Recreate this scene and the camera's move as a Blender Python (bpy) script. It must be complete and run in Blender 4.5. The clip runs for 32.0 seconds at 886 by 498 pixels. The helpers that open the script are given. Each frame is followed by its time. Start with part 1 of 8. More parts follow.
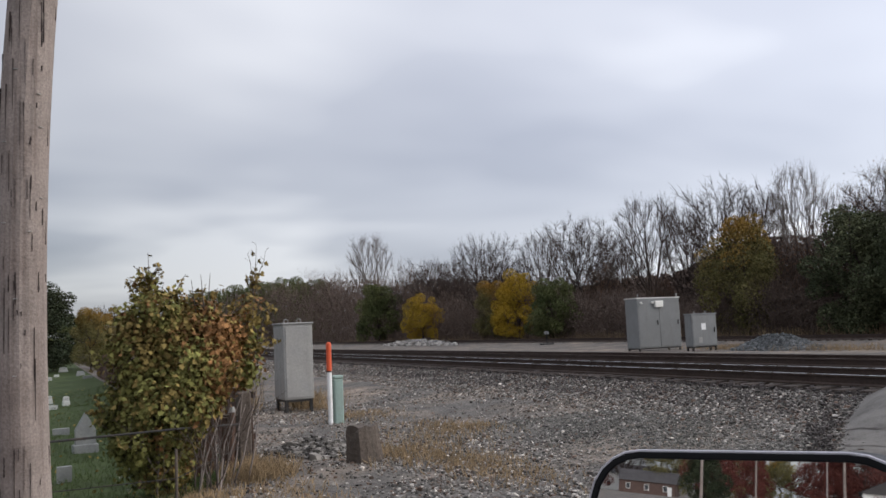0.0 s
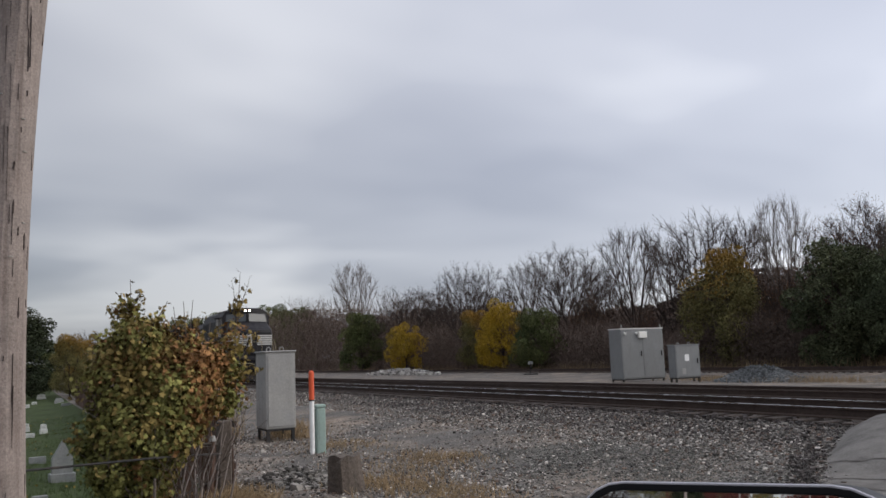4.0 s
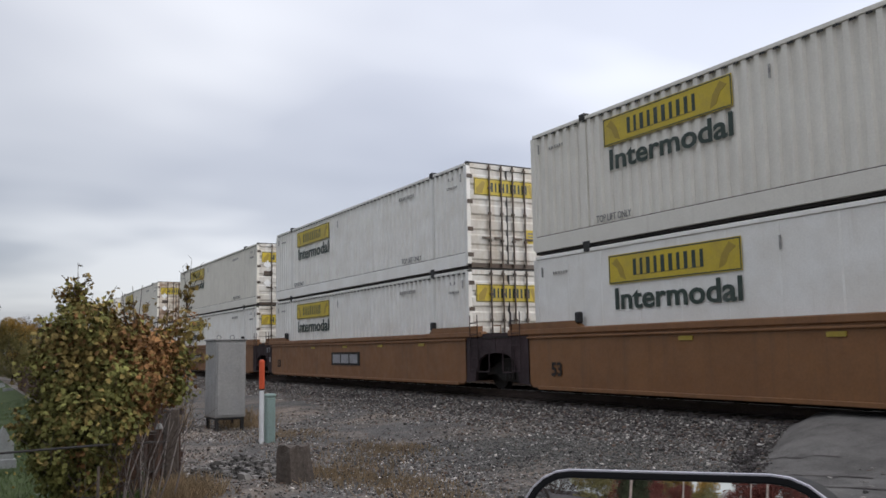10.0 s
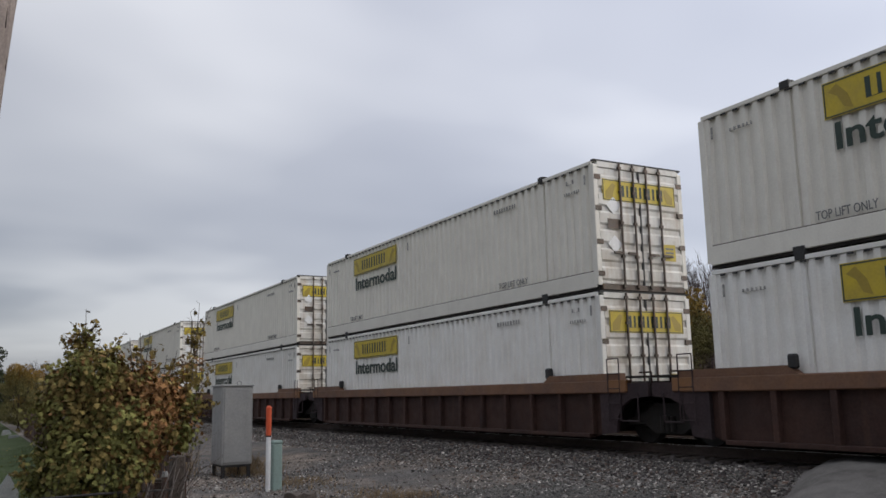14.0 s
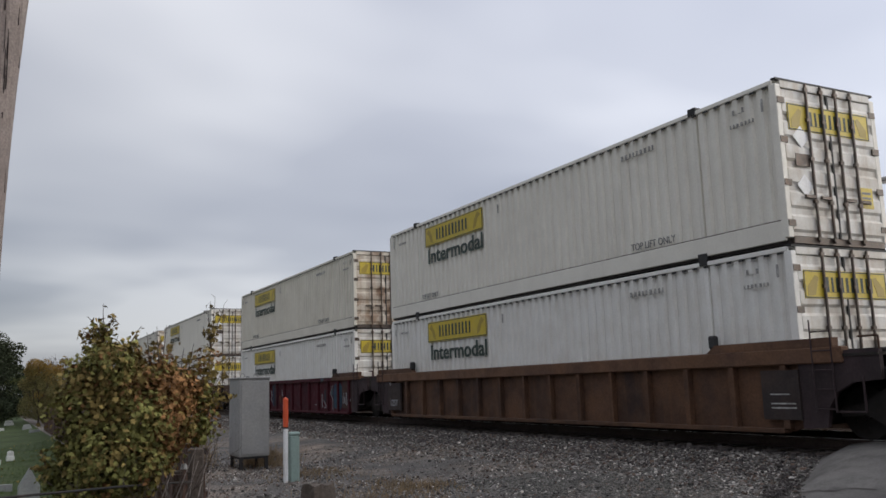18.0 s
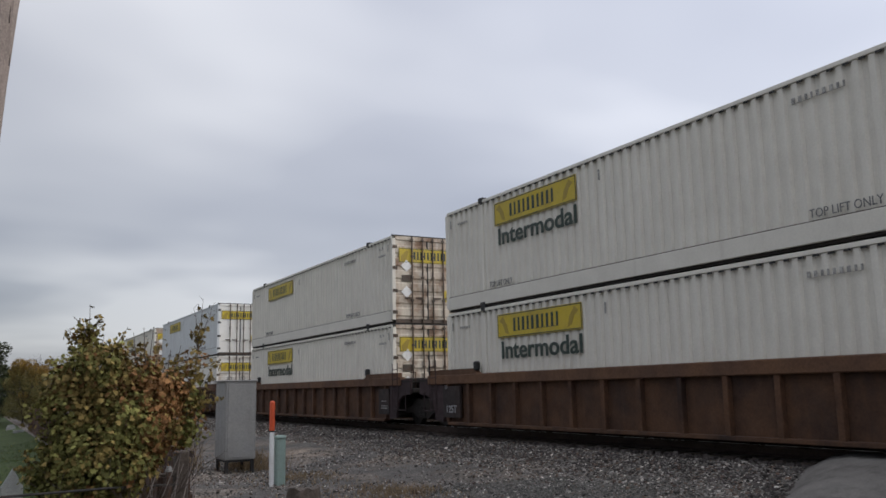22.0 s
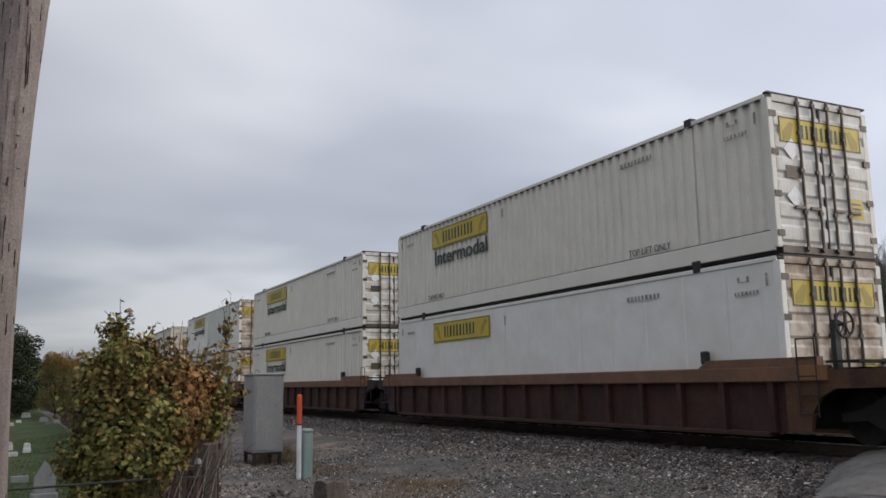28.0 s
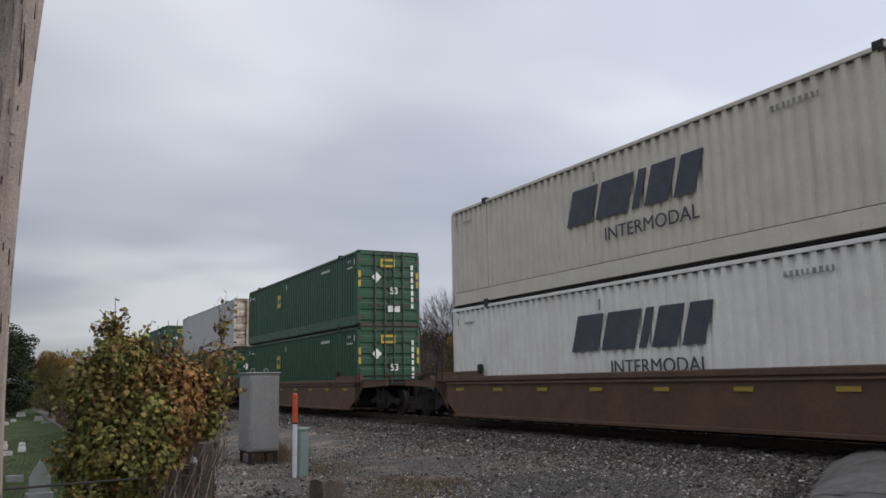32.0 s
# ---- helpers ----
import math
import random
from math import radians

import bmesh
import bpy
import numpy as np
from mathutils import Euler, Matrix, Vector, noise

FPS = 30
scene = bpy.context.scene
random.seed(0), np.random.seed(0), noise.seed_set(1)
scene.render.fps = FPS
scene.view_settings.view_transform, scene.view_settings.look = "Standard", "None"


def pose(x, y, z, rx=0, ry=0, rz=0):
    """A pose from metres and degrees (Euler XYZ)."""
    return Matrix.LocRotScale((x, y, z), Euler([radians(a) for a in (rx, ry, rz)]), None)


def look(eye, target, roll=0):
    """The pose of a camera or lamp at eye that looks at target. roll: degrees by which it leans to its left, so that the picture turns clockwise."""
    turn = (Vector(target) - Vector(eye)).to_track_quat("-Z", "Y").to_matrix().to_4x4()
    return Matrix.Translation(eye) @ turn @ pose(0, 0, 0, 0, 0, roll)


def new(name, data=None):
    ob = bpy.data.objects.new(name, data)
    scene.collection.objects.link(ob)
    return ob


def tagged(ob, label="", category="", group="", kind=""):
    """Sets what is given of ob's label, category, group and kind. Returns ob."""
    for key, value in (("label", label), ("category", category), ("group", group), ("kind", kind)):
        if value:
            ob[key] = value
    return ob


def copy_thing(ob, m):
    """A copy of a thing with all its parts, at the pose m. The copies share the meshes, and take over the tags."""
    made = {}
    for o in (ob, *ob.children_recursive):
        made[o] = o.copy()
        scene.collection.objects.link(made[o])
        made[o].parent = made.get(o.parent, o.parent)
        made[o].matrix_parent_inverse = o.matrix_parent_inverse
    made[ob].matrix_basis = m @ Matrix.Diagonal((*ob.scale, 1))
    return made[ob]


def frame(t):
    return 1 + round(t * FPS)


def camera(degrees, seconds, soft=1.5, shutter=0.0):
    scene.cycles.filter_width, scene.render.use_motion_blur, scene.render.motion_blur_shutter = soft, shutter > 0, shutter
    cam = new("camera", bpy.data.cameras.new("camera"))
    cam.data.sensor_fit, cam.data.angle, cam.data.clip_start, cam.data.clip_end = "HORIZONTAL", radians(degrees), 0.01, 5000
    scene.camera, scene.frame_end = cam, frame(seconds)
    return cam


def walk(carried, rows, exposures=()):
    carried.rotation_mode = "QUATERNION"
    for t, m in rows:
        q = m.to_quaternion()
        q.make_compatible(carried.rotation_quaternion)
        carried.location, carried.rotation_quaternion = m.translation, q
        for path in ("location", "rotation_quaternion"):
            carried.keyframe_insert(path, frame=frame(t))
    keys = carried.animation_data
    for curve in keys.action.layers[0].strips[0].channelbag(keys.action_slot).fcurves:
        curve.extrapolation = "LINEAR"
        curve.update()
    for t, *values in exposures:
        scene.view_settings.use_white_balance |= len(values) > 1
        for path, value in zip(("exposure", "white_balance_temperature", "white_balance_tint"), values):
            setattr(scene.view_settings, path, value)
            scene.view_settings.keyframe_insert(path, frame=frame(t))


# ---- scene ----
cam = camera(55.09, 32.0, soft=1.6)

# Heights: z = 0 is the gravel beside the car, the rails' top is at RAIL.
RAIL = 0.70
TRACK_Y = 12.95
EYE = (0.0, 0.0, 1.77)

def aim(t, turn, tilt, lean):
    """The pose of a camera held at EYE; it sinks a little about the ninth second."""
    sink = 0.012 * math.exp(-((t - 9.2) / 0.9) ** 2)
    return pose(EYE[0], EYE[1], EYE[2] - sink) @ pose(0, 0, 0, 0, 0, turn) @ pose(0, 0, 0, 90 + tilt) @ pose(0, 0, 0, 0, 0, lean)


# seconds, turn to the left of the y axis, tilt up, lean
walk(cam, [(t, aim(t, turn, tilt, lean)) for t, turn, tilt, lean in [
    (0, 64.81, 5.36, -2.57), (0.5, 64.87, 5.36, -2.56), (1, 64.87, 5.49, -2.34), (1.5, 64.80, 5.81, -2.51),
    (2, 64.71, 6.80, -2.64), (2.5, 64.53, 7.48, -2.07), (3, 64.26, 7.51, -2.05), (3.5, 63.94, 7.34, -2.08),
    (4, 63.69, 7.27, -2.16), (4.5, 63.56, 7.12, -2.17), (6.5, 62.92, 6.94, -2.34), (7, 62.80, 7.13, -1.92),
    (7.5, 62.58, 7.42, -1.68), (8, 62.27, 7.84, -1.37), (8.5, 61.55, 7.96, -0.44), (9, 61.11, 7.08, 0.09),
    (9.5, 60.76, 7.02, -0.38), (10, 60.67, 6.68, -1.00), (10.5, 60.38, 6.94, -1.52), (11, 60.78, 7.27, -1.21),
    (11.5, 60.84, 7.85, -0.83), (12, 61.03, 8.26, -1.17), (12.5, 61.21, 8.67, -1.33), (13, 61.28, 9.31, -1.12),
    (13.5, 61.16, 9.55, -1.02), (15.5, 61.20, 10.01, -1.81), (16, 61.32, 9.81, -1.64),
    (16.5, 61.65, 9.40, -1.52), (17, 61.97, 9.16, -1.40), (17.5, 61.98, 9.00, -2.02), (18, 62.07, 9.04, -1.84),
    (18.5, 62.11, 8.74, -1.42), (19, 61.92, 8.44, -1.26), (19.5, 62.08, 8.54, -0.99), (20, 61.87, 8.65, -0.93),
    (20.5, 61.50, 8.86, -0.99), (21, 61.62, 8.97, -0.81), (21.5, 61.40, 9.22, -1.29), (22, 61.35, 9.37, -1.13),
    (22.5, 61.51, 9.56, -0.92), (23, 61.59, 9.61, -1.05), (23.5, 61.93, 9.84, -0.25), (24, 61.98, 9.92, -0.96),
    (24.5, 62.48, 10.33, -0.77), (25, 62.63, 10.42, -0.45), (25.5, 62.71, 10.17, -0.35),
    (26, 62.91, 9.87, -0.28), (26.5, 62.83, 9.52, -0.39), (28.5, 63.21, 8.99, -0.96), (29, 63.24, 9.06, -0.90),
    (29.5, 63.01, 8.87, -1.61), (30, 62.92, 8.82, -1.67), (30.5, 62.87, 8.77, -1.84), (31, 62.83, 8.78, -2.26),
    (31.5, 62.77, 8.74, -1.47), (32, 62.83, 8.91, -1.01),
]], exposures=[(0, 0.14), (2, 0.12), (3, 0.06), (4, -0.06), (5.5, 0.1), (7, 0.24), (8, 0.33), (10, 0.28), (12, 0.22), (13, -0.02), (15.5, -0.05), (20, 0.0), (22.5, -0.02), (24.5, -0.13), (26, -0.08), (29, -0.05), (32, -0.02)])

# ---------------------------------------------------------------- light
SUN_FROM = Vector((0.38, 0.82, 0.42)).normalized()
world = bpy.data.worlds.new("overcast")
scene.world = world
world.use_nodes = True


def build_sky():
    nt = world.node_tree
    nt.nodes.clear()
    N, K = nt.nodes.new, nt.links.new
    out = N("ShaderNodeOutputWorld")
    clear = N("ShaderNodeTexSky")
    clear.sky_type = "NISHITA"
    clear.sun_disc = False
    clear.sun_elevation = math.asin(SUN_FROM.z)
    clear.sun_rotation = math.atan2(SUN_FROM.x, SUN_FROM.y)
    bg0 = N("ShaderNodeBackground")
    bg0.inputs["Strength"].default_value = 0.02
    K(clear.outputs[0], bg0.inputs["Color"])
    co = N("ShaderNodeTexCoord")
    sep = N("ShaderNodeSeparateXYZ")
    K(co.outputs["Generated"], sep.inputs[0])
    # a layer of cloud seen from below: project the sky's direction on a flat sheet
    up = N("ShaderNodeMath"); up.operation = "MAXIMUM"; up.inputs[1].default_value = 0.0
    K(sep.outputs["Z"], up.inputs[0])
    lift = N("ShaderNodeMath"); lift.operation = "ADD"; lift.inputs[1].default_value = 0.16
    K(up.outputs[0], lift.inputs[0])
    dx = N("ShaderNodeMath"); dx.operation = "DIVIDE"
    dy = N("ShaderNodeMath"); dy.operation = "DIVIDE"
    K(sep.outputs["X"], dx.inputs[0]); K(lift.outputs[0], dx.inputs[1])
    K(sep.outputs["Y"], dy.inputs[0]); K(lift.outputs[0], dy.inputs[1])
    sheet = N("ShaderNodeCombineXYZ")
    K(dx.outputs[0], sheet.inputs[0]); K(dy.outputs[0], sheet.inputs[1])
    turn = N("ShaderNodeMapping")
    turn.inputs["Rotation"].default_value = (0, 0, radians(-28)); turn.inputs["Scale"].default_value = (1.15, 0.85, 1.0); turn.inputs["Location"].default_value = CLOUD_SHIFT
    K(sheet.outputs[0], turn.inputs[0])
    big = N("ShaderNodeTexNoise")
    big.inputs["Scale"].default_value = 0.62
    big.inputs["Detail"].default_value = 3.2
    big.inputs["Roughness"].default_value = 0.48
    big.inputs["Distortion"].default_value = 0.25
    K(turn.outputs[0], big.inputs["Vector"])
    ramp = N("ShaderNodeValToRGB")
    e = ramp.color_ramp.elements
    e[0].position, e[0].color = 0.34, (0.565, 0.592, 0.70, 1)
    e[1].position, e[1].color = 0.63, (1.10, 1.115, 1.19, 1)
    m = ramp.color_ramp.elements.new(0.5); m.color = (0.73, 0.755, 0.858, 1)
    K(big.outputs["Fac"], ramp.inputs[0])
    # an overcast sky is about three times as bright overhead as at the horizon
    gain = N("ShaderNodeMath"); gain.operation = "MULTIPLY_ADD"
    gain.inputs[1].default_value = 0.62; gain.inputs[2].default_value = 0.0
    sq = N("ShaderNodeMath"); sq.operation = "POWER"; sq.inputs[1].default_value = 1.7
    K(up.outputs[0], sq.inputs[0]); K(sq.outputs[0], gain.inputs[0])
    tot = N("ShaderNodeMath"); tot.operation = "ADD"; tot.inputs[1].default_value = SKY_BASE
    # brighter cloud on the side where the sun stands
    side = N("ShaderNodeVectorMath"); side.operation = "DOT_PRODUCT"
    side.inputs[1].default_value = (0.42, 0.907, 0.0)
    K(co.outputs["Generated"], side.inputs[0])
    past = N("ShaderNodeMath"); past.operation = "ADD"; past.inputs[1].default_value = 0.55
    K(side.outputs["Value"], past.inputs[0])
    lobe = N("ShaderNodeMath"); lobe.operation = "MAXIMUM"; lobe.inputs[1].default_value = 0.0
    K(past.outputs[0], lobe.inputs[0])
    both = N("ShaderNodeMath"); both.operation = "MULTIPLY_ADD"; both.inputs[1].default_value = SUN_SIDE
    K(lobe.outputs[0], both.inputs[0]); K(gain.outputs[0], both.inputs[2])
    K(both.outputs[0], tot.inputs[0])
    bg1 = N("ShaderNodeBackground")
    K(ramp.outputs[0], bg1.inputs["Color"]); K(tot.outputs[0], bg1.inputs["Strength"])
    add = N("ShaderNodeAddShader")
    K(bg0.outputs[0], add.inputs[0]); K(bg1.outputs[0], add.inputs[1])
    K(add.outputs[0], out.inputs["Surface"])


SKY_BASE = 0.36      # brightness of the sky low on the side away from the sun
SUN_SIDE = 0.476     # gain towards the sun's side
CLOUD_SHIFT = (0.0, 0.0, 0.0)
build_sky()
sun_data = bpy.data.lights.new("sun", "SUN")
sun_data.energy, sun_data.angle, sun_data.color = 1.85, radians(48), (1.0, 0.93, 0.84)
sun = new("sun", sun_data)
sun.matrix_world = look(SUN_FROM * 50, (0, 0, 0))
scene.view_settings.exposure = 0.0


# ---------------------------------------------------------------- materials
def surface(name, base, rough=0.7, metal=0.0, grain=(40.0, 0.25), stain=None, bump=None, streak=None, run=(5.0, 0.35), each=0.0, island=0.0, spec=0.5, space="Object"):
    """A painted or raw surface. grain: scale, amount of fine lightness change. stain: scale, colour, cover (0..1), softness.
    streak: colour, cover of runs down the surface; run: their scale across and along. bump: scale, strength. each: lightness change from piece to piece."""
    mt = bpy.data.materials.new(name)
    mt.use_nodes = True
    nt = mt.node_tree
    N, K = nt.nodes.new, nt.links.new
    bsdf = nt.nodes["Principled BSDF"]
    bsdf.inputs["Roughness"].default_value = rough
    bsdf.inputs["Metallic"].default_value = metal
    bsdf.inputs["Specular IOR Level"].default_value = spec
    co = N("ShaderNodeTexCoord")
    info = N("ShaderNodeObjectInfo")
    shift = N("ShaderNodeVectorMath"); shift.operation = "MULTIPLY_ADD"
    comb = N("ShaderNodeCombineXYZ")
    for i in range(3):
        K(info.outputs["Random"], comb.inputs[i])
    K(comb.outputs[0], shift.inputs[0])
    shift.inputs[1].default_value = (37.0, 53.0, 71.0) if space == "Object" else (0, 0, 0)
    if space == "World":
        geo = N("ShaderNodeNewGeometry")
        K(geo.outputs["Position"], shift.inputs[2])
    else:
        K(co.outputs["Object"], shift.inputs[2])
    vec = shift.outputs[0]

    def noise_of(scale, detail=4, rough_=0.55, vector=None):
        n = N("ShaderNodeTexNoise")
        n.inputs["Scale"].default_value = scale
        n.inputs["Detail"].default_value = detail
        n.inputs["Roughness"].default_value = rough_
        K(vector or vec, n.inputs["Vector"])
        return n.outputs["Fac"]

    def mix(fac, a, b, mode="MIX"):
        m = N("ShaderNodeMix"); m.data_type = "RGBA"; m.blend_type = mode
        for sock, val in ((m.inputs[0], fac), (m.inputs[6], a), (m.inputs[7], b)):
            if isinstance(val, (tuple, list)):
                sock.default_value = (*val[:3], 1)
            elif isinstance(val, (int, float)):
                sock.default_value = val
            else:
                K(val, sock)
        return m.outputs[2]

    def span(value, lo, hi, a, b):
        r = N("ShaderNodeMapRange"); r.clamp = True
        K(value, r.inputs[0])
        for i, x in enumerate((lo, hi, a, b)):
            r.inputs[1 + i].default_value = x
        return r.outputs[0]

    def scaled(col, value):
        g = N("ShaderNodeVectorMath"); g.operation = "SCALE"
        K(col, g.inputs[0]); K(value, g.inputs["Scale"])
        return g.outputs[0]

    rgb = N("ShaderNodeRGB"); rgb.outputs[0].default_value = (*base, 1)
    col = rgb.outputs[0]
    if stain:
        sc, scol, cover, soft = stain
        col = mix(span(noise_of(sc, 6, 0.62), 1 - cover - soft, 1 - cover + soft, 0, 1), col, scol)
    if streak:
        scol, cover = streak
        mp = N("ShaderNodeMapping"); mp.inputs["Scale"].default_value = (run[0], run[0], run[1])
        K(vec, mp.inputs[0])
        col = mix(span(noise_of(1.0, 5, 0.6, mp.outputs[0]), 1 - cover - 0.12, 1 - cover + 0.22, 0, 0.8), col, scol)
    if grain:
        col = scaled(col, span(noise_of(grain[0], 3, 0.6), 0.25, 0.75, 1 - grain[1], 1 + grain[1]))
        col = scaled(col, span(noise_of(grain[0] * 0.06, 3), 0.25, 0.75, 1 - grain[1] * 0.6, 1 + grain[1] * 0.6))
    if each:
        col = scaled(col, span(info.outputs["Random"], 0, 1, 1 - each, 1 + each))
    if island:
        geo2 = N("ShaderNodeNewGeometry")
        col = scaled(col, span(geo2.outputs["Random Per Island"], 0, 1, 1 - island, 1 + island))
    K(col, bsdf.inputs["Base Color"])
    rr = span(noise_of(max(2.0, (grain or (20, 0))[0] * 0.2), 3), 0.3, 0.7, max(0.05, rough - 0.1), min(1, rough + 0.1))
    K(rr, bsdf.inputs["Roughness"])
    if bump:
        b = N("ShaderNodeBump")
        b.inputs["Strength"].default_value = bump[1]
        b.inputs["Distance"].default_value = 0.02
        K(noise_of(bump[0], 4, 0.6), b.inputs["Height"])
        K(b.outputs[0], bsdf.inputs["Normal"])
    return mt


def glow(name, colour, strength):
    mt = bpy.data.materials.new(name)
    mt.use_nodes = True
    b = mt.node_tree.nodes["Principled BSDF"]
    b.inputs["Base Color"].default_value = (*colour, 1)
    b.inputs["Emission Color"].default_value = (*colour, 1)
    b.inputs["Emission Strength"].default_value = strength
    return mt


M_GRAVEL = surface("gravel", (0.122, 0.112, 0.102), 0.95, grain=(26, 0.6), stain=(0.45, (0.235, 0.190, 0.150), 0.44, 0.10), bump=(30, 0.9), spec=0.2, space="World")
M_STONE = surface("stones", (0.172, 0.160, 0.146), 0.9, grain=(8, 0.2), island=0.8, spec=0.2, space="World")
M_DARKSTONE = surface("dark_stones", (0.080, 0.070, 0.066), 0.9, grain=(8, 0.2), island=0.6, spec=0.2, space="World")
M_WHITESTONE = surface("pale_stones", (0.52, 0.48, 0.43), 0.9, grain=(3, 0.2), island=0.5, space="World")
M_BLUESTONE = surface("blue_grey_stones", (0.135, 0.142, 0.145), 0.9, grain=(8, 0.2), island=0.5, space="World")
M_FINES = surface("fine_grey_gravel", (0.158, 0.152, 0.138), 0.9, grain=(8, 0.2), island=0.5, spec=0.2, space="World")
M_BOULDER = surface("broken_boulders", (0.36, 0.34, 0.315), 0.9, grain=(3, 0.25), island=0.6, space="World")
M_BROWNSTONE = surface("brown_stones", (0.15, 0.105, 0.082), 0.9, grain=(8, 0.2), island=0.6, spec=0.2, space="World")
M_LAWN = surface("lawn", (0.038, 0.056, 0.018), 0.95, grain=(9, 0.35), stain=(0.6, (0.066, 0.085, 0.029), 0.4, 0.15), bump=(20, 0.8), spec=0.2, space="World")
M_BLADES = surface("grass_blades", (0.056, 0.082, 0.028), 0.8, grain=(3, 0.2), island=0.35, spec=0.2, space="World")
M_STRAW = surface("dry_grass", (0.25, 0.18, 0.105), 0.9, grain=(3, 0.25), island=0.35, spec=0.2, space="World")
M_ASPHALT = surface("asphalt", (0.122, 0.114, 0.105), 0.9, grain=(60, 0.35), stain=(1.3, (0.170, 0.160, 0.147), 0.5, 0.1), spec=0.25, bump=(60, 0.4), space="World")
M_TIE = surface("tie_timber", (0.048, 0.035, 0.028), 0.95, grain=(18, 0.4), stain=(4, (0.12, 0.10, 0.085), 0.35, 0.15), each=0.3, bump=(25, 0.8))
M_RAIL = surface("rusty_rail", (0.056, 0.037, 0.029), 0.8, 0.2, grain=(20, 0.3), bump=(40, 0.2))
M_RAILTOP = surface("polished_rail_head", (0.62, 0.62, 0.64), 0.28, 0.9, grain=(15, 0.1))
M_GREYMETAL = surface("galvanised_metal", (0.30, 0.292, 0.275), 0.65, 0.1, grain=(25, 0.12), stain=(2.5, (0.27, 0.27, 0.265), 0.4, 0.2), streak=((0.24, 0.235, 0.22), 0.35), bump=(6, 0.08))
M_GREYDARK = surface("grey_painted_metal", (0.20, 0.205, 0.205), 0.6, 0.1, grain=(25, 0.12), streak=((0.15, 0.15, 0.145), 0.35), each=0.1)
M_DARKMETAL = surface("dark_metal", (0.03, 0.028, 0.027), 0.7, 0.3, grain=(20, 0.3), stain=(3, (0.07, 0.05, 0.04), 0.35, 0.15))
M_ORANGE = surface("orange_plastic", (0.62, 0.09, 0.028), 0.6, grain=(30, 0.15), stain=(9, (0.22, 0.05, 0.03), 0.36, 0.08))
M_WHITEPLASTIC = surface("white_plastic", (0.78, 0.78, 0.77), 0.5, grain=(30, 0.08), stain=(4, (0.55, 0.53, 0.5), 0.3, 0.2))
M_GREENPLASTIC = surface("pale_green_plastic", (0.27, 0.36, 0.32), 0.55, grain=(25, 0.1), stain=(3, (0.22, 0.27, 0.24), 0.35, 0.2))
M_POLEWOOD = surface("weathered_pole_wood", (0.25, 0.208, 0.185), 0.9, grain=(70, 0.3), stain=(1.6, (0.19, 0.15, 0.13), 0.42, 0.12), streak=((0.085, 0.06, 0.052), 0.40), run=(26.0, 0.6), bump=(40, 0.35))
M_OLDWOOD = surface("grey_old_wood", (0.105, 0.083, 0.067), 0.95, grain=(22, 0.35), streak=((0.05, 0.04, 0.032), 0.45), bump=(18, 1.0), each=0.25)
M_RUSTWOOD = surface("dark_brown_fence", (0.095, 0.055, 0.04), 0.95, grain=(16, 0.35), streak=((0.04, 0.025, 0.02), 0.4), each=0.3, bump=(18, 0.8))
M_TOMB = surface("grey_granite", (0.20, 0.205, 0.20), 0.7, grain=(60, 0.25), stain=(3, (0.26, 0.27, 0.25), 0.4, 0.15))
M_TOMBWHITE = surface("white_marble", (0.55, 0.55, 0.52), 0.6, grain=(20, 0.12), stain=(3, (0.5, 0.5, 0.46), 0.35, 0.15))
M_WHITEPAINT = surface("white_container_paint", (0.765, 0.755, 0.715), 0.5, grain=(30, 0.06), stain=(1.4, (0.64, 0.61, 0.545), 0.36, 0.25), streak=((0.57, 0.53, 0.46), 0.28), each=0.10, bump=(3, 0.05))
M_OFFWHITE = surface("greyish_white_container_paint", (0.735, 0.708, 0.632), 0.5, grain=(30, 0.06), stain=(1.2, (0.645, 0.615, 0.545), 0.38, 0.25), streak=((0.55, 0.51, 0.45), 0.30), each=0.07, bump=(3, 0.05))
M_MENDED = surface("grey_green_replacement_paint", (0.60, 0.63, 0.565), 0.5, grain=(30, 0.05), stain=(1.2, (0.54, 0.56, 0.50), 0.4, 0.2), streak=((0.47, 0.46, 0.41), 0.26))
M_CREAMPAINT = surface("cream_container_paint", (0.67, 0.635, 0.545), 0.55, grain=(30, 0.06), stain=(1.4, (0.57, 0.53, 0.44), 0.38, 0.22), streak=((0.48, 0.43, 0.34), 0.32))
M_PALEBLUE = surface("pale_plate_paint", (0.60, 0.63, 0.645), 0.4, grain=(30, 0.05), stain=(1.2, (0.5, 0.52, 0.53), 0.4, 0.2), streak=((0.45, 0.45, 0.44), 0.28))
M_DOORWHITE = surface("white_door_paint", (0.66, 0.645, 0.60), 0.55, grain=(30, 0.08), stain=(1.3, (0.45, 0.40, 0.33), 0.43, 0.12), streak=((0.38, 0.28, 0.19), 0.38))
M_DOORRUST = surface("rust_stained_door_paint", (0.60, 0.545, 0.455), 0.6, grain=(30, 0.1), stain=(1.5, (0.23, 0.145, 0.095), 0.46, 0.09), streak=((0.30, 0.19, 0.11), 0.46))
M_DOORCREAM = surface("cream_door_paint", (0.60, 0.55, 0.45), 0.6, grain=(30, 0.08), stain=(1.0, (0.45, 0.38, 0.29), 0.4, 0.15), streak=((0.34, 0.22, 0.13), 0.36))
M_GREENPAINT = surface("green_container_paint", (0.014, 0.078, 0.037), 0.45, grain=(25, 0.1), stain=(1.5, (0.016, 0.058, 0.03), 0.42, 0.2), streak=((0.035, 0.09, 0.05), 0.25))
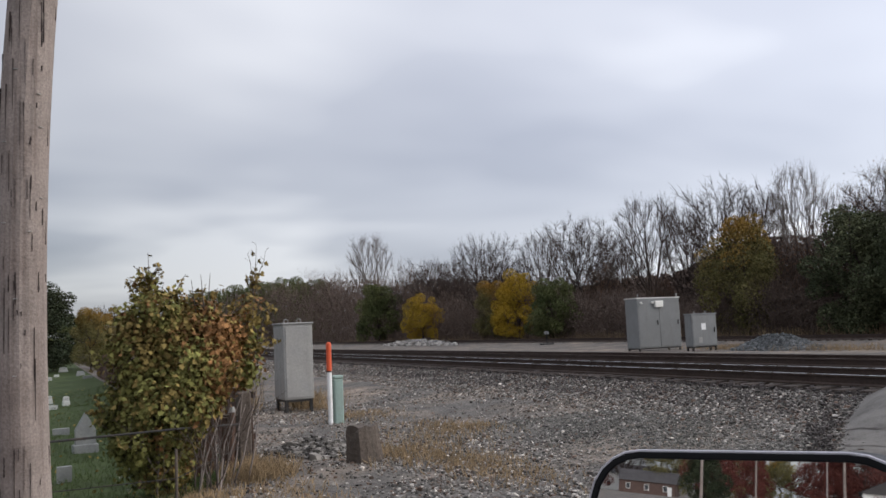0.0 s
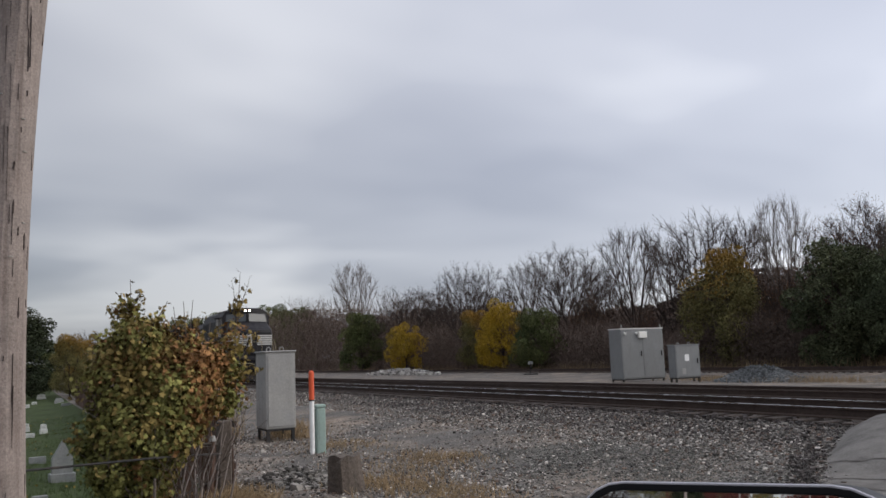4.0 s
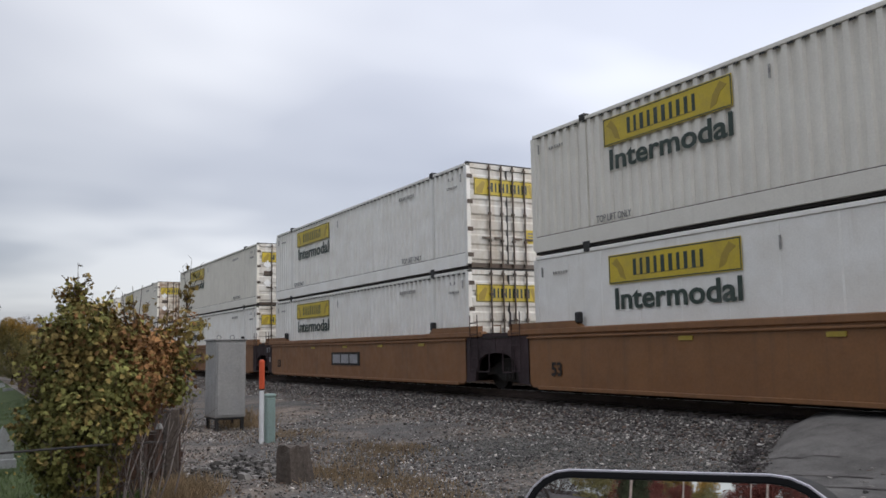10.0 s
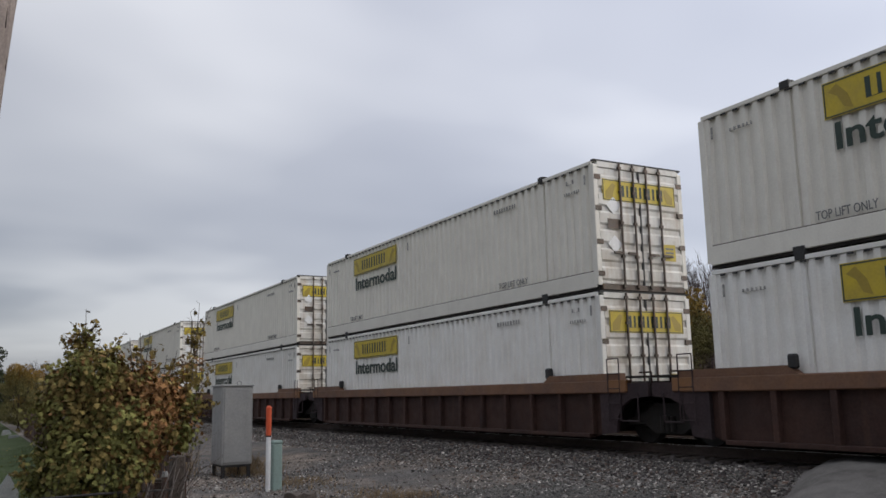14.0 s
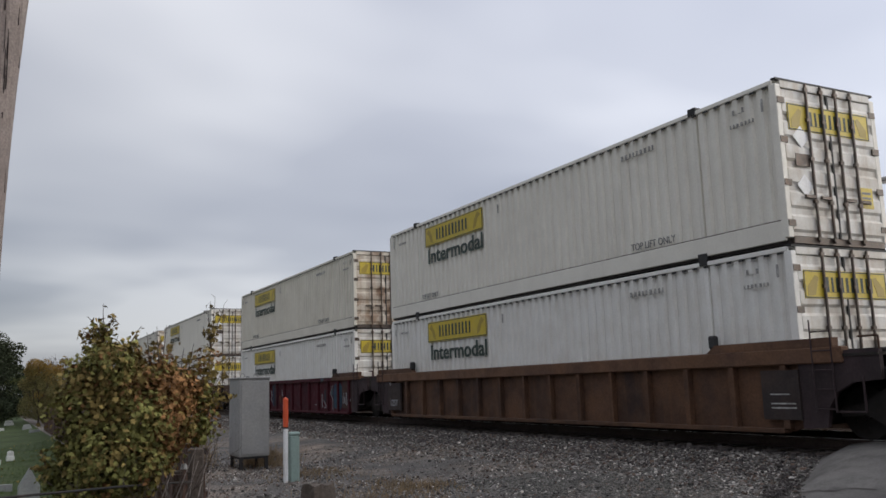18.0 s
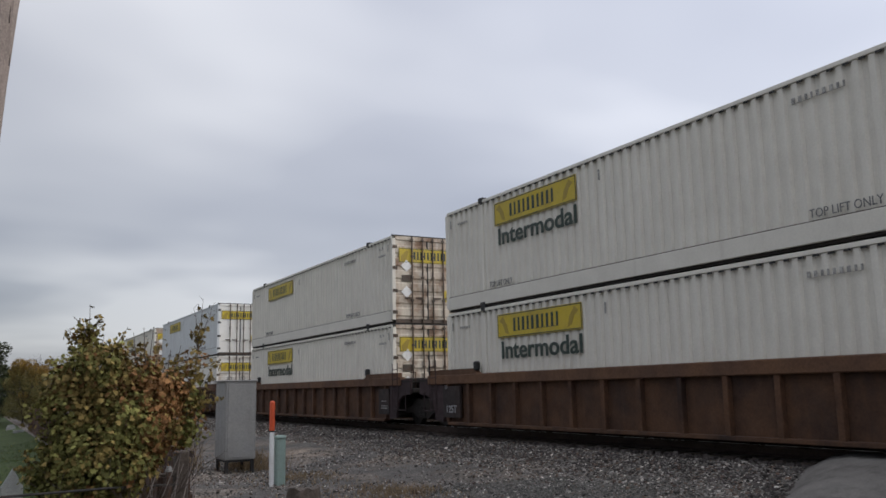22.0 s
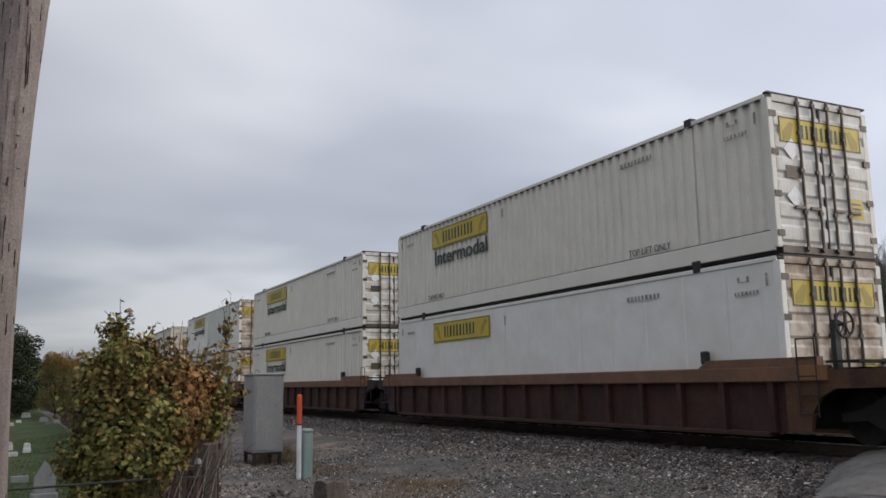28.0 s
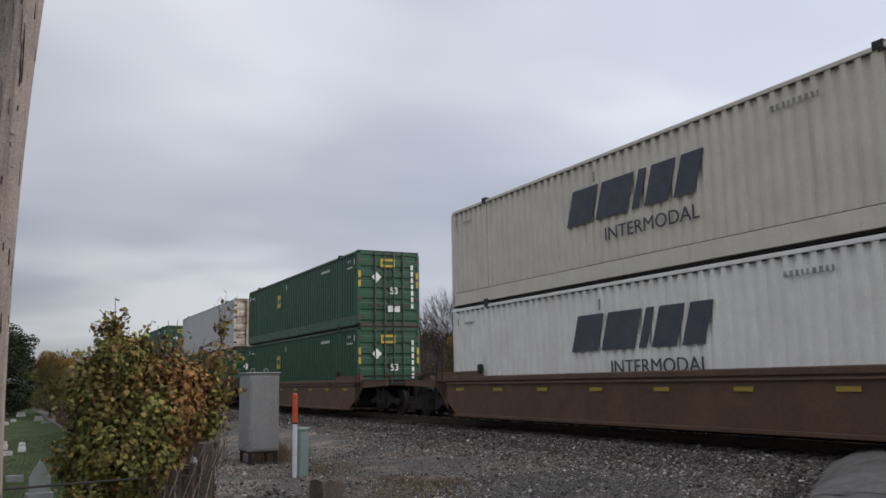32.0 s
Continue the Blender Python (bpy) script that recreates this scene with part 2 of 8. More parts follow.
M_SILVER = surface("dull_silver_paint", (0.52, 0.53, 0.53), 0.5, 0.2, grain=(25, 0.08), streak=((0.36, 0.34, 0.31), 0.36))
M_YELLOW = surface("yellow_decal", (0.54, 0.405, 0.025), 0.5, grain=(25, 0.08), stain=(1.6, (0.36, 0.27, 0.05), 0.36, 0.2))
M_OCHRE = surface("ochre_decal", (0.33, 0.24, 0.03), 0.5, grain=(25, 0.1))
M_DECALDARK = surface("dark_green_decal", (0.022, 0.04, 0.03), 0.55, grain=(25, 0.15), stain=(2.5, (0.10, 0.11, 0.10), 0.3, 0.15))
M_INKWORN = surface("worn_stencil_paint", (0.24, 0.235, 0.225), 0.7, grain=(40, 0.4), stain=(9, (0.45, 0.44, 0.41), 0.45, 0.15))
M_INK = surface("black_stencil", (0.15, 0.15, 0.15), 0.6, grain=(25, 0.2))
M_NAVY = surface("slate_decal", (0.055, 0.062, 0.085), 0.6, grain=(25, 0.15), stain=(2, (0.09, 0.09, 0.10), 0.4, 0.2))
M_CASTING = surface("black_steel_casting", (0.03, 0.03, 0.03), 0.7, 0.2, grain=(20, 0.3))
M_ROD = surface("dirty_lock_rod", (0.085, 0.07, 0.058), 0.5, 0.4, grain=(25, 0.25), stain=(6, (0.10, 0.06, 0.04), 0.4, 0.15))
M_TAN = surface("orange_tan_car_paint", (0.20, 0.090, 0.031), 0.6, grain=(22, 0.12), stain=(1.0, (0.17, 0.075, 0.028), 0.42, 0.18), streak=((0.11, 0.058, 0.03), 0.36))
M_BROWN = surface("brown_car_paint", (0.098, 0.050, 0.028), 0.8, grain=(22, 0.22), stain=(0.9, (0.034, 0.020, 0.016), 0.45, 0.16), streak=((0.11, 0.055, 0.028), 0.36), each=0.12, spec=0.3)
# sides of the rusty cars: shade below the chord is partly in this colour
M_DARKBROWN = surface("dark_brown_paint_and_shade", (0.056, 0.028, 0.021), 0.8, grain=(22, 0.25), stain=(0.9, (0.030, 0.016, 0.014), 0.45, 0.16), streak=((0.085, 0.044, 0.028), 0.32), each=0.12, spec=0.3)
M_UMBER = surface("umber_car_paint", (0.118, 0.062, 0.032), 0.65, grain=(22, 0.18), stain=(0.9, (0.075, 0.042, 0.026), 0.42, 0.18), streak=((0.15, 0.08, 0.04), 0.3))
# brown with skylight on the top chord mixed in; end fittings share it
M_CHORDLIGHT = surface("brown_paint_with_chord_light", (0.122, 0.063, 0.034), 0.75, grain=(22, 0.2), stain=(1.1, (0.065, 0.036, 0.026), 0.42, 0.16), streak=((0.15, 0.08, 0.045), 0.3), each=0.12, spec=0.3)
M_STENCIL = surface("dark_stencil_panel", (0.030, 0.023, 0.022), 0.75, grain=(22, 0.25), stain=(1.5, (0.05, 0.032, 0.026), 0.4, 0.16), spec=0.3)
# real primer on the tan cars; elsewhere it carries the shade at the joints
M_PRIMERSHADE = surface("purple_brown_primer_and_shade", (0.046, 0.030, 0.032), 0.8, grain=(22, 0.25), stain=(0.9, (0.025, 0.018, 0.019), 0.45, 0.16), streak=((0.075, 0.05, 0.045), 0.3), spec=0.3)
M_RUST = surface("rusty_chord_paint", (0.165, 0.080, 0.040), 0.7, grain=(22, 0.18), stain=(1.3, (0.11, 0.058, 0.038), 0.45, 0.16), streak=((0.09, 0.05, 0.035), 0.3))
M_REDBROWN = surface("red_car_paint", (0.062, 0.009, 0.014), 0.8, grain=(22, 0.18), stain=(1.0, (0.036, 0.009, 0.013), 0.45, 0.16), streak=((0.03, 0.012, 0.014), 0.3), spec=0.25)
M_SPRAYBLUE = surface("blue_spray_paint", (0.014, 0.062, 0.085), 0.7, grain=(20, 0.25), stain=(3, (0.03, 0.03, 0.06), 0.45, 0.25), streak=((0.02, 0.03, 0.05), 0.4), spec=0.25)
M_SPRAYPALE = surface("pale_blue_spray_paint", (0.06, 0.105, 0.125), 0.7, grain=(20, 0.25), stain=(3, (0.04, 0.03, 0.04), 0.45, 0.2), spec=0.25)
M_SPRAYDARK = surface("dark_spray_paint", (0.02, 0.022, 0.028), 0.7, grain=(20, 0.25), stain=(3, (0.04, 0.015, 0.02), 0.4, 0.2), spec=0.25)
M_SPRAYRUST = surface("orange_spray_paint", (0.13, 0.055, 0.02), 0.7, grain=(20, 0.25), stain=(5, (0.05, 0.012, 0.016), 0.5, 0.2), spec=0.25)
M_SPRAYWHITE = surface("white_spray_paint", (0.27, 0.27, 0.28), 0.6, grain=(20, 0.25), stain=(5, (0.2, 0.2, 0.2), 0.4, 0.1))
M_SPRAYDUSK = surface("dull_grey_spray_paint", (0.080, 0.068, 0.074), 0.75, grain=(12, 0.3), stain=(2.2, (0.045, 0.030, 0.028), 0.48, 0.2), spec=0.25)
M_SPRAYHAZE = surface("hazy_spray_paint", (0.155, 0.145, 0.155), 0.75, grain=(20, 0.3), stain=(4, (0.08, 0.05, 0.045), 0.45, 0.2), spec=0.25)
M_UNDER = surface("grimy_underframe", (0.016, 0.013, 0.011), 0.85, 0.1, grain=(20, 0.35), stain=(2, (0.034, 0.026, 0.02), 0.38, 0.15))
M_TRUCKGREY = surface("dusty_truck_casting", (0.080, 0.071, 0.068), 0.85, 0.0, grain=(18, 0.3), stain=(2, (0.042, 0.036, 0.034), 0.42, 0.15))
M_WHEEL = surface("wheel_steel", (0.016, 0.013, 0.011), 0.85, 0.1, grain=(15, 0.3))
M_LOCOBLACK = surface("black_locomotive_paint", (0.0135, 0.0125, 0.0150), 0.55, spec=0.25, grain=(18, 0.18), stain=(0.7, (0.021, 0.019, 0.021), 0.42, 0.25), streak=((0.030, 0.026, 0.025), 0.30), bump=(2, 0.05))
M_LOCODUSTY = surface("dusty_black_paint", (0.036, 0.0335, 0.0380), 0.55, spec=0.3, grain=(18, 0.16), stain=(0.7, (0.047, 0.043, 0.045), 0.42, 0.25), streak=((0.060, 0.053, 0.050), 0.30), bump=(2, 0.05))
M_LOCODARK = surface("dull_black_paint", (0.019, 0.018, 0.019), 0.8, spec=0.12, grain=(18, 0.3), stain=(0.9, (0.014, 0.013, 0.013), 0.4, 0.2))
M_LOCOROOF = surface("sooty_roof_paint", (0.012, 0.012, 0.013), 0.8, spec=0.2, grain=(18, 0.25), stain=(1.2, (0.04, 0.038, 0.036), 0.4, 0.2))
M_LOCOWHITE = surface("white_locomotive_stripe", (0.52, 0.51, 0.48), 0.6, grain=(25, 0.12), stain=(2.6, (0.24, 0.23, 0.22), 0.42, 0.16))
M_HANDRAIL = surface("cream_handrail_paint", (0.38, 0.33, 0.20), 0.55, grain=(25, 0.12), stain=(5, (0.3, 0.24, 0.13), 0.4, 0.15))
M_GRILLE = surface("black_grille", (0.014, 0.014, 0.015), 0.8, grain=(30, 0.3))
M_HEADLIGHT = glow("lit_headlight", (1.0, 0.93, 0.80), 14.0)
M_DIMLAMP = glow("warm_headlight", (1.0, 0.86, 0.74), 4.5)
M_RUBBER = surface("black_rubber", (0.02, 0.02, 0.02), 0.75, grain=(25, 0.2))
M_TWIG = surface("bare_branches", (0.056, 0.042, 0.037), 0.95, grain=(6, 0.25), spec=0.2, space="World")
M_TWIGPALE = surface("pale_branches", (0.15, 0.13, 0.12), 0.95, grain=(6, 0.25), space="World")
M_STEM = surface("bush_stems", (0.10, 0.08, 0.068), 0.9, grain=(10, 0.25))
M_THICKET = surface("brown_thicket", (0.126, 0.094, 0.078), 0.95, grain=(0.5, 0.35), island=0.25, spec=0.2, space="World")


def leaf_mat(name, a, b, spread=0.6):
    return surface(name, a, 0.85, grain=(1.1, 0.3), stain=(0.35, b, 0.45, 0.2), island=spread, spec=0.12, space="World")


M_LEAFOLIVE = leaf_mat("olive_leaves", (0.150, 0.142, 0.060), (0.175, 0.140, 0.054))
M_LEAFYELLOW = leaf_mat("yellow_leaves", (0.46, 0.29, 0.030), (0.28, 0.21, 0.04))
M_LEAFGREEN = leaf_mat("dark_green_leaves", (0.085, 0.105, 0.044), (0.115, 0.115, 0.045))
M_LEAFEVER = leaf_mat("evergreen_needles", (0.075, 0.090, 0.052), (0.098, 0.100, 0.052))
M_LEAFYEW = leaf_mat("dark_needles", (0.034, 0.044, 0.026), (0.05, 0.055, 0.03))
M_LEAFRUST = leaf_mat("russet_leaves", (0.19, 0.090, 0.045), (0.12, 0.075, 0.04))
M_LEAFORANGE = leaf_mat("orange_brown_leaves", (0.27, 0.155, 0.035), (0.20, 0.14, 0.04))
M_LEAFRED = leaf_mat("dark_red_leaves", (0.13, 0.042, 0.034), (0.09, 0.034, 0.028))
M_BUSHGREEN = leaf_mat("bush_leaves_green", (0.144, 0.154, 0.048), (0.184, 0.166, 0.054), 0.6)
M_BUSHOLIVE = leaf_mat("bush_leaves_olive", (0.216, 0.166, 0.054), (0.191, 0.138, 0.052), 0.6)
M_BUSHRUST = leaf_mat("bush_leaves_russet", (0.256, 0.130, 0.051), (0.206, 0.113, 0.052), 0.6)


def glass_mat(name, colour, rough=0.05):
    mt = bpy.data.materials.new(name)
    mt.use_nodes = True
    b = mt.node_tree.nodes["Principled BSDF"]
    b.inputs["Base Color"].default_value = (*colour, 1)
    b.inputs["Roughness"].default_value = rough
    b.inputs["Specular IOR Level"].default_value = 0.9
    return mt


M_DARKGLASS = glass_mat("dark_window_glass", (0.055, 0.06, 0.065), 0.08)
M_DARKGLASS.node_tree.nodes["Principled BSDF"].inputs["Specular IOR Level"].default_value = 0.55
M_MIRROR = glass_mat("mirror_glass", (0.8, 0.82, 0.84), 0.01)
M_MIRROR.node_tree.nodes["Principled BSDF"].inputs["Metallic"].default_value = 1.0


# ---------------------------------------------------------------- building blocks
def link(name, me, material, parent=None, label=""):
    ob = new(name, me)
    if material is not None and not me.materials:
        me.materials.append(material)
    if parent is not None:
        ob.parent = parent
    if label:
        ob["label"] = label
    return ob


def part(name, bm, material, parent=None, label=""):
    """Links a bmesh as one mesh object under a thing or under a part."""
    me = bpy.data.meshes.new(name)
    bm.to_mesh(me)
    bm.free()
    return link(name, me, material, parent, label)


def base(name, label, category, group="", kind="", m=None):
    """An Empty at the base of a thing, which parents its parts."""
    ob = tagged(new(name), label, category, group, kind)
    ob.empty_display_size = 0.2
    if m is not None:
        ob.matrix_basis = m
    return ob


def mesh_of(name, verts, faces, material, parent=None, label="", smooth=False):
    me = bpy.data.meshes.new(name)
    me.from_pydata([tuple(v) for v in verts], [], faces)
    me.update()
    if smooth:
        me.shade_smooth()
    return link(name, me, material, parent, label)


def box(bm, x0, x1, y0, y1, z0, z1, bevel=0.0):
    """Adds a box between the given bounds."""
    r = bmesh.ops.create_cube(bm, size=1.0, matrix=Matrix.LocRotScale(((x0 + x1) / 2, (y0 + y1) / 2, (z0 + z1) / 2), None, (x1 - x0, y1 - y0, z1 - z0)))
    if bevel > 0:
        edges = {e for v in r["verts"] for e in v.link_edges}
        bmesh.ops.bevel(bm, geom=list(edges), offset=bevel, segments=1, affect="EDGES")
    return bm


def boxes(*bounds, bevel=0.0):
    bm = bmesh.new()
    for b in bounds:
        box(bm, *b, bevel=bevel)
    return bm


def tube(bm, p, q, r0, r1=None, sides=8, caps=True):
    """Adds a tapered tube from p to q."""
    p, q = Vector(p), Vector(q)
    d = q - p
    m = Matrix.Translation((p + q) / 2) @ d.to_track_quat("Z", "Y").to_matrix().to_4x4()
    bmesh.ops.create_cone(bm, cap_ends=caps, segments=sides, radius1=r0, radius2=r0 if r1 is None else r1, depth=d.length, matrix=m)
    return bm


def tubes(points, r, sides=6):
    bm = bmesh.new()
    for p, q in zip(points, points[1:]):
        tube(bm, p, q, r, sides=sides)
    return bm


def prism(bm, outline, axis, lo, hi):
    """Extrudes a closed outline (pairs) along an axis between lo and hi. For 'y' the pairs are (x, z); for 'x' (y, z); for 'z' (x, y)."""
    def at(a, b, c):
        return {"y": (a, c, b), "x": (c, a, b), "z": (a, b, c)}[axis]
    f0 = [bm.verts.new(at(a, b, lo)) for a, b in outline]
    f1 = [bm.verts.new(at(a, b, hi)) for a, b in outline]
    n = len(outline)
    faces = [bm.faces.new(f0), bm.faces.new(f1[::-1])]
    for i in range(n):
        faces.append(bm.faces.new((f0[i], f1[i], f1[(i + 1) % n], f0[(i + 1) % n])))
    bmesh.ops.recalc_face_normals(bm, faces=faces)
    return bm


def lettering(text, height, material, parent, m, name="lettering", width=0.0, bold=0.0, depth=0.004, label="", shear=0.0):
    """Words in the built-in font as a thin raised mesh; m places the text's centre, x along the words, z towards the reader."""
    cu = bpy.data.curves.new(name, "FONT")
    cu.body, cu.size, cu.extrude, cu.offset, cu.shear = text, height * 1.38, depth, bold, shear
    cu.align_x, cu.align_y = "CENTER", "CENTER"
    cu.resolution_u = 3
    tmp = bpy.data.objects.new("tmp", cu)
    scene.collection.objects.link(tmp)
    deps = bpy.context.evaluated_depsgraph_get()
    me = bpy.data.meshes.new_from_object(tmp.evaluated_get(deps))
    bpy.data.objects.remove(tmp)
    xs = [v.co.x for v in me.vertices]
    if width and xs:
        k = width / (max(xs) - min(xs))
        me.transform(Matrix.Diagonal((k, 1, 1, 1)))
    me.transform(m)
    me.materials.clear()
    return link(name, me, material, parent, label)


SIDE = Matrix(((1, 0, 0, 0), (0, 0, -1, 0), (0, 1, 0, 0), (0, 0, 0, 1)))     # words on a face that looks to -y
FRONT = Matrix(((0, 0, 1, 0), (1, 0, 0, 0), (0, 1, 0, 0), (0, 0, 0, 1)))    # words on a face that looks to +x
BACKSIDE = Matrix(((-1, 0, 0, 0), (0, 0, 1, 0), (0, 1, 0, 0), (0, 0, 0, 1)))  # words on a face that looks to +y


def on_side(x, y, z):
    return Matrix.Translation((x, y, z)) @ SIDE


def on_front(x, y, z):
    return Matrix.Translation((x, y, z)) @ FRONT


def on_far_side(x, y, z):
    return Matrix.Translation((x, y, z)) @ BACKSIDE


# ---------------------------------------------------------------- ground
def ramp(a, b, v):
    t = np.clip((v - a) / (b - a), 0, 1)
    return t * t * (3 - 2 * t)


def ground_z(x, y):
    """Height of the ground: flat gravel, a low ballast bank under the two main tracks, a flat strip beyond."""
    x, y = np.asarray(x, float), np.asarray(y, float)
    z = 0.28 * ramp(6.5, 11.3, y) + 0.155 * ramp(10.2, 11.5, y)
    z = z - 0.10 * ramp(19.6, 21.0, y) - 0.16 * ramp(24, 34, y) + 0.12 * ramp(36.0, 37.0, y) - 0.1 * ramp(39.5, 41, y)
    lawn = ramp(-8.6, -12.5, x) * ramp(2.9, 1.6, y)
    z = z - 0.15 * lawn * ramp(2.9, 1.0, y)
    bumps = 0.03 * np.sin(x * 1.3 + 0.7 * np.sin(y * 0.9)) * np.sin(y * 1.1 + 0.5) + 0.02 * np.sin(x * 2.9 + y * 2.1)
    return z + bumps * ramp(11.2, 9.5, y) * ramp(30, 20, np.abs(x + 10)) * ramp(-4.2, -6.2, x)


def axis_steps(lo, hi, step, far, grow=1.35):
    out = list(np.arange(lo, hi + 1e-6, step))
    d = step
    while out[-1] < far:
        d *= grow
        out.append(out[-1] + d)
    d = step
    while out[0] > -far:
        d *= grow
        out.insert(0, out[0] - d)
    return np.array(out)


def sheet(name, xs, ys, height, material, label, category, lift=0.0):
    gx, gy = np.meshgrid(xs, ys, indexing="ij")
    gz = height(gx, gy) + lift
    verts = np.stack([gx.ravel(), gy.ravel(), gz.ravel()], 1)
    n = len(ys)
    faces = [(i * n + j, (i + 1) * n + j, (i + 1) * n + j + 1, i * n + j + 1) for i in range(len(xs) - 1) for j in range(n - 1)]
    ob = mesh_of(name, verts, faces, material, smooth=True)
    return tagged(ob, label, category, kind="structure")


sheet("ground", axis_steps(-40, 12, 0.5, 3500), axis_steps(-8, 44, 0.4, 3500), ground_z, M_GRAVEL, "grey gravel ground with sandy dirt patches and weeds", "ground")


def lawn():
    """The cemetery lawn: its edge swings away from the road at the fence corner."""
    ys = np.arange(-30, 2.41, 0.2)
    verts, faces = [], []
    f = np.concatenate([np.linspace(0, 0.5, 60), np.linspace(0.52, 1, 12)])
    for y in ys:
        x1 = float(np.interp(y, [-30, 0.1, 1.28, 2.4], [-8.4, -8.7, -10.2, -11.5])) + 0.12 * math.sin(y * 9)
        for k in f:
            x = x1 - k * (104 + x1)
            verts.append((x, y, float(ground_z(x, y)) + 0.02 * min(1, k * 60)))
    n = len(f)
    for a in range(len(ys) - 1):
        for b in range(n - 1):
            q = a * n + b
            faces.append((q, q + n, q + n + 1, q + 1))
    ob = mesh_of("lawn", verts, faces, M_LAWN, smooth=True)
    tagged(ob, "mown green cemetery lawn scattered with fallen leaves", "lawn", kind="structure")


lawn()


def stones(name, n, area, size, material, label, category, seed, spread=1.0, lift=0.0, group=None, patchy=False):
    """Loose stones as one object: area(rng, n) gives their places; each is a dented lump of eight corners."""
    rng = np.random.default_rng(seed)
    x, y = area(rng, n)
    if patchy:
        cover = 0.62 + 0.28 * (np.sin(0.83 * x + 1.3 * np.sin(0.7 * y + 0.5)) + np.sin(1.45 * y + 1.1 * np.sin(0.55 * x)))
        keep = rng.uniform(0, 1, n) < cover
        x, y = x[keep], y[keep]
        n = len(x)
    z = ground_z(x, y) + lift
    cube = np.array([(a, b, c) for a in (-1, 1) for b in (-1, 1) for c in (-1, 1)], float)
    quad = np.array([(0, 1, 3, 2), (4, 6, 7, 5), (0, 4, 5, 1), (2, 3, 7, 6), (0, 2, 6, 4), (1, 5, 7, 3)])
    s = size * rng.lognormal(0, 0.35, n)
    v = cube[None] * rng.uniform(0.35, 1.0, (n, 8, 3)) * 0.5
    a = rng.uniform(0, 6.28, n)
    c, d = np.cos(a)[:, None], np.sin(a)[:, None]
    v[..., 2] *= 0.75
    w = np.stack([v[..., 0] * c - v[..., 1] * d, v[..., 0] * d + v[..., 1] * c, v[..., 2]], -1) * s[:, None, None]
    w += np.stack([x, y, z + s * 0.2], -1)[:, None, :]
    faces = (quad[None] + 8 * np.arange(n)[:, None, None]).reshape(-1, 4)
    me = bpy.data.meshes.new(name)
    me.from_pydata(w.reshape(-1, 3).tolist(), [], faces.tolist())
    ob = link(name, me, material)
    return tagged(ob, label, category, kind="stuff")


def fan(r0, r1, a0, a1):
    """Places between two distances and two bearings (degrees left of the y axis), thinning out with distance."""
    def pick(rng, n):
        r = r0 * (r1 / r0) ** rng.uniform(0, 1, n)
        a = np.radians(rng.uniform(a0, a1, n))
        return -r * np.sin(a), r * np.cos(a)
    return pick


def bank(y0, y1, x0, x1):
    def pick(rng, n):
        return x1 - (x1 - x0) * rng.uniform(0, 1, n) ** 1.25, rng.uniform(y0, y1, n)
    return pick


# ---------------------------------------------------------------- tracks
def rail_profile(r):
    return [(-0.07, r - 0.18), (0.07, r - 0.18), (0.07, r - 0.165), (0.012, r - 0.14), (0.012, r - 0.045), (0.036, r - 0.035), (0.036, r - 0.004), (-0.036, r - 0.004), (-0.036, r - 0.035), (-0.012, r - 0.045), (-0.012, r - 0.14), (-0.07, r - 0.165)]


def track(name, label, yc, top, x0, x1, shiny, near=None):
    tr = base(name, label, "railway track", kind="structure")
    for s in (-0.7175 - 0.036, 0.7175 + 0.036):
        bm = bmesh.new()
        prism(bm, [(yc + s + a, b) for a, b in rail_profile(top)], "x", x0, x1)
        rail = part("rail", bm, M_RAIL, tr, "rusty steel rail")
        head = bmesh.new()
        box(head, x0, x1, yc + s - 0.033, yc + s + 0.033, top - 0.004, top)
        part("rail_head", head, M_RAILTOP if shiny else M_RAIL, rail, "wheel-polished running surface" if shiny else "")
    rng = np.random.default_rng(int(abs(yc) * 10))
    shape = boxes((-0.115, 0.115, -1.3, 1.3, -0.18, 0.0), bevel=0.012)
    me = bpy.data.meshes.new("tie")
    shape.to_mesh(me)
    shape.free()
    me.materials.append(M_TIE)
    verts, faces = [], []
    proto_v = [tuple(v.co) for v in me.vertices]
    proto_f = [tuple(p.vertices) for p in me.polygons]
    for x in np.arange(x0 + 0.3, x1, 0.52):
        dx, dz, rz = rng.uniform(-0.04, 0.04), rng.uniform(-0.012, 0.006), rng.uniform(-0.02, 0.02)
        m = Matrix.Translation((x + dx, yc + rng.uniform(-0.06, 0.06), top - 0.185 + dz)) @ Matrix.Rotation(rz, 4, "Z")
        if near and near[0] < x < near[1]:
            ob = new("tie", me)
            ob.parent, ob.matrix_basis = tr, m
        else:
            k = len(verts)
            verts += [tuple(m @ Vector(v)) for v in proto_v]
            faces += [tuple(i + k for i in f) for f in proto_f]
    rest = mesh_of("distant_ties", verts, faces, M_TIE, tr)
    rest["kind"] = "stuff"
    return tr


track("track_near", "railway track with polished rails on timber ties in ballast", TRACK_Y, RAIL, -640, 430, True, (-48, 8))
track("track_middle", "railway track with dull rails on timber ties", TRACK_Y + 4.35, RAIL - 0.02, -420, 70, False, (-50, -2))
track("track_far", "rusty siding track beyond the gravel strip", 38.0, 0.52, -420, 70, False)


# ---------------------------------------------------------------- the train
SPEED = 16.725


def place_at(t, p):
    """Along the track, the place of a point that lies p metres behind the train's mark."""
    return SPEED * (t - 19.0) - p


KEYED = []        # (thing, metres behind the mark, turned end for end)

LONG, WIDE, TALL = 16.15, 2.60, 2.89


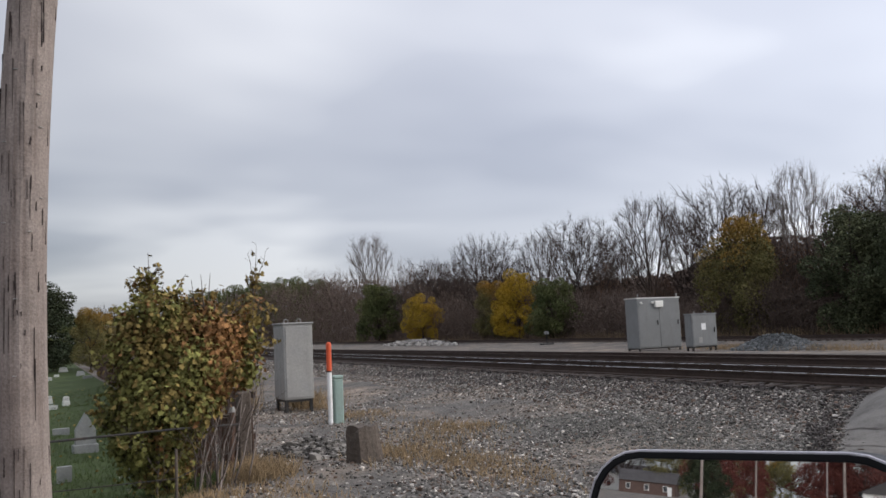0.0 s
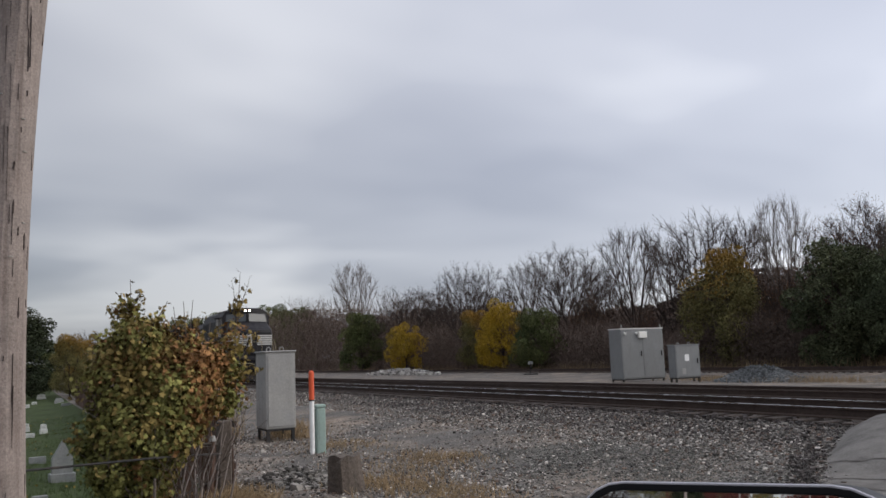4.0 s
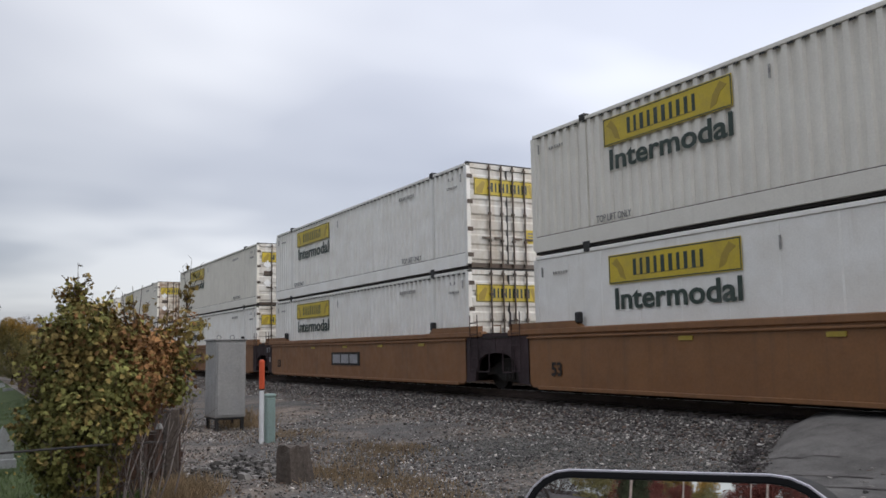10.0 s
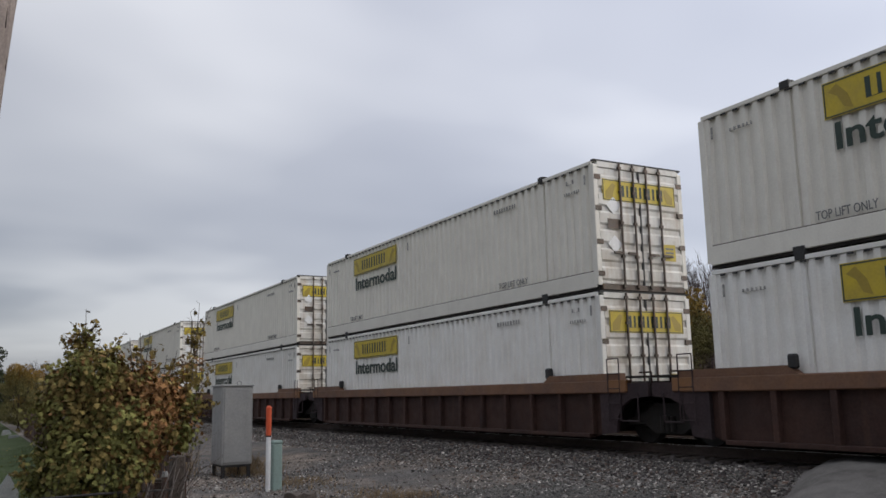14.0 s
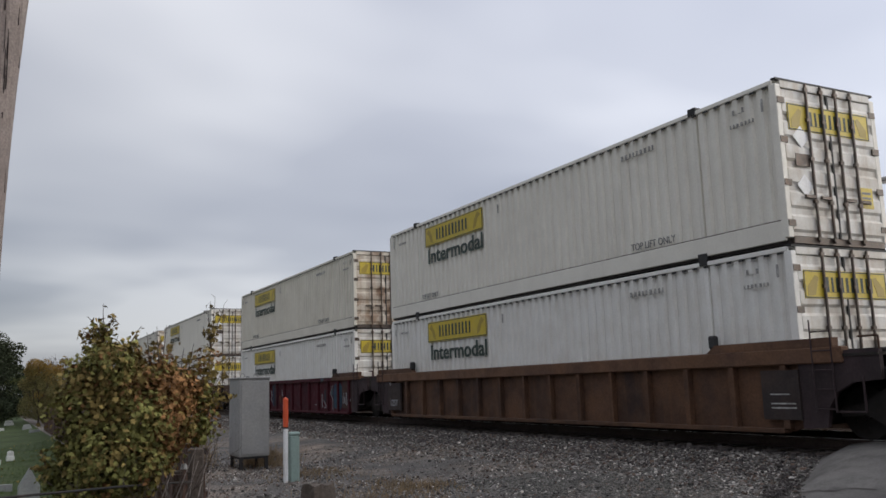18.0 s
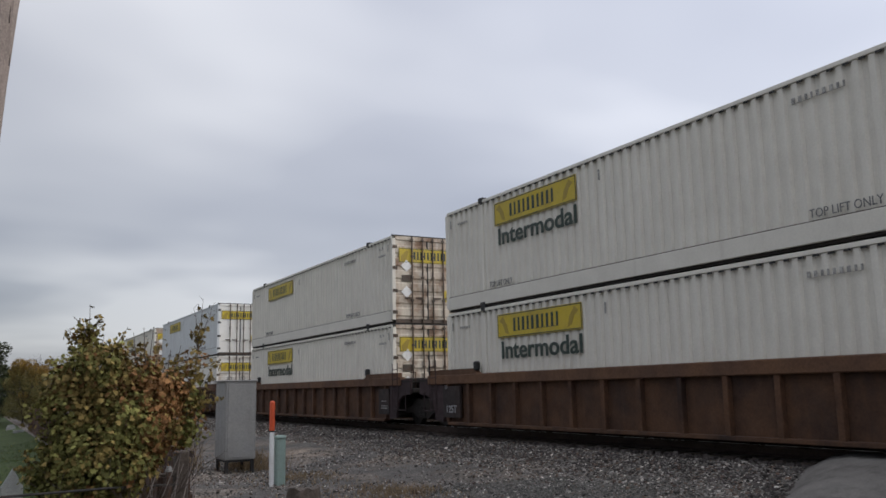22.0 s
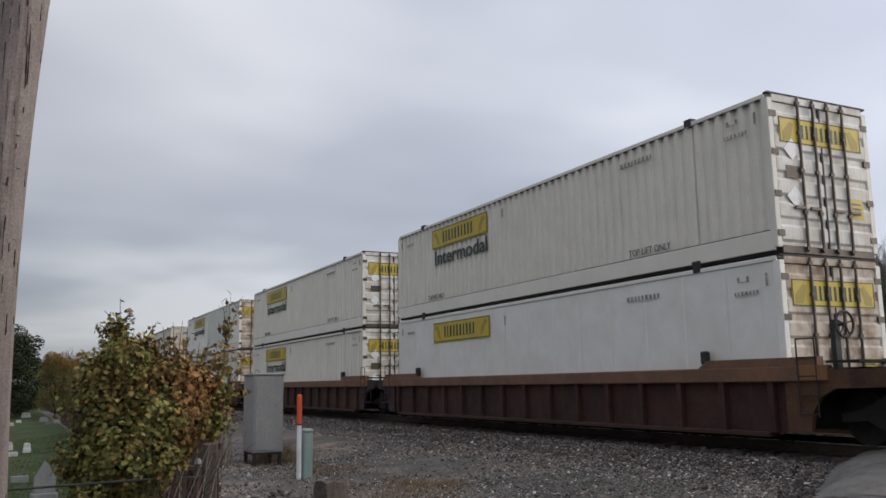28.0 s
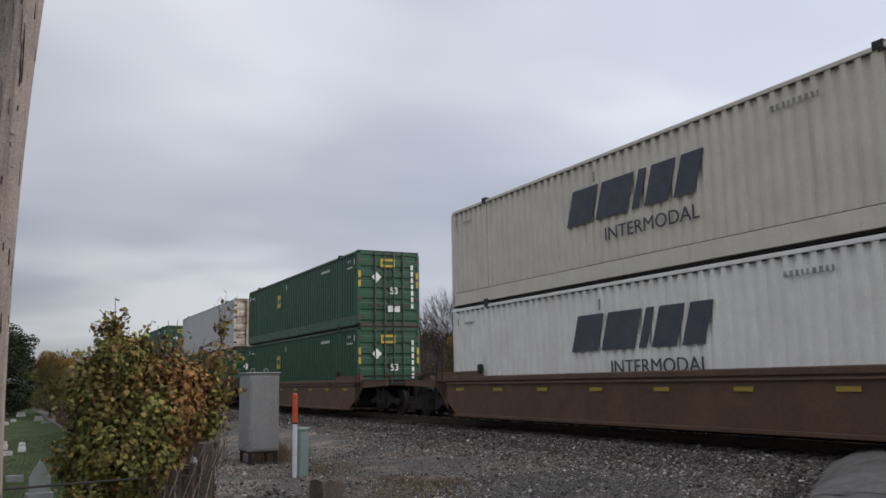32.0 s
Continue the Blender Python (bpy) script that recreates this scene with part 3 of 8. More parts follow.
def corrugated(x0, x1, z0, z1, y, depth, pitch, out):
    """A folded steel wall between x0 and x1 whose outer folds lie in the plane y; out is -1 or 1."""
    n = max(1, round((x1 - x0) / pitch))
    w = (x1 - x0) / n
    pts = []
    for i in range(n):
        a = x0 + i * w
        pts += [(a, 0.0), (a + 0.38 * w, 0.0), (a + 0.52 * w, 1.0), (a + 0.86 * w, 1.0)]
    pts.append((x1, 0.0))
    verts, faces = [], []
    for px, d in pts:
        for z in (z0, z1):
            verts.append((px, y - out * depth * d, z))
    for i in range(len(pts) - 1):
        q = (2 * i, 2 * i + 2, 2 * i + 3, 2 * i + 1)
        faces.append(q if out < 0 else q[::-1])
    return verts, faces


def frame_bars(bm, x0, x1, z0, z1, t):
    """A thin closed rim in the plane of the words: x along, y up, slightly raised."""
    outer = [(x0, z0), (x1, z0), (x1, z1), (x0, z1)]
    inner = [(x0 + t, z0 + t), (x1 - t, z0 + t), (x1 - t, z1 - t), (x0 + t, z1 - t)]
    v = [bm.verts.new((*p, d)) for d in (0.0, 0.004) for p in outer + inner]
    for i in range(4):
        j = (i + 1) % 4
        bm.faces.new((v[8 + i], v[8 + j], v[12 + j], v[12 + i]))
        bm.faces.new((v[i], v[j], v[8 + j], v[8 + i]))
        bm.faces.new((v[12 + i], v[12 + j], v[4 + j], v[4 + i]))


def comb(axis, span, z0, z1, lo, hi, widths):
    """Unreadable letters as one row of upright bars on a thin foot line."""
    a, b = span
    n = len(widths)
    gap = (b - a - sum(widths)) / max(1, n - 1)
    foot = z0 + 0.025 * (z1 - z0)
    line, x = [(a, z0)], a
    top = []
    for wd in widths:
        top += [(x, foot), (x, z1), (x + wd, z1), (x + wd, foot)]
        x += wd + gap
    bm = bmesh.new()
    prism(bm, line + [(b, z0)] + top[::-1], axis, lo, hi)
    return bm


def container(paint, door_paint, label, smooth=False, panel=True, word=True, brand="", side_word="", reefer=False, mended=False, group="intermodal containers on the train"):
    """A 53 foot container, doors at +x; its origin lies at the middle of the door end's bottom edge."""
    c = base("shipping_container", label, "shipping container", group)
    h, w, L = TALL, WIDE / 2, LONG
    for out in (-1, 1):
        yy = out * (w - 0.025)
        if smooth:
            bm = boxes((-L + 0.14, -0.14, min(yy, yy - out * 0.03), max(yy, yy - out * 0.03), 0.16, h - 0.11))
            wall = part("side_panel", bm, paint, c)
            if out < 0:
                for i in range(1, 14):
                    x = -L + 0.14 + i * (L - 0.28) / 14
                    part("seam_strip", boxes((x - 0.02, x + 0.02, yy - 0.006, yy + 0.004, 0.17, h - 0.12)), paint, wall)
        else:
            v, f = corrugated(-L + 0.14, -0.14, 0.16, h - 0.11, yy, 0.054, 0.285, out)
            wall = mesh_of("side_panel", v, f, paint, c)
            if out < 0:
                slots = bmesh.new()
                for i in range(56):
                    x = -L + 0.14 + (i + 0.69) * (L - 0.28) / 56
                    box(slots, x - 0.055, x + 0.055, -w - 0.002, -w + 0.012, h - 0.142, h - 0.108)
                part("vent_groove", slots, M_CASTING, wall, "dark row of notches under the roof rail")["kind"] = "stuff"
        part("top_rail", boxes((-L + 0.08, -0.08, min(out * w, out * (w - 0.06)), max(out * w, out * (w - 0.06)), h - 0.105, h - 0.025), bevel=0.008), paint, c)
        rail = part("bottom_rail", boxes((-L + 0.08, -0.08, min(out * w, out * (w - 0.06)), max(out * w, out * (w - 0.06)), 0.055, 0.40), bevel=0.008), paint, c)
        part("rail_groove", boxes((-L + 0.10, -0.10, min(out * (w - 0.008), out * (w - 0.05)), max(out * (w - 0.004), out * (w - 0.05)), 0.397, 0.418)), M_ROD, rail, "dark seam above the bottom rail")
        for x in (-0.075, -L + 0.075):
            part("corner_post", boxes((x - 0.075, x + 0.075, min(out * w, out * (w - 0.13)), max(out * w, out * (w - 0.13)), 0.1, h - 0.1), bevel=0.012), paint, c)
        for x in (-1.98, -L + 1.98):
            post = part("lifting_post", boxes((x - 0.06, x + 0.06, min(out * (w - 0.032), out * (w - 0.09)), max(out * (w - 0.032), out * (w - 0.09)), 0.06, h - 0.03), bevel=0.012), paint, c)
            part("lifting_casting", boxes((x - 0.10, x + 0.10, min(out * (w + 0.012), out * (w - 0.15)), max(out * (w + 0.012), out * (w - 0.15)), h - 0.10, h + 0.045), bevel=0.01), M_CASTING, post, "black steel lifting casting")
            part("foot_casting", boxes((x - 0.12, x + 0.12, min(out * (w + 0.010), out * (w - 0.15)), max(out * (w + 0.010), out * (w - 0.15)), -0.02, 0.11), bevel=0.01), M_CASTING, post, "black steel foot casting")
    part("roof", boxes((-L + 0.06, -0.06, -w + 0.05, w - 0.05, h - 0.05, h - 0.015)), paint, c)
    part("floor_frame", boxes((-L + 0.06, -0.06, -w + 0.05, w - 0.05, 0.0, 0.13)), M_UNDER, c)
    part("blind_end", boxes((-L, -L + 0.05, -w + 0.12, w - 0.12, 0.05, h - 0.05)), paint, c)
    part("door_header", boxes((-0.09, 0.0, -w + 0.12, w - 0.12, h - 0.16, h - 0.005), bevel=0.01), door_paint, c)
    part("header_edge", boxes((-0.10, 0.004, -w + 0.02, w - 0.02, h - 0.03, h + 0.006)), M_CASTING, c, "dark upper edge")
    part("door_sill", boxes((-0.09, 0.0, -w + 0.12, w - 0.12, 0.0, 0.13), bevel=0.01), M_ROD, c)
    for s in (-1, 1):
        d = bmesh.new()
        lo, hi = sorted((s * 0.014, s * (w - 0.13)))
        line = [(-0.06, 0.14), (-0.03, 0.14)]
        for k in range(0 if reefer else 6):
            z0, z1 = 0.20 + k * (h - 0.42) / 6, 0.20 + (k + 1) * (h - 0.42) / 6 - 0.10
            line += [(-0.03, z0), (0.0, z0 + 0.05), (0.0, z1 - 0.05), (-0.03, z1)]
        line += [(-0.03, h - 0.17), (-0.06, h - 0.17)]
        prism(d, line, "y", lo, hi)
        door = part("door", d, door_paint, c, "smooth door with dark lock rods" if reefer else "ribbed steel door with lock rods")
        part("door_gasket", boxes((-0.04, 0.004, min(s * 0.0, s * 0.022), max(s * 0.0, s * 0.022), 0.14, h - 0.17)), M_CASTING, door)
        rod_mat = paint if brand == "slanted" else M_ROD
        for y in (s * 0.19, s * 0.58):
            rod = bmesh.new()
            tube(rod, (0.03, y, 0.04), (0.03, y, h - 0.04), 0.026, sides=6)
            for z in (0.10, 0.75, 1.5, 2.2, h - 0.14):
                box(rod, -0.01, 0.05, y - 0.045, y + 0.045, z - 0.03, z + 0.03)
            box(rod, 0.02, 0.06, min(y, y + s * 0.26), max(y, y + s * 0.26), 0.80, 0.85)
            part("lock_rod", rod, rod_mat, door, "galvanised lock rod with handle")
        for z in (0.35, 1.05, 1.8, 2.5):
            lo2, hi2 = sorted((s * (w - 0.02), s * (w - 0.19)))
            part("hinge", boxes((-0.02, 0.012, lo2, hi2, z - 0.055, z + 0.055)), M_CASTING if reefer else rod_mat, door)
    if panel:
        sign = part("door_panel", boxes((0.0, 0.006, -1.06, 1.06, h - 0.90, h - 0.42)), M_YELLOW, c, "yellow panel with dark bars on the doors")
        rim = bmesh.new()
        frame_bars(rim, -1.05, 1.05, h - 0.89, h - 0.43, 0.018)
        rim.transform(Matrix.Translation((0.006, 0, 0)) @ FRONT)
        part("panel_rim", rim, M_DECALDARK, sign)
        part("name_strip", comb("x", (-0.52, 0.68), h - 0.79, h - 0.53, 0.006, 0.010, (0.07, 0.05, 0.07, 0.05, 0.06, 0.06, 0.06, 0.06, 0.05, 0.06)), M_DECALDARK, sign)
        for s in (-1, 1):
            wing = bmesh.new()
            prism(wing, [(s * 0.98, h - 0.86), (s * 0.98, h - 0.70), (s * 0.78, h - 0.50), (s * 0.70, h - 0.54), (s * 0.80, h - 0.84)], "x", 0.006, 0.009)
            part("drooping_mark", wing, M_OCHRE, sign)
        small = part("yellow_notice", boxes((-0.008, 0.004, 0.62, 0.98, 0.72, 1.10)), M_YELLOW, c, "small yellow notice with printed lines")
        for k in range(3):
            part("printed_line", boxes((0.004, 0.007, 0.68, 0.92, 0.80 + k * 0.09, 0.84 + k * 0.09)), M_INK, small)
        logo = part("side_sign", boxes((-13.46, -9.97, -w - 0.008, -w - 0.002, h - 0.87, h - 0.27)), M_YELLOW, c, "yellow sign with dark name bars and rim")
        rim = bmesh.new()
        frame_bars(rim, -13.445, -9.985, h - 0.855, h - 0.285, 0.022)
        rim.transform(Matrix.Translation((0, -w - 0.008, 0)) @ SIDE)
        part("sign_rim", rim, M_DECALDARK, logo)
        part("name_strip", comb("y", (-12.72, -10.85), h - 0.73, h - 0.40, -w - 0.013, -w - 0.007, (0.09, 0.07, 0.10, 0.08, 0.10, 0.10, 0.08, 0.09, 0.09, 0.08)), M_DECALDARK, logo)
        for a, d in ((-13.36, 1), (-10.08, -1)):
            swirl = bmesh.new()
            prism(swirl, [(a, h - 0.44), (a + d * 0.16, h - 0.34), (a + d * 0.34, h - 0.55), (a + d * 0.42, h - 0.80), (a + d * 0.26, h - 0.74), (a + d * 0.16, h - 0.54)], "y", -w - 0.012, -w - 0.007)
            part("drooping_mark", swirl, M_OCHRE, logo)
        if word:
            lettering("Intermodal", 0.44, M_DECALDARK, c, on_side(-11.65, -w - 0.006, h - 1.20), "side_word", width=3.3, bold=0.012)
    if paint is M_OFFWHITE:
        for z in (1.02, 1.88):
            dia = bmesh.new()
            prism(dia, [(-0.98, z), (-0.78, z + 0.20), (-0.58, z), (-0.78, z - 0.20)], "x", 0.0, 0.008)
            part("placard_holder", dia, M_WHITEPLASTIC, c, "pale diamond placard holder")
        part("worn_patch", boxes((0.0, 0.006, -0.96, -0.60, 1.36, 1.58)), M_ROD, c, "dark scraped patch on the door")
    if mended:
        new_sheet = part("replaced_panel", boxes((-8.9, -3.1, -w + 0.004, -w + 0.03, 0.42, h - 0.11)), M_MENDED, c, "smooth grey-green replacement panel")
        for x in (-8.9, -7.0, -5.05, -3.1):
            part("weld_strip", boxes((x - 0.015, x + 0.015, -w - 0.001, -w + 0.02, 0.42, h - 0.11)), M_MENDED, new_sheet)
    if brand == "slanted":
        for k, (a, wd) in enumerate(((-10.25, 0.95), (-9.15, 1.10), (-7.90, 0.24), (-7.50, 0.72), (-6.62, 0.60))):
            zlo, zhi, sl = h - 1.49, h - 0.68, 0.36
            rise = (zhi - zlo) * sl
            bm = bmesh.new()
            prism(bm, [(a, zlo), (a + wd, zlo), (a + wd + rise, zhi), (a + rise, zhi)], "y", -w - 0.010, -w - 0.003)
            part("brand_block", bm, M_NAVY, c, "slanted dark slate block")
        for a, wd in ((-0.35, 0.26), (-0.03, 0.30), (0.32, 0.10), (0.46, 0.22)):
            bm = bmesh.new()
            prism(bm, [(a, h - 0.62), (a + wd, h - 0.62), (a + wd + 0.09, h - 0.40), (a + 0.09, h - 0.40)], "x", 0.0, 0.008)
            part("door_block", bm, M_NAVY, c, "small slanted slate block")
        lettering("53", 0.30, M_NAVY, c, on_front(0.012, 0.42, 1.45), "size_number", bold=0.006)
        lettering("INTERMODAL", 0.30, M_NAVY, c, on_side(-7.40, -w - 0.005, h - 1.88), "side_word", width=2.9)
    if brand == "emblem":
        em = part("emblem", boxes((-10.6, -10.0, -w - 0.008, -w - 0.002, h - 1.35, h - 0.75)), M_YELLOW, c, "faded square yellow emblem")
        part("emblem_bars", boxes((-10.52, -10.08, -w - 0.011, -w - 0.007, h - 1.15, h - 0.95)), M_GREENPAINT, em)
        em2 = part("door_emblem", boxes((0.02, 0.026, -0.35, 0.25, h - 0.62, h - 0.30)), M_YELLOW, c, "yellow emblem on the door")
        part("emblem_bars", boxes((0.026, 0.030, -0.28, 0.18, h - 0.53, h - 0.39)), M_GREENPAINT, em2)
        dia = bmesh.new()
        prism(dia, [(-0.72, h - 1.02), (-0.52, h - 0.82), (-0.32 - 0.4 + 0.4, h - 1.02), (-0.52, h - 1.22)], "x", 0.02, 0.026)
        part("white_placard", dia, M_WHITEPLASTIC, c, "white diamond placard")
        part("white_label", boxes((0.02, 0.026, -0.05, 0.45, 0.55, 0.78)), M_WHITEPLASTIC, c, "white label")
        lettering("53", 0.26, M_WHITEPLASTIC, c, on_front(0.03, 0.20, 1.35), "size_number", bold=0.006)
        col = bmesh.new()
        for k in range(7):
            box(col, 0.02, 0.025, 0.92, 1.02, 0.7 + k * 0.25, 0.88 + k * 0.25)
        part("white_bars", col, M_WHITEPLASTIC, c)
        for y in (-1.2, 1.2):
            part("yellow_strip", boxes((0.001, 0.006, y - 0.05, y + 0.05, 1.5, 2.1)), M_YELLOW, c)
    # small stencils that cannot be read, and the lifting stencil that can
    ink = M_INKWORN if paint is not M_GREENPAINT else M_WHITEPLASTIC
    for x0, x1, z0, z1, n in ((-0.98, -0.72, h - 0.40, h - 0.31, 2), (-1.06, -0.52, h - 0.64, h - 0.575, 7), (-L + 0.75, -L + 1.25, h - 0.49, h - 0.43, 6), (-4.1, -3.1, h - 0.47, h - 0.37, 9), (-0.33, -0.29, h - 0.52, h - 0.30, 1), (-L + 0.31, -L + 0.35, h - 0.52, h - 0.30, 1), (-9.19, -9.15, h - 0.60, h - 0.36, 1)):
        part("stencil_strip", comb("y", (x0, x1), z0, z1, -w - 0.005, -w + 0.012, [(0.42 + 0.14 * math.sin(5.0 * k + x0) if n > 1 else 1.0) * (x1 - x0) / n for k in range(n)]), ink, c)
    if panel:
        lettering("TOP LIFT ONLY", 0.15, M_INK, c, on_side(-3.3, -w - 0.005, 0.52), "lift_note", width=1.3)
        lettering("TOP LIFT ONLY", 0.15, M_INK, c, on_side(-L + 2.9, -w - 0.005, 0.52), "lift_note", width=1.08)
    return c


CON = {}
CON["ribbed"] = container(M_WHITEPAINT, M_DOORWHITE, "white ribbed steel container with yellow sign and dark word")
CON["ribbed_rust"] = container(M_WHITEPAINT, M_DOORRUST, "white ribbed container with rust-stained doors and a grey-green repair", mended=True)
CON["grey"] = container(M_OFFWHITE, M_DOORWHITE, "greyish white ribbed container with yellow sign and dark word")
CON["grey_rust"] = container(M_OFFWHITE, M_DOORRUST, "greyish white ribbed container with rust-stained doors")
CON["cream"] = container(M_CREAMPAINT, M_DOORRUST, "cream ribbed container with rusty doors and yellow sign")
CON["plain_rust"] = container(M_OFFWHITE, M_DOORRUST, "white ribbed container with a yellow sign and stained doors", word=False)
CON["plate"] = container(M_PALEBLUE, M_WHITEPAINT, "pale smooth-sided container with yellow sign and white doors", smooth=True, word=False, reefer=True)
CON["plate_word"] = container(M_WHITEPAINT, M_DOORWHITE, "white smooth-sided container with yellow sign and dark word", smooth=True)
CON["plate_rust"] = container(M_WHITEPAINT, M_DOORRUST, "white smooth-sided container with dirty doors and yellow sign", smooth=True, word=False)
CON["plate_cream"] = container(M_CREAMPAINT, M_DOORRUST, "greyish smooth-sided container with dirty doors and yellow sign", smooth=True, word=False, reefer=True)
CON["slant_cream"] = container(M_CREAMPAINT, M_DOORCREAM, "beige ribbed container with large slanted slate lettering shapes", panel=False, brand="slanted")
CON["slant_white"] = container(M_WHITEPAINT, M_WHITEPAINT, "white ribbed container with large slanted slate lettering shapes", panel=False, brand="slanted")
CON["green"] = container(M_GREENPAINT, M_GREENPAINT, "dark green ribbed container with white placards on the doors", panel=False, brand="emblem")
CON["silver"] = container(M_SILVER, M_DOORRUST, "dull silver smooth-sided container", smooth=True, panel=False)


WHEEL_R = 0.42


def wheelset(parent, x, z, r, name="wheelset"):
    bm = bmesh.new()
    tube(bm, (0, -0.95, 0), (0, 0.95, 0), 0.075, sides=8)
    for s in (-1, 1):
        y0 = s * 0.72
        tube(bm, (0, y0 - s * 0.0, 0), (0, y0 + s * 0.10, 0), r, sides=22)
        tube(bm, (0, y0 - s * 0.035, 0), (0, y0, 0), r + 0.03, sides=22)
        tube(bm, (0, y0 + s * 0.10, 0), (0, y0 + s * 0.17, 0), 0.12, sides=10)
        for k in range(6):
            a = k * math.pi / 3
            tube(bm, (0.26 * math.cos(a), y0 + s * 0.095, 0.26 * math.sin(a)), (0.26 * math.cos(a), y0 + s * 0.112, 0.26 * math.sin(a)), 0.045, sides=6)
    ob = part(name, bm, M_WHEEL, parent, "worn steel wheels on one axle")
    ob.matrix_basis = pose(x, 0, z)
    return ob


def freight_truck(parent, x):
    """A two-axle truck: bolster, two side frames with springs, two wheelsets."""
    body = bmesh.new()
    box(body, x - 0.20, x + 0.20, -1.05, 1.05, 0.48, 0.78, bevel=0.03)
    # block added between the wheels so no daylight shows through
    box(body, x - 1.15, x + 1.15, -0.62, 0.62, 0.16, 0.62, bevel=0.03)
    tube(body, (x, 0, 0.7), (x, 0, 0.95), 0.25, sides=12)
    tr = part("truck", body, M_UNDER, parent, "grimy cast two-axle truck")
    for s in (-1, 1):
        f = bmesh.new()
        y0, y1 = sorted((s * 0.93, s * 1.07))
        prism(f, [(x - 1.15, 0.50), (x - 0.75, 0.58), (x - 0.35, 0.80), (x + 0.35, 0.80), (x + 0.75, 0.58), (x + 1.15, 0.50), (x + 1.15, 0.36), (x + 0.7, 0.40), (x + 0.36, 0.22), (x - 0.36, 0.22), (x - 0.7, 0.40), (x - 1.15, 0.36)], "y", y0, y1)
        part("side_frame", f, M_UNDER, tr, "cast steel side frame")
        sp = bmesh.new()
        for k in (-0.14, 0.0, 0.14):
            tube(sp, (x + k, s * 1.0 + s * 0.09, 0.26), (x + k, s * 1.0 + s * 0.09, 0.56), 0.055, sides=8)
        part("spring_nest", sp, M_UNDER, tr)
    for dx in (-0.88, 0.88):
        ob = wheelset(tr, x + dx, WHEEL_R, WHEEL_R)
    return tr


def well_car(kind, ends):
    """One unit of a well car. Origin: on the rails under the door end of its boxes; the unit runs to -x."""
    look_of = {"tan": ("orange-tan well car with smooth bowed sides", M_TAN, M_TAN), "rusty": ("brown well car with rusty orange chord and upright ribs", M_DARKBROWN, M_RUST),
               "brown": ("dark brown ribbed well car", M_BROWN, M_CHORDLIGHT), "tagged": ("dark brown ribbed well car with pale spray-painted scrawl", M_BROWN, M_CHORDLIGHT), "red": ("dark red ribbed well car with spray-painted sides", M_REDBROWN, M_BROWN),
               "smooth": ("umber-brown smooth-sided well car with yellow reflector strips", M_UMBER, M_UMBER)}[kind]
    tagged_side = kind == "tagged"
    if tagged_side:
        kind = "brown"
    c = base("well_car", look_of[0], "railway car", "well cars of the train")
    side_mat, chord = look_of[1], look_of[2]
    L = LONG
    top = {"tan": 1.46, "rusty": 1.25, "smooth": 1.20}.get(kind, 1.44)
    w = 1.47
    for s in (-1, 1):
        bm = bmesh.new()
        deep = {"tan": 0.02, "smooth": 0.02, "red": 0.075}.get(kind, 0.11)
        y0, y1 = sorted((s * (w - deep), s * (w - deep - 0.05)))
        if kind == "tan":
            prism(bm, [(-L - 0.10, top), (0.10, top), (0.10, 0.26), (-0.06, 0.14), (-L + 0.06, 0.14), (-L - 0.10, 0.26)], "y", y0, y1)
        elif kind == "smooth":
            prism(bm, [(-L - 0.75, top), (0.75, top), (0.75, 0.95), (0.15, 0.50), (-0.45, 0.14), (-L + 0.45, 0.14), (-L - 0.15, 0.50), (-L - 0.75, 0.95)], "y", y0, y1)
        else:
            prism(bm, [(-L - 0.15, top - 0.1), (0.15, top - 0.1), (0.15, 0.26), (-0.2, 0.13), (-L + 0.2, 0.13), (-L - 0.15, 0.26)], "y", y0, y1)
        sill = part("side_sill", bm, side_mat, c)
        y0, y1 = sorted((s * (w + 0.03), s * (w - 0.16)))
        part("top_chord", boxes((-L - 0.9, 0.9, y0, y1, top - (0.12 if deep < 0.1 else 0.24), top + 0.02), bevel=0.02), chord, c, "top chord of the car side")
        part("bottom_chord", boxes((-L + 0.3, -0.3, y0, y1, 0.10, 0.18), bevel=0.01), side_mat, c)
        if kind not in ("tan", "smooth"):
            for i in range(15):
                x = -0.25 - i * (L - 0.5) / 14
                yy0, yy1 = sorted((s * (w + 0.012), s * (w - deep - 0.01)))
                part("rib", boxes((x - 0.06, x + 0.06, yy0, yy1, 0.17, top - (0.11 if deep < 0.1 else 0.23)), bevel=0.012), side_mat, sill)
        else:
            yy0, yy1 = sorted((s * (w + 0.035), s * (w - 0.03)))
            part("sill_bead", boxes((-L - 0.1, 0.1, yy0, yy1, top - 0.20, top - 0.16), bevel=0.008), chord, sill)
        # raised guides over each end of the well
        for x0, x1 in ((-1.9, 0.75), (-L - 0.75, -L + 1.9)):
            y0, y1 = sorted((s * (w + 0.02), s * (w - 0.13)))
            g = bmesh.new()
            hi = 0.16
            mid0, mid1 = (x0 + 0.22, x1) if x0 > -5 else (x0, x1 - 0.22)
            prism(g, [(x0, top + 0.02), (x1, top + 0.02), (mid1, top + hi), (mid0, top + hi)], "y", y0, y1)
            part("guide_block", g, chord, c)
            part("guide_hook", boxes(((x0 + 0.05) if x0 > -5 else (x1 - 0.2), (x0 + 0.2) if x0 > -5 else (x1 - 0.05), y0, y1, top + 0.1, top + 0.34), bevel=0.03), M_CASTING, c)
    part("well_floor", boxes((-L + 0.2, -0.2, -1.3, 1.3, 0.20, 0.28)), M_UNDER, c)
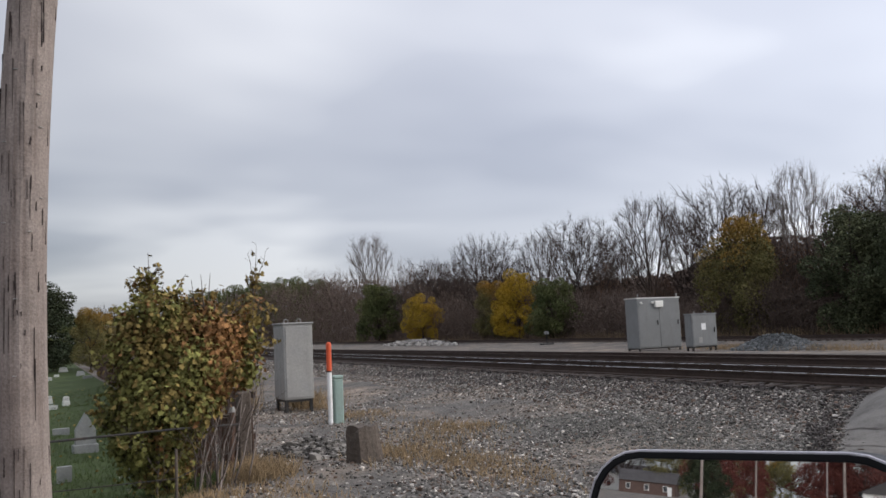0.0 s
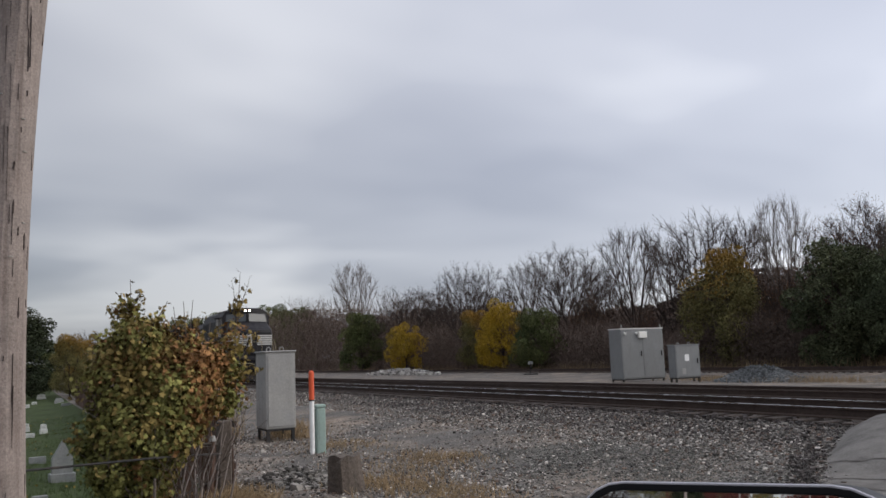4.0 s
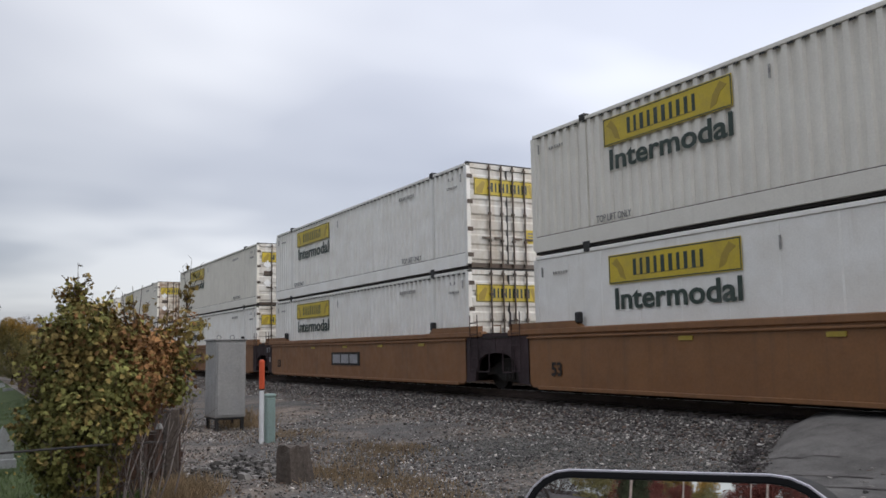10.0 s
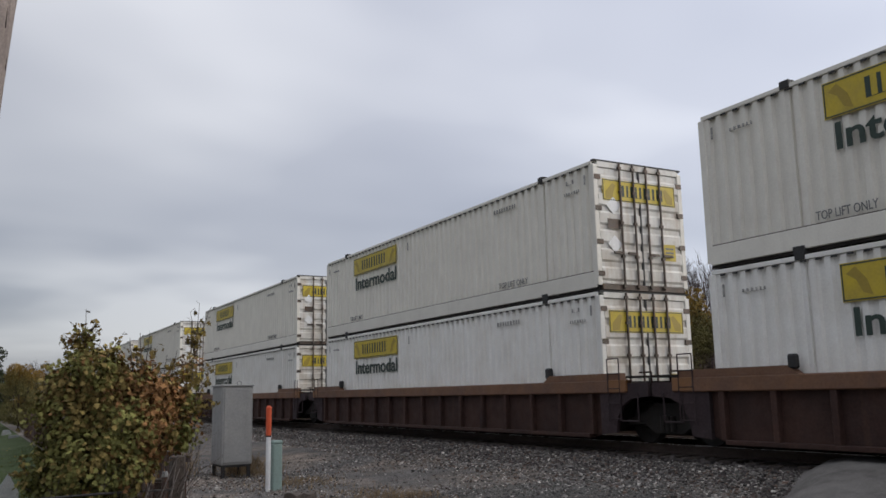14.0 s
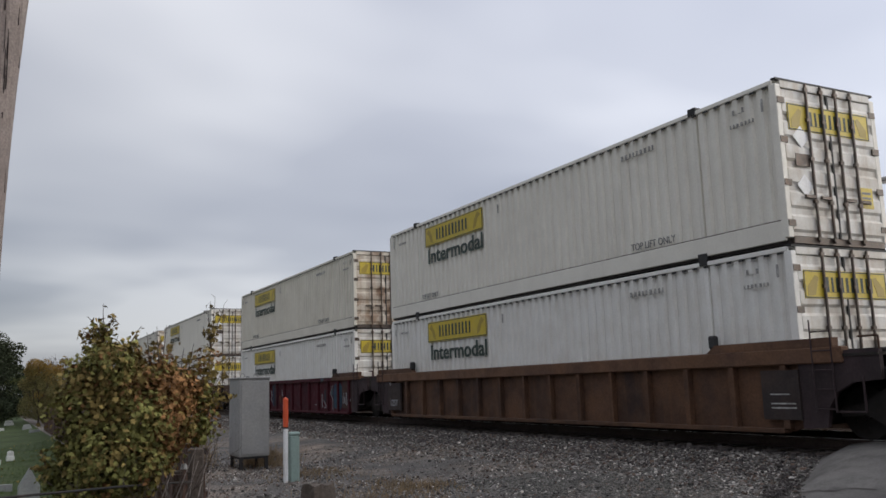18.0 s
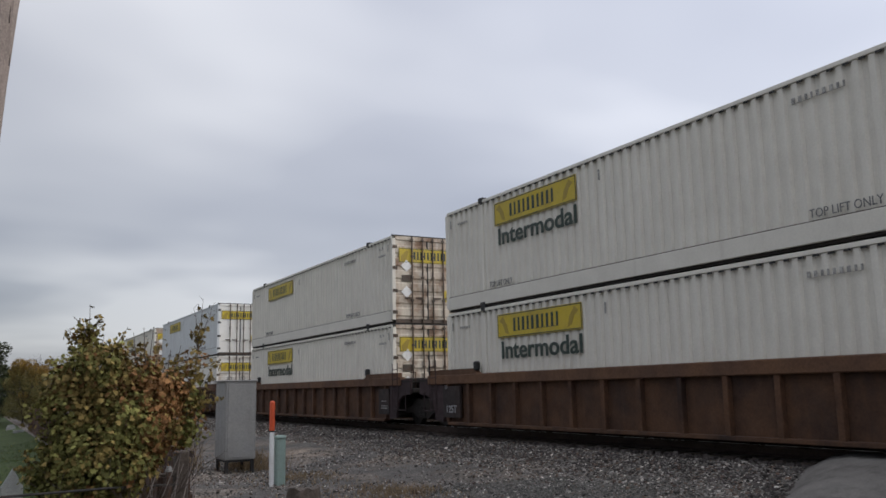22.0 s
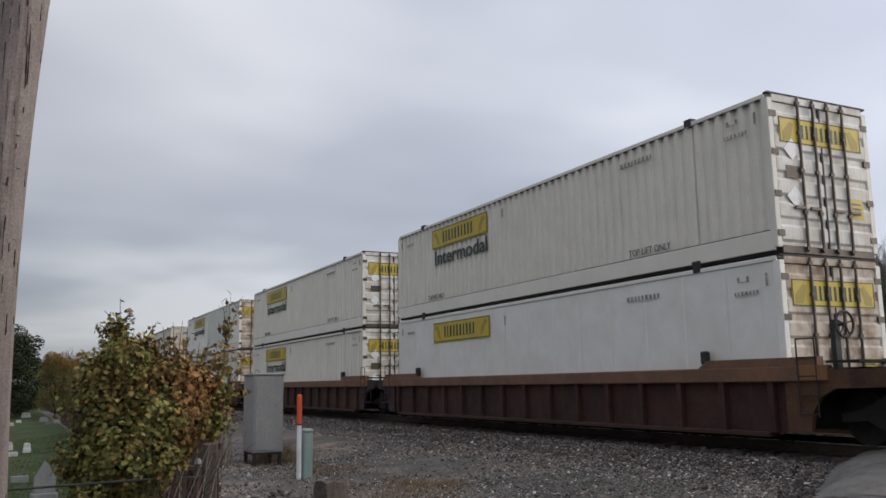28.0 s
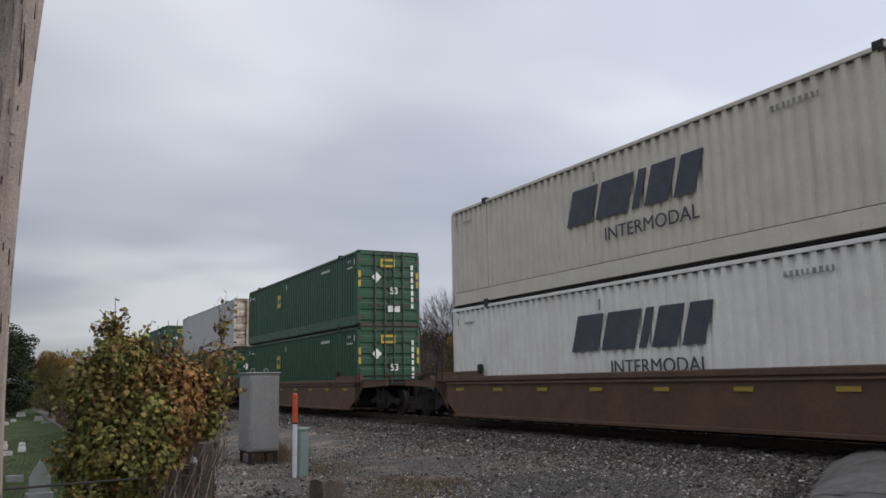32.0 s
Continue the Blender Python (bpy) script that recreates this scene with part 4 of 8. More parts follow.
    for sx, x0 in ((1, 0.0), (-1, -L)):
        outer = (sx > 0 and ends in ("lead", "single")) or (sx < 0 and ends in ("tail", "single"))
        reach = 3.15 if outer else 1.55
        e0, e1 = sorted((x0 + sx * 0.12, x0 + sx * reach))
        deck = bmesh.new()
        box(deck, e0, e1, -w + 0.1, w - 0.1, 0.98, 1.12, bevel=0.02)
        box(deck, min(x0 + sx * 0.10, x0 + sx * 0.22), max(x0 + sx * 0.10, x0 + sx * 0.22), -w + 0.05, w - 0.05, 0.3, top)
        part("end_deck", deck, M_UNDER, c, "grimy end platform")
        d0, d1 = sorted((x0 + sx * 0.2, x0 + sx * (reach - 0.05)))
        part("draft_sill", boxes((d0, d1, -0.42, 0.42, 0.60, 1.0), bevel=0.02), M_UNDER, c, "dark centre sill")
        part("end_rack", boxes((min(x0 + sx * 0.55, x0 + sx * 1.25), max(x0 + sx * 0.55, x0 + sx * 1.25), -0.9, 0.9, 1.12, top - 0.02), bevel=0.03), M_UNDER, c, "grimy brake equipment box")
        if outer and kind == "tan":
            drum = bmesh.new()
            tube(drum, (x0 + sx * 2.1, -1.25, top + 0.02), (x0 + sx * 2.1, -0.35, top + 0.02), 0.20, sides=16)
            for y in (-1.26, -0.34):
                tube(drum, (x0 + sx * 2.1, y - 0.02, top + 0.02), (x0 + sx * 2.1, y + 0.02, top + 0.02), 0.215, sides=16)
            part("air_reservoir", drum, M_CHORDLIGHT, c, "brown cylindrical air reservoir on the end platform")
            for dx in (1.95, 2.25):
                part("reservoir_bracket", boxes((x0 + sx * dx - 0.03, x0 + sx * dx + 0.03, -1.1, -0.5, 1.10, top - 0.12)), M_CHORDLIGHT, c)
        for dy in (-1.15, 1.15):
            part("grab_post", tubes([(x0 + sx * (reach - 0.25), dy, 1.1), (x0 + sx * (reach - 0.25), dy, top + 0.16), (x0 + sx * (reach - 0.6), dy, top + 0.16)], 0.016), side_mat, c)
            part("air_hose", tubes([(x0 + sx * (reach - 0.2), dy * 0.3, 0.95), (x0 + sx * (reach + 0.05), dy * 0.34, 0.55), (x0 + sx * (reach + 0.14), dy * 0.34, 0.5)], 0.03), M_CASTING, c)
        for s in (-1, 1):
            g = bmesh.new()
            y0, y1 = sorted((s * (w - 0.02), s * (w - 0.10)))
            a = x0 + sx * 0.15
            r_ = reach - 0.2
            if kind == "smooth":
                prism(g, [(a, top - 0.05), (a + sx * r_, top - 0.05), (a + sx * r_, 0.98), (a + sx * 0.7, 0.92), (a + sx * 0.28, 0.60), (a, 0.30)], "y", y0, y1)
            else:
                prism(g, [(a - sx * 0.10, top - 0.05), (a + sx * r_, top - 0.05), (a + sx * r_, 0.94), (a + sx * 0.86, 0.90), (a + sx * 0.58, 0.76), (a + sx * 0.42, 0.52), (a + sx * 0.36, 0.22), (a - sx * 0.10, 0.18)], "y", y0, y1)
            # inner gussets of brown and rusty cars: joint shade put into a darker paint
            part("end_gusset", g, {"tan": M_CHORDLIGHT if outer else M_PRIMERSHADE, "smooth": M_UMBER}.get(kind, M_BROWN if outer else M_PRIMERSHADE), c, "grimy end gusset over the truck" if kind == "tan" else "")
            hang = x0 + sx * (reach - 0.85)
            part("sill_step", tubes([(hang, s * (w - 0.02), 1.0), (hang, s * (w - 0.02), 0.46), (hang + sx * 0.5, s * (w - 0.02), 0.46), (hang + sx * 0.5, s * (w - 0.02), 1.0)], 0.018), M_PRIMERSHADE, c, "bent steel sill step")
            lad = bmesh.new()
            yl = s * (w + 0.03)
            lx = x0 + sx * 0.55
            for dx in (-0.18, 0.18):
                tube(lad, (lx + dx, yl, 0.45), (lx + dx, yl, top + 0.45), 0.014, sides=5)
            for k in range(5):
                tube(lad, (lx - 0.18, yl, 0.5 + k * 0.3), (lx + 0.18, yl, 0.5 + k * 0.3), 0.012, sides=5)
            part("ladder", lad, M_PRIMERSHADE, c, "thin steel ladder")
            if kind == "rusty":
                ex = sorted((x0 + sx * 0.40, x0 + sx * 0.91))
                ey = sorted((s * (w + 0.034), s * (w - 0.05)))
                part("chord_end_plate", boxes((*ex, *ey, top - 0.22, top + 0.024), bevel=0.01), M_TAN, c, "faded orange plate at the end of the chord")
        walk_ = bmesh.new()
        box(walk_, min(x0 + sx * 0.9, x0 + sx * 1.5), max(x0 + sx * 0.9, x0 + sx * 1.5), -w, w, 1.30, 1.34)
        part("cross_walk", walk_, M_UNDER, c)
        if sx > 0 and outer and kind == "rusty":
            hb = bmesh.new()
            bx, by, bz, br = x0 + sx * 0.95, -1.02, 1.92, 0.21
            ring = [(bx, by + br * math.cos(a), bz + br * math.sin(a)) for a in np.linspace(0, math.tau, 17)]
            for p, q in zip(ring, ring[1:]):
                tube(hb, p, q, 0.022, sides=6)
            for a in (0.3, 1.55, 2.8, 4.05, 5.3):
                tube(hb, (bx, by, bz), (bx, by + br * math.cos(a), bz + br * math.sin(a)), 0.013, sides=5)
            tube(hb, (bx - 0.02, by, bz), (bx - 0.16, by, bz), 0.03, sides=8)
            box(hb, bx - 0.22, bx - 0.14, by - 0.06, by + 0.06, 1.1, bz + 0.08)
            part("brake_wheel", hb, M_CASTING, c, "spoked brake wheel on a post")
        cp = bmesh.new()
        box(cp, min(x0 + sx * (reach - 0.1), x0 + sx * (reach + (0.46 if outer else 0.08))), max(x0 + sx * (reach - 0.1), x0 + sx * (reach + (0.46 if outer else 0.08))), -0.14, 0.14, 0.72, 0.96, bevel=0.03)
        part("drawbar", cp, M_CASTING, c)
    freight_truck(c, 1.62 if ends in ("mid", "tail") else 1.95)
    if ends in ("tail", "single"):
        freight_truck(c, -L - 1.95)
    if kind == "tan":
        if ends == "tail":
            part("number_panel", boxes((-12.15, -9.75, -w + 0.0, -w + 0.022, 0.54, 0.98)), M_UNDER, c, "dark panel behind the pale bars")
        if ends != "mid":
            part("number_strip", comb("y", (-12.0, -9.9) if ends == "tail" else (-5.9, -3.4), 0.62, 0.90, -w - 0.004, -w + 0.022, (0.11, 0.12, 0.12, 0.12, 0.14, 0.11, 0.12, 0.12, 0.12, 0.10)), M_SPRAYWHITE, c, "row of pale bars")
    if kind == "tan":
        lettering("53", 0.30, M_UNDER, c, on_side(-L + 1.0, -w - 0.002, 0.55), "length_mark", bold=0.01)
        for a in (-11.4, -8.3, -5.4, -2.6):
            part("reflector", boxes((a, a + 0.34, -w - 0.004, -w + 0.022, 1.14, 1.22)), M_OCHRE, c, "faded yellow reflector strip")
    if kind == "tan" and ends == "mid":
        pn = part("name_panel", boxes((-9.32, -6.85, -w - 0.006, -w + 0.022, 0.55, 1.0)), M_UNDER, c, "dark panel with three pale blocks")
        for a in (-9.18, -8.42, -7.66):
            part("pale_block", boxes((a, a + 0.66, -w - 0.012, -w - 0.004, 0.62, 0.92)), M_SPRAYWHITE, pn)
        hazy = part("weight_panel", boxes((-L - 0.95, -L - 0.14, -w - 0.004, -w + 0.022, 0.92, 1.32)), M_PRIMERSHADE, c)
        part("white_square", boxes((-L - 0.34, -L - 0.16, -w - 0.008, -w - 0.003, 0.62, 0.82)), M_SPRAYWHITE, c, "pale square sticker")
        lettering("125T", 0.2, M_SPRAYWHITE, hazy, on_side(-L - 0.54, -w - 0.008, 1.12), "weight_mark", width=0.62, bold=0.004)
    if kind == "brown":
        pan = part("weight_panel", boxes((-L + 0.02, -L + 0.95, -w - 0.016, -w + 0.05, 0.30, min(1.15, top - 0.25))), M_STENCIL, c, "dark stencil panel")
        lettering("125T", 0.20, M_SPRAYWHITE, pan, on_side(-L + 0.48, -w - 0.02, 0.52), "weight_mark", width=0.55, bold=0.004)
        lettering("53", 0.10, M_SPRAYWHITE, pan, on_side(-L + 0.2, -w - 0.02, min(1.12, top - 0.25)), "length_mark")
        p2 = part("data_panel", boxes((-0.70, 0.06, -w - 0.016, -w + 0.05, 0.32, min(1.12, top - 0.25))), M_STENCIL, c, "dark stencil panel")
        for z in (0.5, 0.57, 0.72):
            part("stencil_bar", boxes((-0.52, -0.12 - 0.1 * math.sin(9 * z), -w - 0.020, -w - 0.014, z, z + 0.022)), M_INKWORN, p2)
    if kind == "red":
        part("primer_panel", boxes((-L - 0.14, -L + 2.9, -w + 0.063, -w + 0.080, 0.30, top - 0.13)), M_BROWN, c, "brown primer panel")
        for a, b in ((-L + 0.30, -L + 1.05), (-L + 1.45, -L + 2.1)):
            for k in range(3):
                part("scribble_bar", comb("y", (a + 0.05 * k, b - 0.03 * k), 0.55 + 0.2 * k, 0.68 + 0.2 * k, -w + 0.055, -w + 0.060, (0.05,) * 6), M_SPRAYWHITE, c, "row of pale scribbled bars")
        part("primer_panel", boxes((-1.02, 0.14, -w + 0.063, -w + 0.080, 0.30, top - 0.13)), M_DARKBROWN, c, "grimy brown primer panel")
        part("painted_chord", boxes((-L + 2.1, -1.95, -w - 0.034, -w - 0.02, top - 0.11, top + 0.012)), M_REDBROWN, c, "red painted length of the top chord")
        for x in (-3.1, -L + 5.6):
            part("spray_patch", boxes((x, x + 0.3, -w - 0.038, -w - 0.03, top - 0.11, top + 0.014)), M_SPRAYPALE, c, "pale blue dab of spray paint")
        rng = np.random.default_rng(8)
        # cells of colour between the ribs, each an uneven outline of its own
        for a, b, z0, z1, mt in ((-1.95, -1.05, 0.26, 1.22, M_SPRAYBLUE), (-2.2, -2.0, 0.75, 1.05, M_SPRAYPALE), (-9.75, -9.45, 0.3, 1.3, M_SPRAYDARK), (-9.95, -9.8, 0.3, 1.28, M_SPRAYBLUE), (-12.9, -12.6, 0.3, 0.75, M_SPRAYPALE), (-14.4, -13.5, 0.25, 0.72, M_SPRAYPALE), (-14.35, -14.2, 0.7, 1.2, M_SPRAYPALE), (-8.9, -8.6, 0.45, 0.8, M_SPRAYRUST), (-3.0, -2.75, 0.5, 1.0, M_SPRAYDARK)):
            g = bmesh.new()
            cx, cz, rx, rz = (a + b) / 2, (z0 + z1) / 2, (b - a) / 2, (z1 - z0) / 2
            ring = []
            for i in range(18):
                q = math.tau * i / 18
                k = 1.0 + rng.uniform(-0.09, 0.06)
                ring.append((cx + rx * k * math.copysign(abs(math.cos(q)) ** 0.35, math.cos(q)), cz + rz * k * math.copysign(abs(math.sin(q)) ** 0.35, math.sin(q))))
            prism(g, ring, "y", -w + 0.058, -w + 0.068)
            part("spray_patch", g, mt, c, "patch of spray paint")
        # thin pale strokes
        for pts in (((-2.02, 1.15), (-2.25, 0.86), (-2.0, 0.62), (-1.98, 0.22)), ((-3.2, 0.85), (-3.18, 0.32)), ((-3.02, 0.62), (-2.72, 0.32), (-3.02, 0.32)), ((-4.0, 0.42), (-3.85, 0.42)), ((-8.5, 1.05), (-8.46, 0.75)), ((-8.4, 0.4), (-8.36, 0.3)), ((-10.2, 1.0), (-10.05, 0.8), (-10.22, 0.65), (-10.02, 0.5)), ((-10.9, 1.1), (-10.5, 1.08)), ((-11.4, 1.15), (-11.38, 0.8)), ((-13.2, 0.3), (-13.2, 0.75), (-12.95, 0.78), (-12.92, 0.95)), ((-14.2, 1.25), (-14.2, 0.75), (-13.45, 0.74))):
            part("spray_stroke", tubes([(x, -w + 0.058, z) for x, z in pts], 0.014), M_SPRAYWHITE, c, "thin white stroke of spray paint")
        for i in range(9):
            x = -0.92 + i * 0.085
            up, lo = 0.78 + rng.uniform(-0.08, 0.14), 0.45 + rng.uniform(-0.06, 0.1)
            part("spray_stroke", tubes([(x, -w + 0.058, lo), (x + rng.uniform(-0.04, 0.06), -w + 0.058, (lo + up) / 2), (x + rng.uniform(0, 0.07), -w + 0.058, up)], 0.013), M_SPRAYWHITE, c, "thin white stroke of spray paint")
    if tagged_side:
        rng = np.random.default_rng(5)
        for a, b in ((-L + 2.45, -L + 3.30), (-L + 3.50, -L + 4.45), (-L + 4.66, -L + 5.60), (-L + 5.80, -L + 6.25)):
            part("spray_patch", boxes((a, b, -w + 0.100, -w + 0.112, 0.24 + 0.03 * math.sin(9 * a), 1.10)), M_SPRAYDUSK, c, "dull grey field of spray paint")
        for i in range(13):
            x = -L + 2.35 + i * 0.30
            p = [(x + rng.uniform(-0.12, 0.12), -w + 0.094, 0.28 + 0.75 * u + rng.uniform(-0.06, 0.06)) for u in (0.0, 0.35, 0.7, 1.0)]
            part("spray_stroke", tubes(p, 0.030), M_SPRAYHAZE, c, "broad hazy stroke of pale spray paint")
            if i % 3 == 0:
                part("spray_stroke", tubes([(x - 0.12, -w + 0.094, 0.95), (x + 0.22, -w + 0.094, 0.90 + rng.uniform(-0.1, 0.1))], 0.028), M_SPRAYHAZE, c, "broad hazy stroke of pale spray paint")
    if kind == "smooth":
        for k in range(8):
            x = -0.8 - k * 2.1
            part("reflector", boxes((x - 0.22, x + 0.22, -w - 0.006, -w + 0.022, 0.82, 0.90)), M_OCHRE, c, "yellow reflector strip")
    return c


WELLS = {}


# metres behind the mark, kind of car, its place in a set of joined units, lower box, upper box
CONSIST = [
    (-150.30, "tan", "lead", "plate_word", "grey"), (-131.13, "tan", "mid", "ribbed", "ribbed"), (-112.13, "tan", "tail", "ribbed", "grey"),
    (-88.65, "rusty", "lead", "ribbed", "grey_rust"), (-69.38, "rusty", "mid", "ribbed", "grey"), (-49.80, "rusty", "tail", "ribbed", "grey"),
    (-26.89, "tagged", "lead", "ribbed", "grey"), (-7.08, "brown", "mid", "ribbed", "grey"), (12.40, "red", "tail", "ribbed", "cream"),
    (35.78, "brown", "lead", "ribbed", "grey"), (55.19, "brown", "mid", "grey", "grey_rust"),
    (74.98, "brown", "tail", "grey_rust", "plain_rust"), (98.02, "brown", "lead", "ribbed", "plate"),
    (117.47, "brown", "mid", "plate_rust", "grey_rust"), (137.19, "brown", "tail", "plate_word", "plate_cream"),
    (160.78, "rusty", "lead", "plate_rust", "grey"), (180.28, "rusty", "mid", "grey", "grey"),
    (199.79, "rusty", "tail", "plate_rust", "ribbed_rust"), (223.42, "smooth", "single", "slant_white", "slant_cream"),
    (247.27, "smooth", "single", "green", "green"), (266.9, "brown", "lead", "green", "silver"), (290.5, "brown", "mid", "green", "green"),
    (310.1, "brown", "tail", "ribbed", "green"), (329.7, "brown", "lead", "ribbed", "ribbed"), (353.3, "brown", "tail", "ribbed", "ribbed"),
]
used = set()


def put_on_train(proto, key, p, z, flip=False):
    """The first call takes the built thing itself, later ones a copy."""
    m = pose(place_at(0, p), TRACK_Y, z, 0, 0, 180 if flip else 0)
    if key in used:
        ob = copy_thing(proto, m)
    else:
        used.add(key)
        ob = proto
        ob.matrix_basis = m
    KEYED.append((ob, p, z, flip))
    return ob


for p, car, ends, lower, upper in CONSIST:
    if (car, ends) not in WELLS:
        WELLS[car, ends] = well_car(car, ends)
    put_on_train(WELLS[car, ends], (car, ends), p, RAIL)
    put_on_train(CON[lower], lower, p, RAIL + 0.30)
    put_on_train(CON[upper], upper, p, RAIL + 0.30 + TALL + 0.02)


# ---------------------------------------------------------------- locomotives
LOCO_R = 0.53
ROLLING = []      # locomotive wheelsets with their radius


def six_wheel_truck(parent, x):
    body = bmesh.new()
    # motor-sized block, added to shut out daylight between the wheels
    box(body, x - 2.3, x + 2.3, -0.62, 0.62, 0.17, 0.95, bevel=0.04)
    tr = part("truck", body, M_UNDER, parent, "dusty three-axle locomotive truck")
    for s in (-1, 1):
        f = bmesh.new()
        y0, y1 = sorted((s * 1.02, s * 1.18))
        line = [(x - 2.45, 0.62), (x - 2.35, 0.86), (x - 1.45, 0.92), (x - 1.25, 0.74), (x - 0.7, 0.74), (x - 0.5, 0.92), (x + 0.5, 0.92), (x + 0.7, 0.74), (x + 1.25, 0.74), (x + 1.45, 0.92), (x + 2.35, 0.86), (x + 2.45, 0.62)]
        low = [(x + 2.30, 0.15), (x + 1.50, 0.15), (x + 1.34, 0.46), (x + 0.56, 0.46), (x + 0.40, 0.15), (x - 0.40, 0.15), (x - 0.56, 0.46), (x - 1.34, 0.46), (x - 1.50, 0.15), (x - 2.30, 0.15)]
        prism(f, line + low, "y", y0, y1)
        part("side_frame", f, M_TRUCKGREY, tr, "dusty grey cast side frame")
        for dx in (-1.9, 0.0, 1.9):
            j = bmesh.new()
            a, b = sorted((s * 1.14, s * 1.30))
            box(j, x + dx - 0.24, x + dx + 0.24, a, b, 0.26, 0.74, bevel=0.05)
            tube(j, (x + dx, s * 1.28, 0.52), (x + dx, s * 1.36, 0.52), 0.13, sides=10)
            part("journal_box", j, M_TRUCKGREY, tr)
        for dx in (-0.95, 0.95):
            b = bmesh.new()
            tube(b, (x + dx - 0.28, s * 1.24, 0.86), (x + dx + 0.28, s * 1.24, 0.86), 0.12, sides=12)
            part("brake_cylinder", b, M_TRUCKGREY, tr)
            sp = bmesh.new()
            for k in (-0.1, 0.1):
                tube(sp, (x + dx + k, s * 1.22, 0.30), (x + dx + k, s * 1.22, 0.62), 0.06, sides=8)
            part("spring_nest", sp, M_UNDER, tr)
    for dx in (-1.9, 0.0, 1.9):
        ROLLING.append((wheelset(tr, x + dx, LOCO_R, LOCO_R), x + dx))
    return tr


def locomotive(number, reservoirs, black):
    """A six-axle freight locomotive, its cab at +x; origin on the rails at mid-length."""
    c = base("locomotive", "dusty black freight locomotive with white stripes and number " + number, "locomotive", "locomotives of the train")

    def X(u):
        return 10.6 - u
    # frame
    part("frame", boxes((X(20.9), X(0.35), -1.15, 1.15, 1.10, 1.50), bevel=0.03), M_UNDER, c, "black underframe")
    for s in (-1, 1):
        y0, y1 = sorted((s * 1.50, s * 1.42))
        part("side_sill", boxes((X(20.4), X(1.0), y0, y1, 1.34, 1.56), bevel=0.01), black, c)
        u = 1.15
        while u < 20.0:
            du = (1.05 if u > 2.5 else 2.0) if s < 0 else 1.32
            g = 0.12 if s < 0 else 0.68
            a, b = sorted((s * 1.499, s * 1.506))
            part("sill_stripe", boxes((X(min(u + du - g, 20.3)), X(u), a, b, 1.46, 1.555)), M_LOCOWHITE, c, "worn white edge stripe")
            u += du
        part("walkway", boxes((X(20.4), X(1.0), *sorted((s * 1.48, s * 0.9)), 1.56, 1.60)), M_LOCOROOF, c)
    # short hood: a wedge in plan, flat at the door, swept back to the sides, sloping up to the windshield
    def nose_plan(front, sweep, half, back):
        return [(X(back), half), (X(front + sweep + 0.20), half), (X(front + sweep), half - 0.10), (X(front), 0.34), (X(front), -0.34), (X(front + sweep), -half + 0.10), (X(front + sweep + 0.20), -half), (X(back), -half)]
    nose = bmesh.new()
    levels = ((1.58, 0.72, 0.17, 1.40), (3.10, 0.60, 0.17, 1.40), (3.26, 0.65, 0.18, 1.39), (3.40, 0.84, 0.20, 1.37), (3.80, 1.60, 0.26, 1.30))
    loops = [[nose.verts.new((x, y, z)) for x, y in nose_plan(f, sw, hf, 2.35)] for z, f, sw, hf in levels]
    for a, b in zip(loops, loops[1:]):
        for i in range(8):
            nose.faces.new((a[i], a[(i + 1) % 8], b[(i + 1) % 8], b[i]))
    nose.faces.new(loops[-1])
    bmesh.ops.recalc_face_normals(nose, faces=nose.faces[:])
    part("short_hood", nose, black, c, "sloped black nose, wedge-shaped in plan")
    part("nose_door", boxes((X(0.66), X(0.60), -0.10, 0.34, 1.75, 2.98), bevel=0.02), black, c)
    for k in range(5):
        z0 = 2.30 + k * 0.135
        f = 0.72 - 0.12 * (z0 - 1.58) / 1.52
        for s in (-1, 1):
            tail = 2.02 - 0.09 * (4 - k)
            line = [(X(tail), s * 1.408), (X(f + 0.365), s * 1.408), (X(f + 0.165), s * 1.308), (X(f - 0.008), s * 0.36)]
            bm = bmesh.new()
            lo = [bm.verts.new((x, y, z0)) for x, y in line]
            hi = [bm.verts.new((x + (0.045 if i == 0 else 0.0), y, z0 + 0.09)) for i, (x, y) in enumerate(line)]
            for i in range(3):
                bm.faces.new((lo[i], lo[i + 1], hi[i + 1], hi[i]))
            r = bmesh.ops.extrude_face_region(bm, geom=bm.faces[:])
            bmesh.ops.translate(bm, verts=[v for v in r["geom"] if isinstance(v, bmesh.types.BMVert)], vec=(0.012, s * 0.006, 0))
            bmesh.ops.recalc_face_normals(bm, faces=bm.faces[:])
            part("nose_stripe", bm, M_LOCOWHITE, c, "white stripe wrapped round the nose")
    em = part("nose_emblem", boxes((X(0.62), X(0.585), -0.34, 0.02, 2.22, 2.98)), M_LOCOWHITE, c, "white emblem panel with a dark shape")
    sh = bmesh.new()
    prism(sh, [(-0.34, 2.2), (-0.24, 2.25), (-0.16, 2.5), (-0.05, 2.6), (-0.12, 2.8), (-0.22, 2.85), (-0.26, 2.6), (-0.33, 2.5)], "x", X(0.585), X(0.58))
    part("dark_shape", sh, black, em)
    # cab: its front is a shallow wedge too
    around = [(-0.85, 4.74), (-1.30, 4.56), (-1.53, 4.20), (-1.53, 1.58), (0, 1.58), (1.53, 1.58), (1.53, 4.20), (1.30, 4.56), (0.85, 4.74), (0, 4.74)]

    def cab_front(y, z):
        return X(1.66 + 0.30 * abs(y) + (0.02 + 0.10 * (z - 3.4) if z > 3.5 else 0.0))
    cab = bmesh.new()
    back = [cab.verts.new((X(4.25), y, z)) for y, z in around]
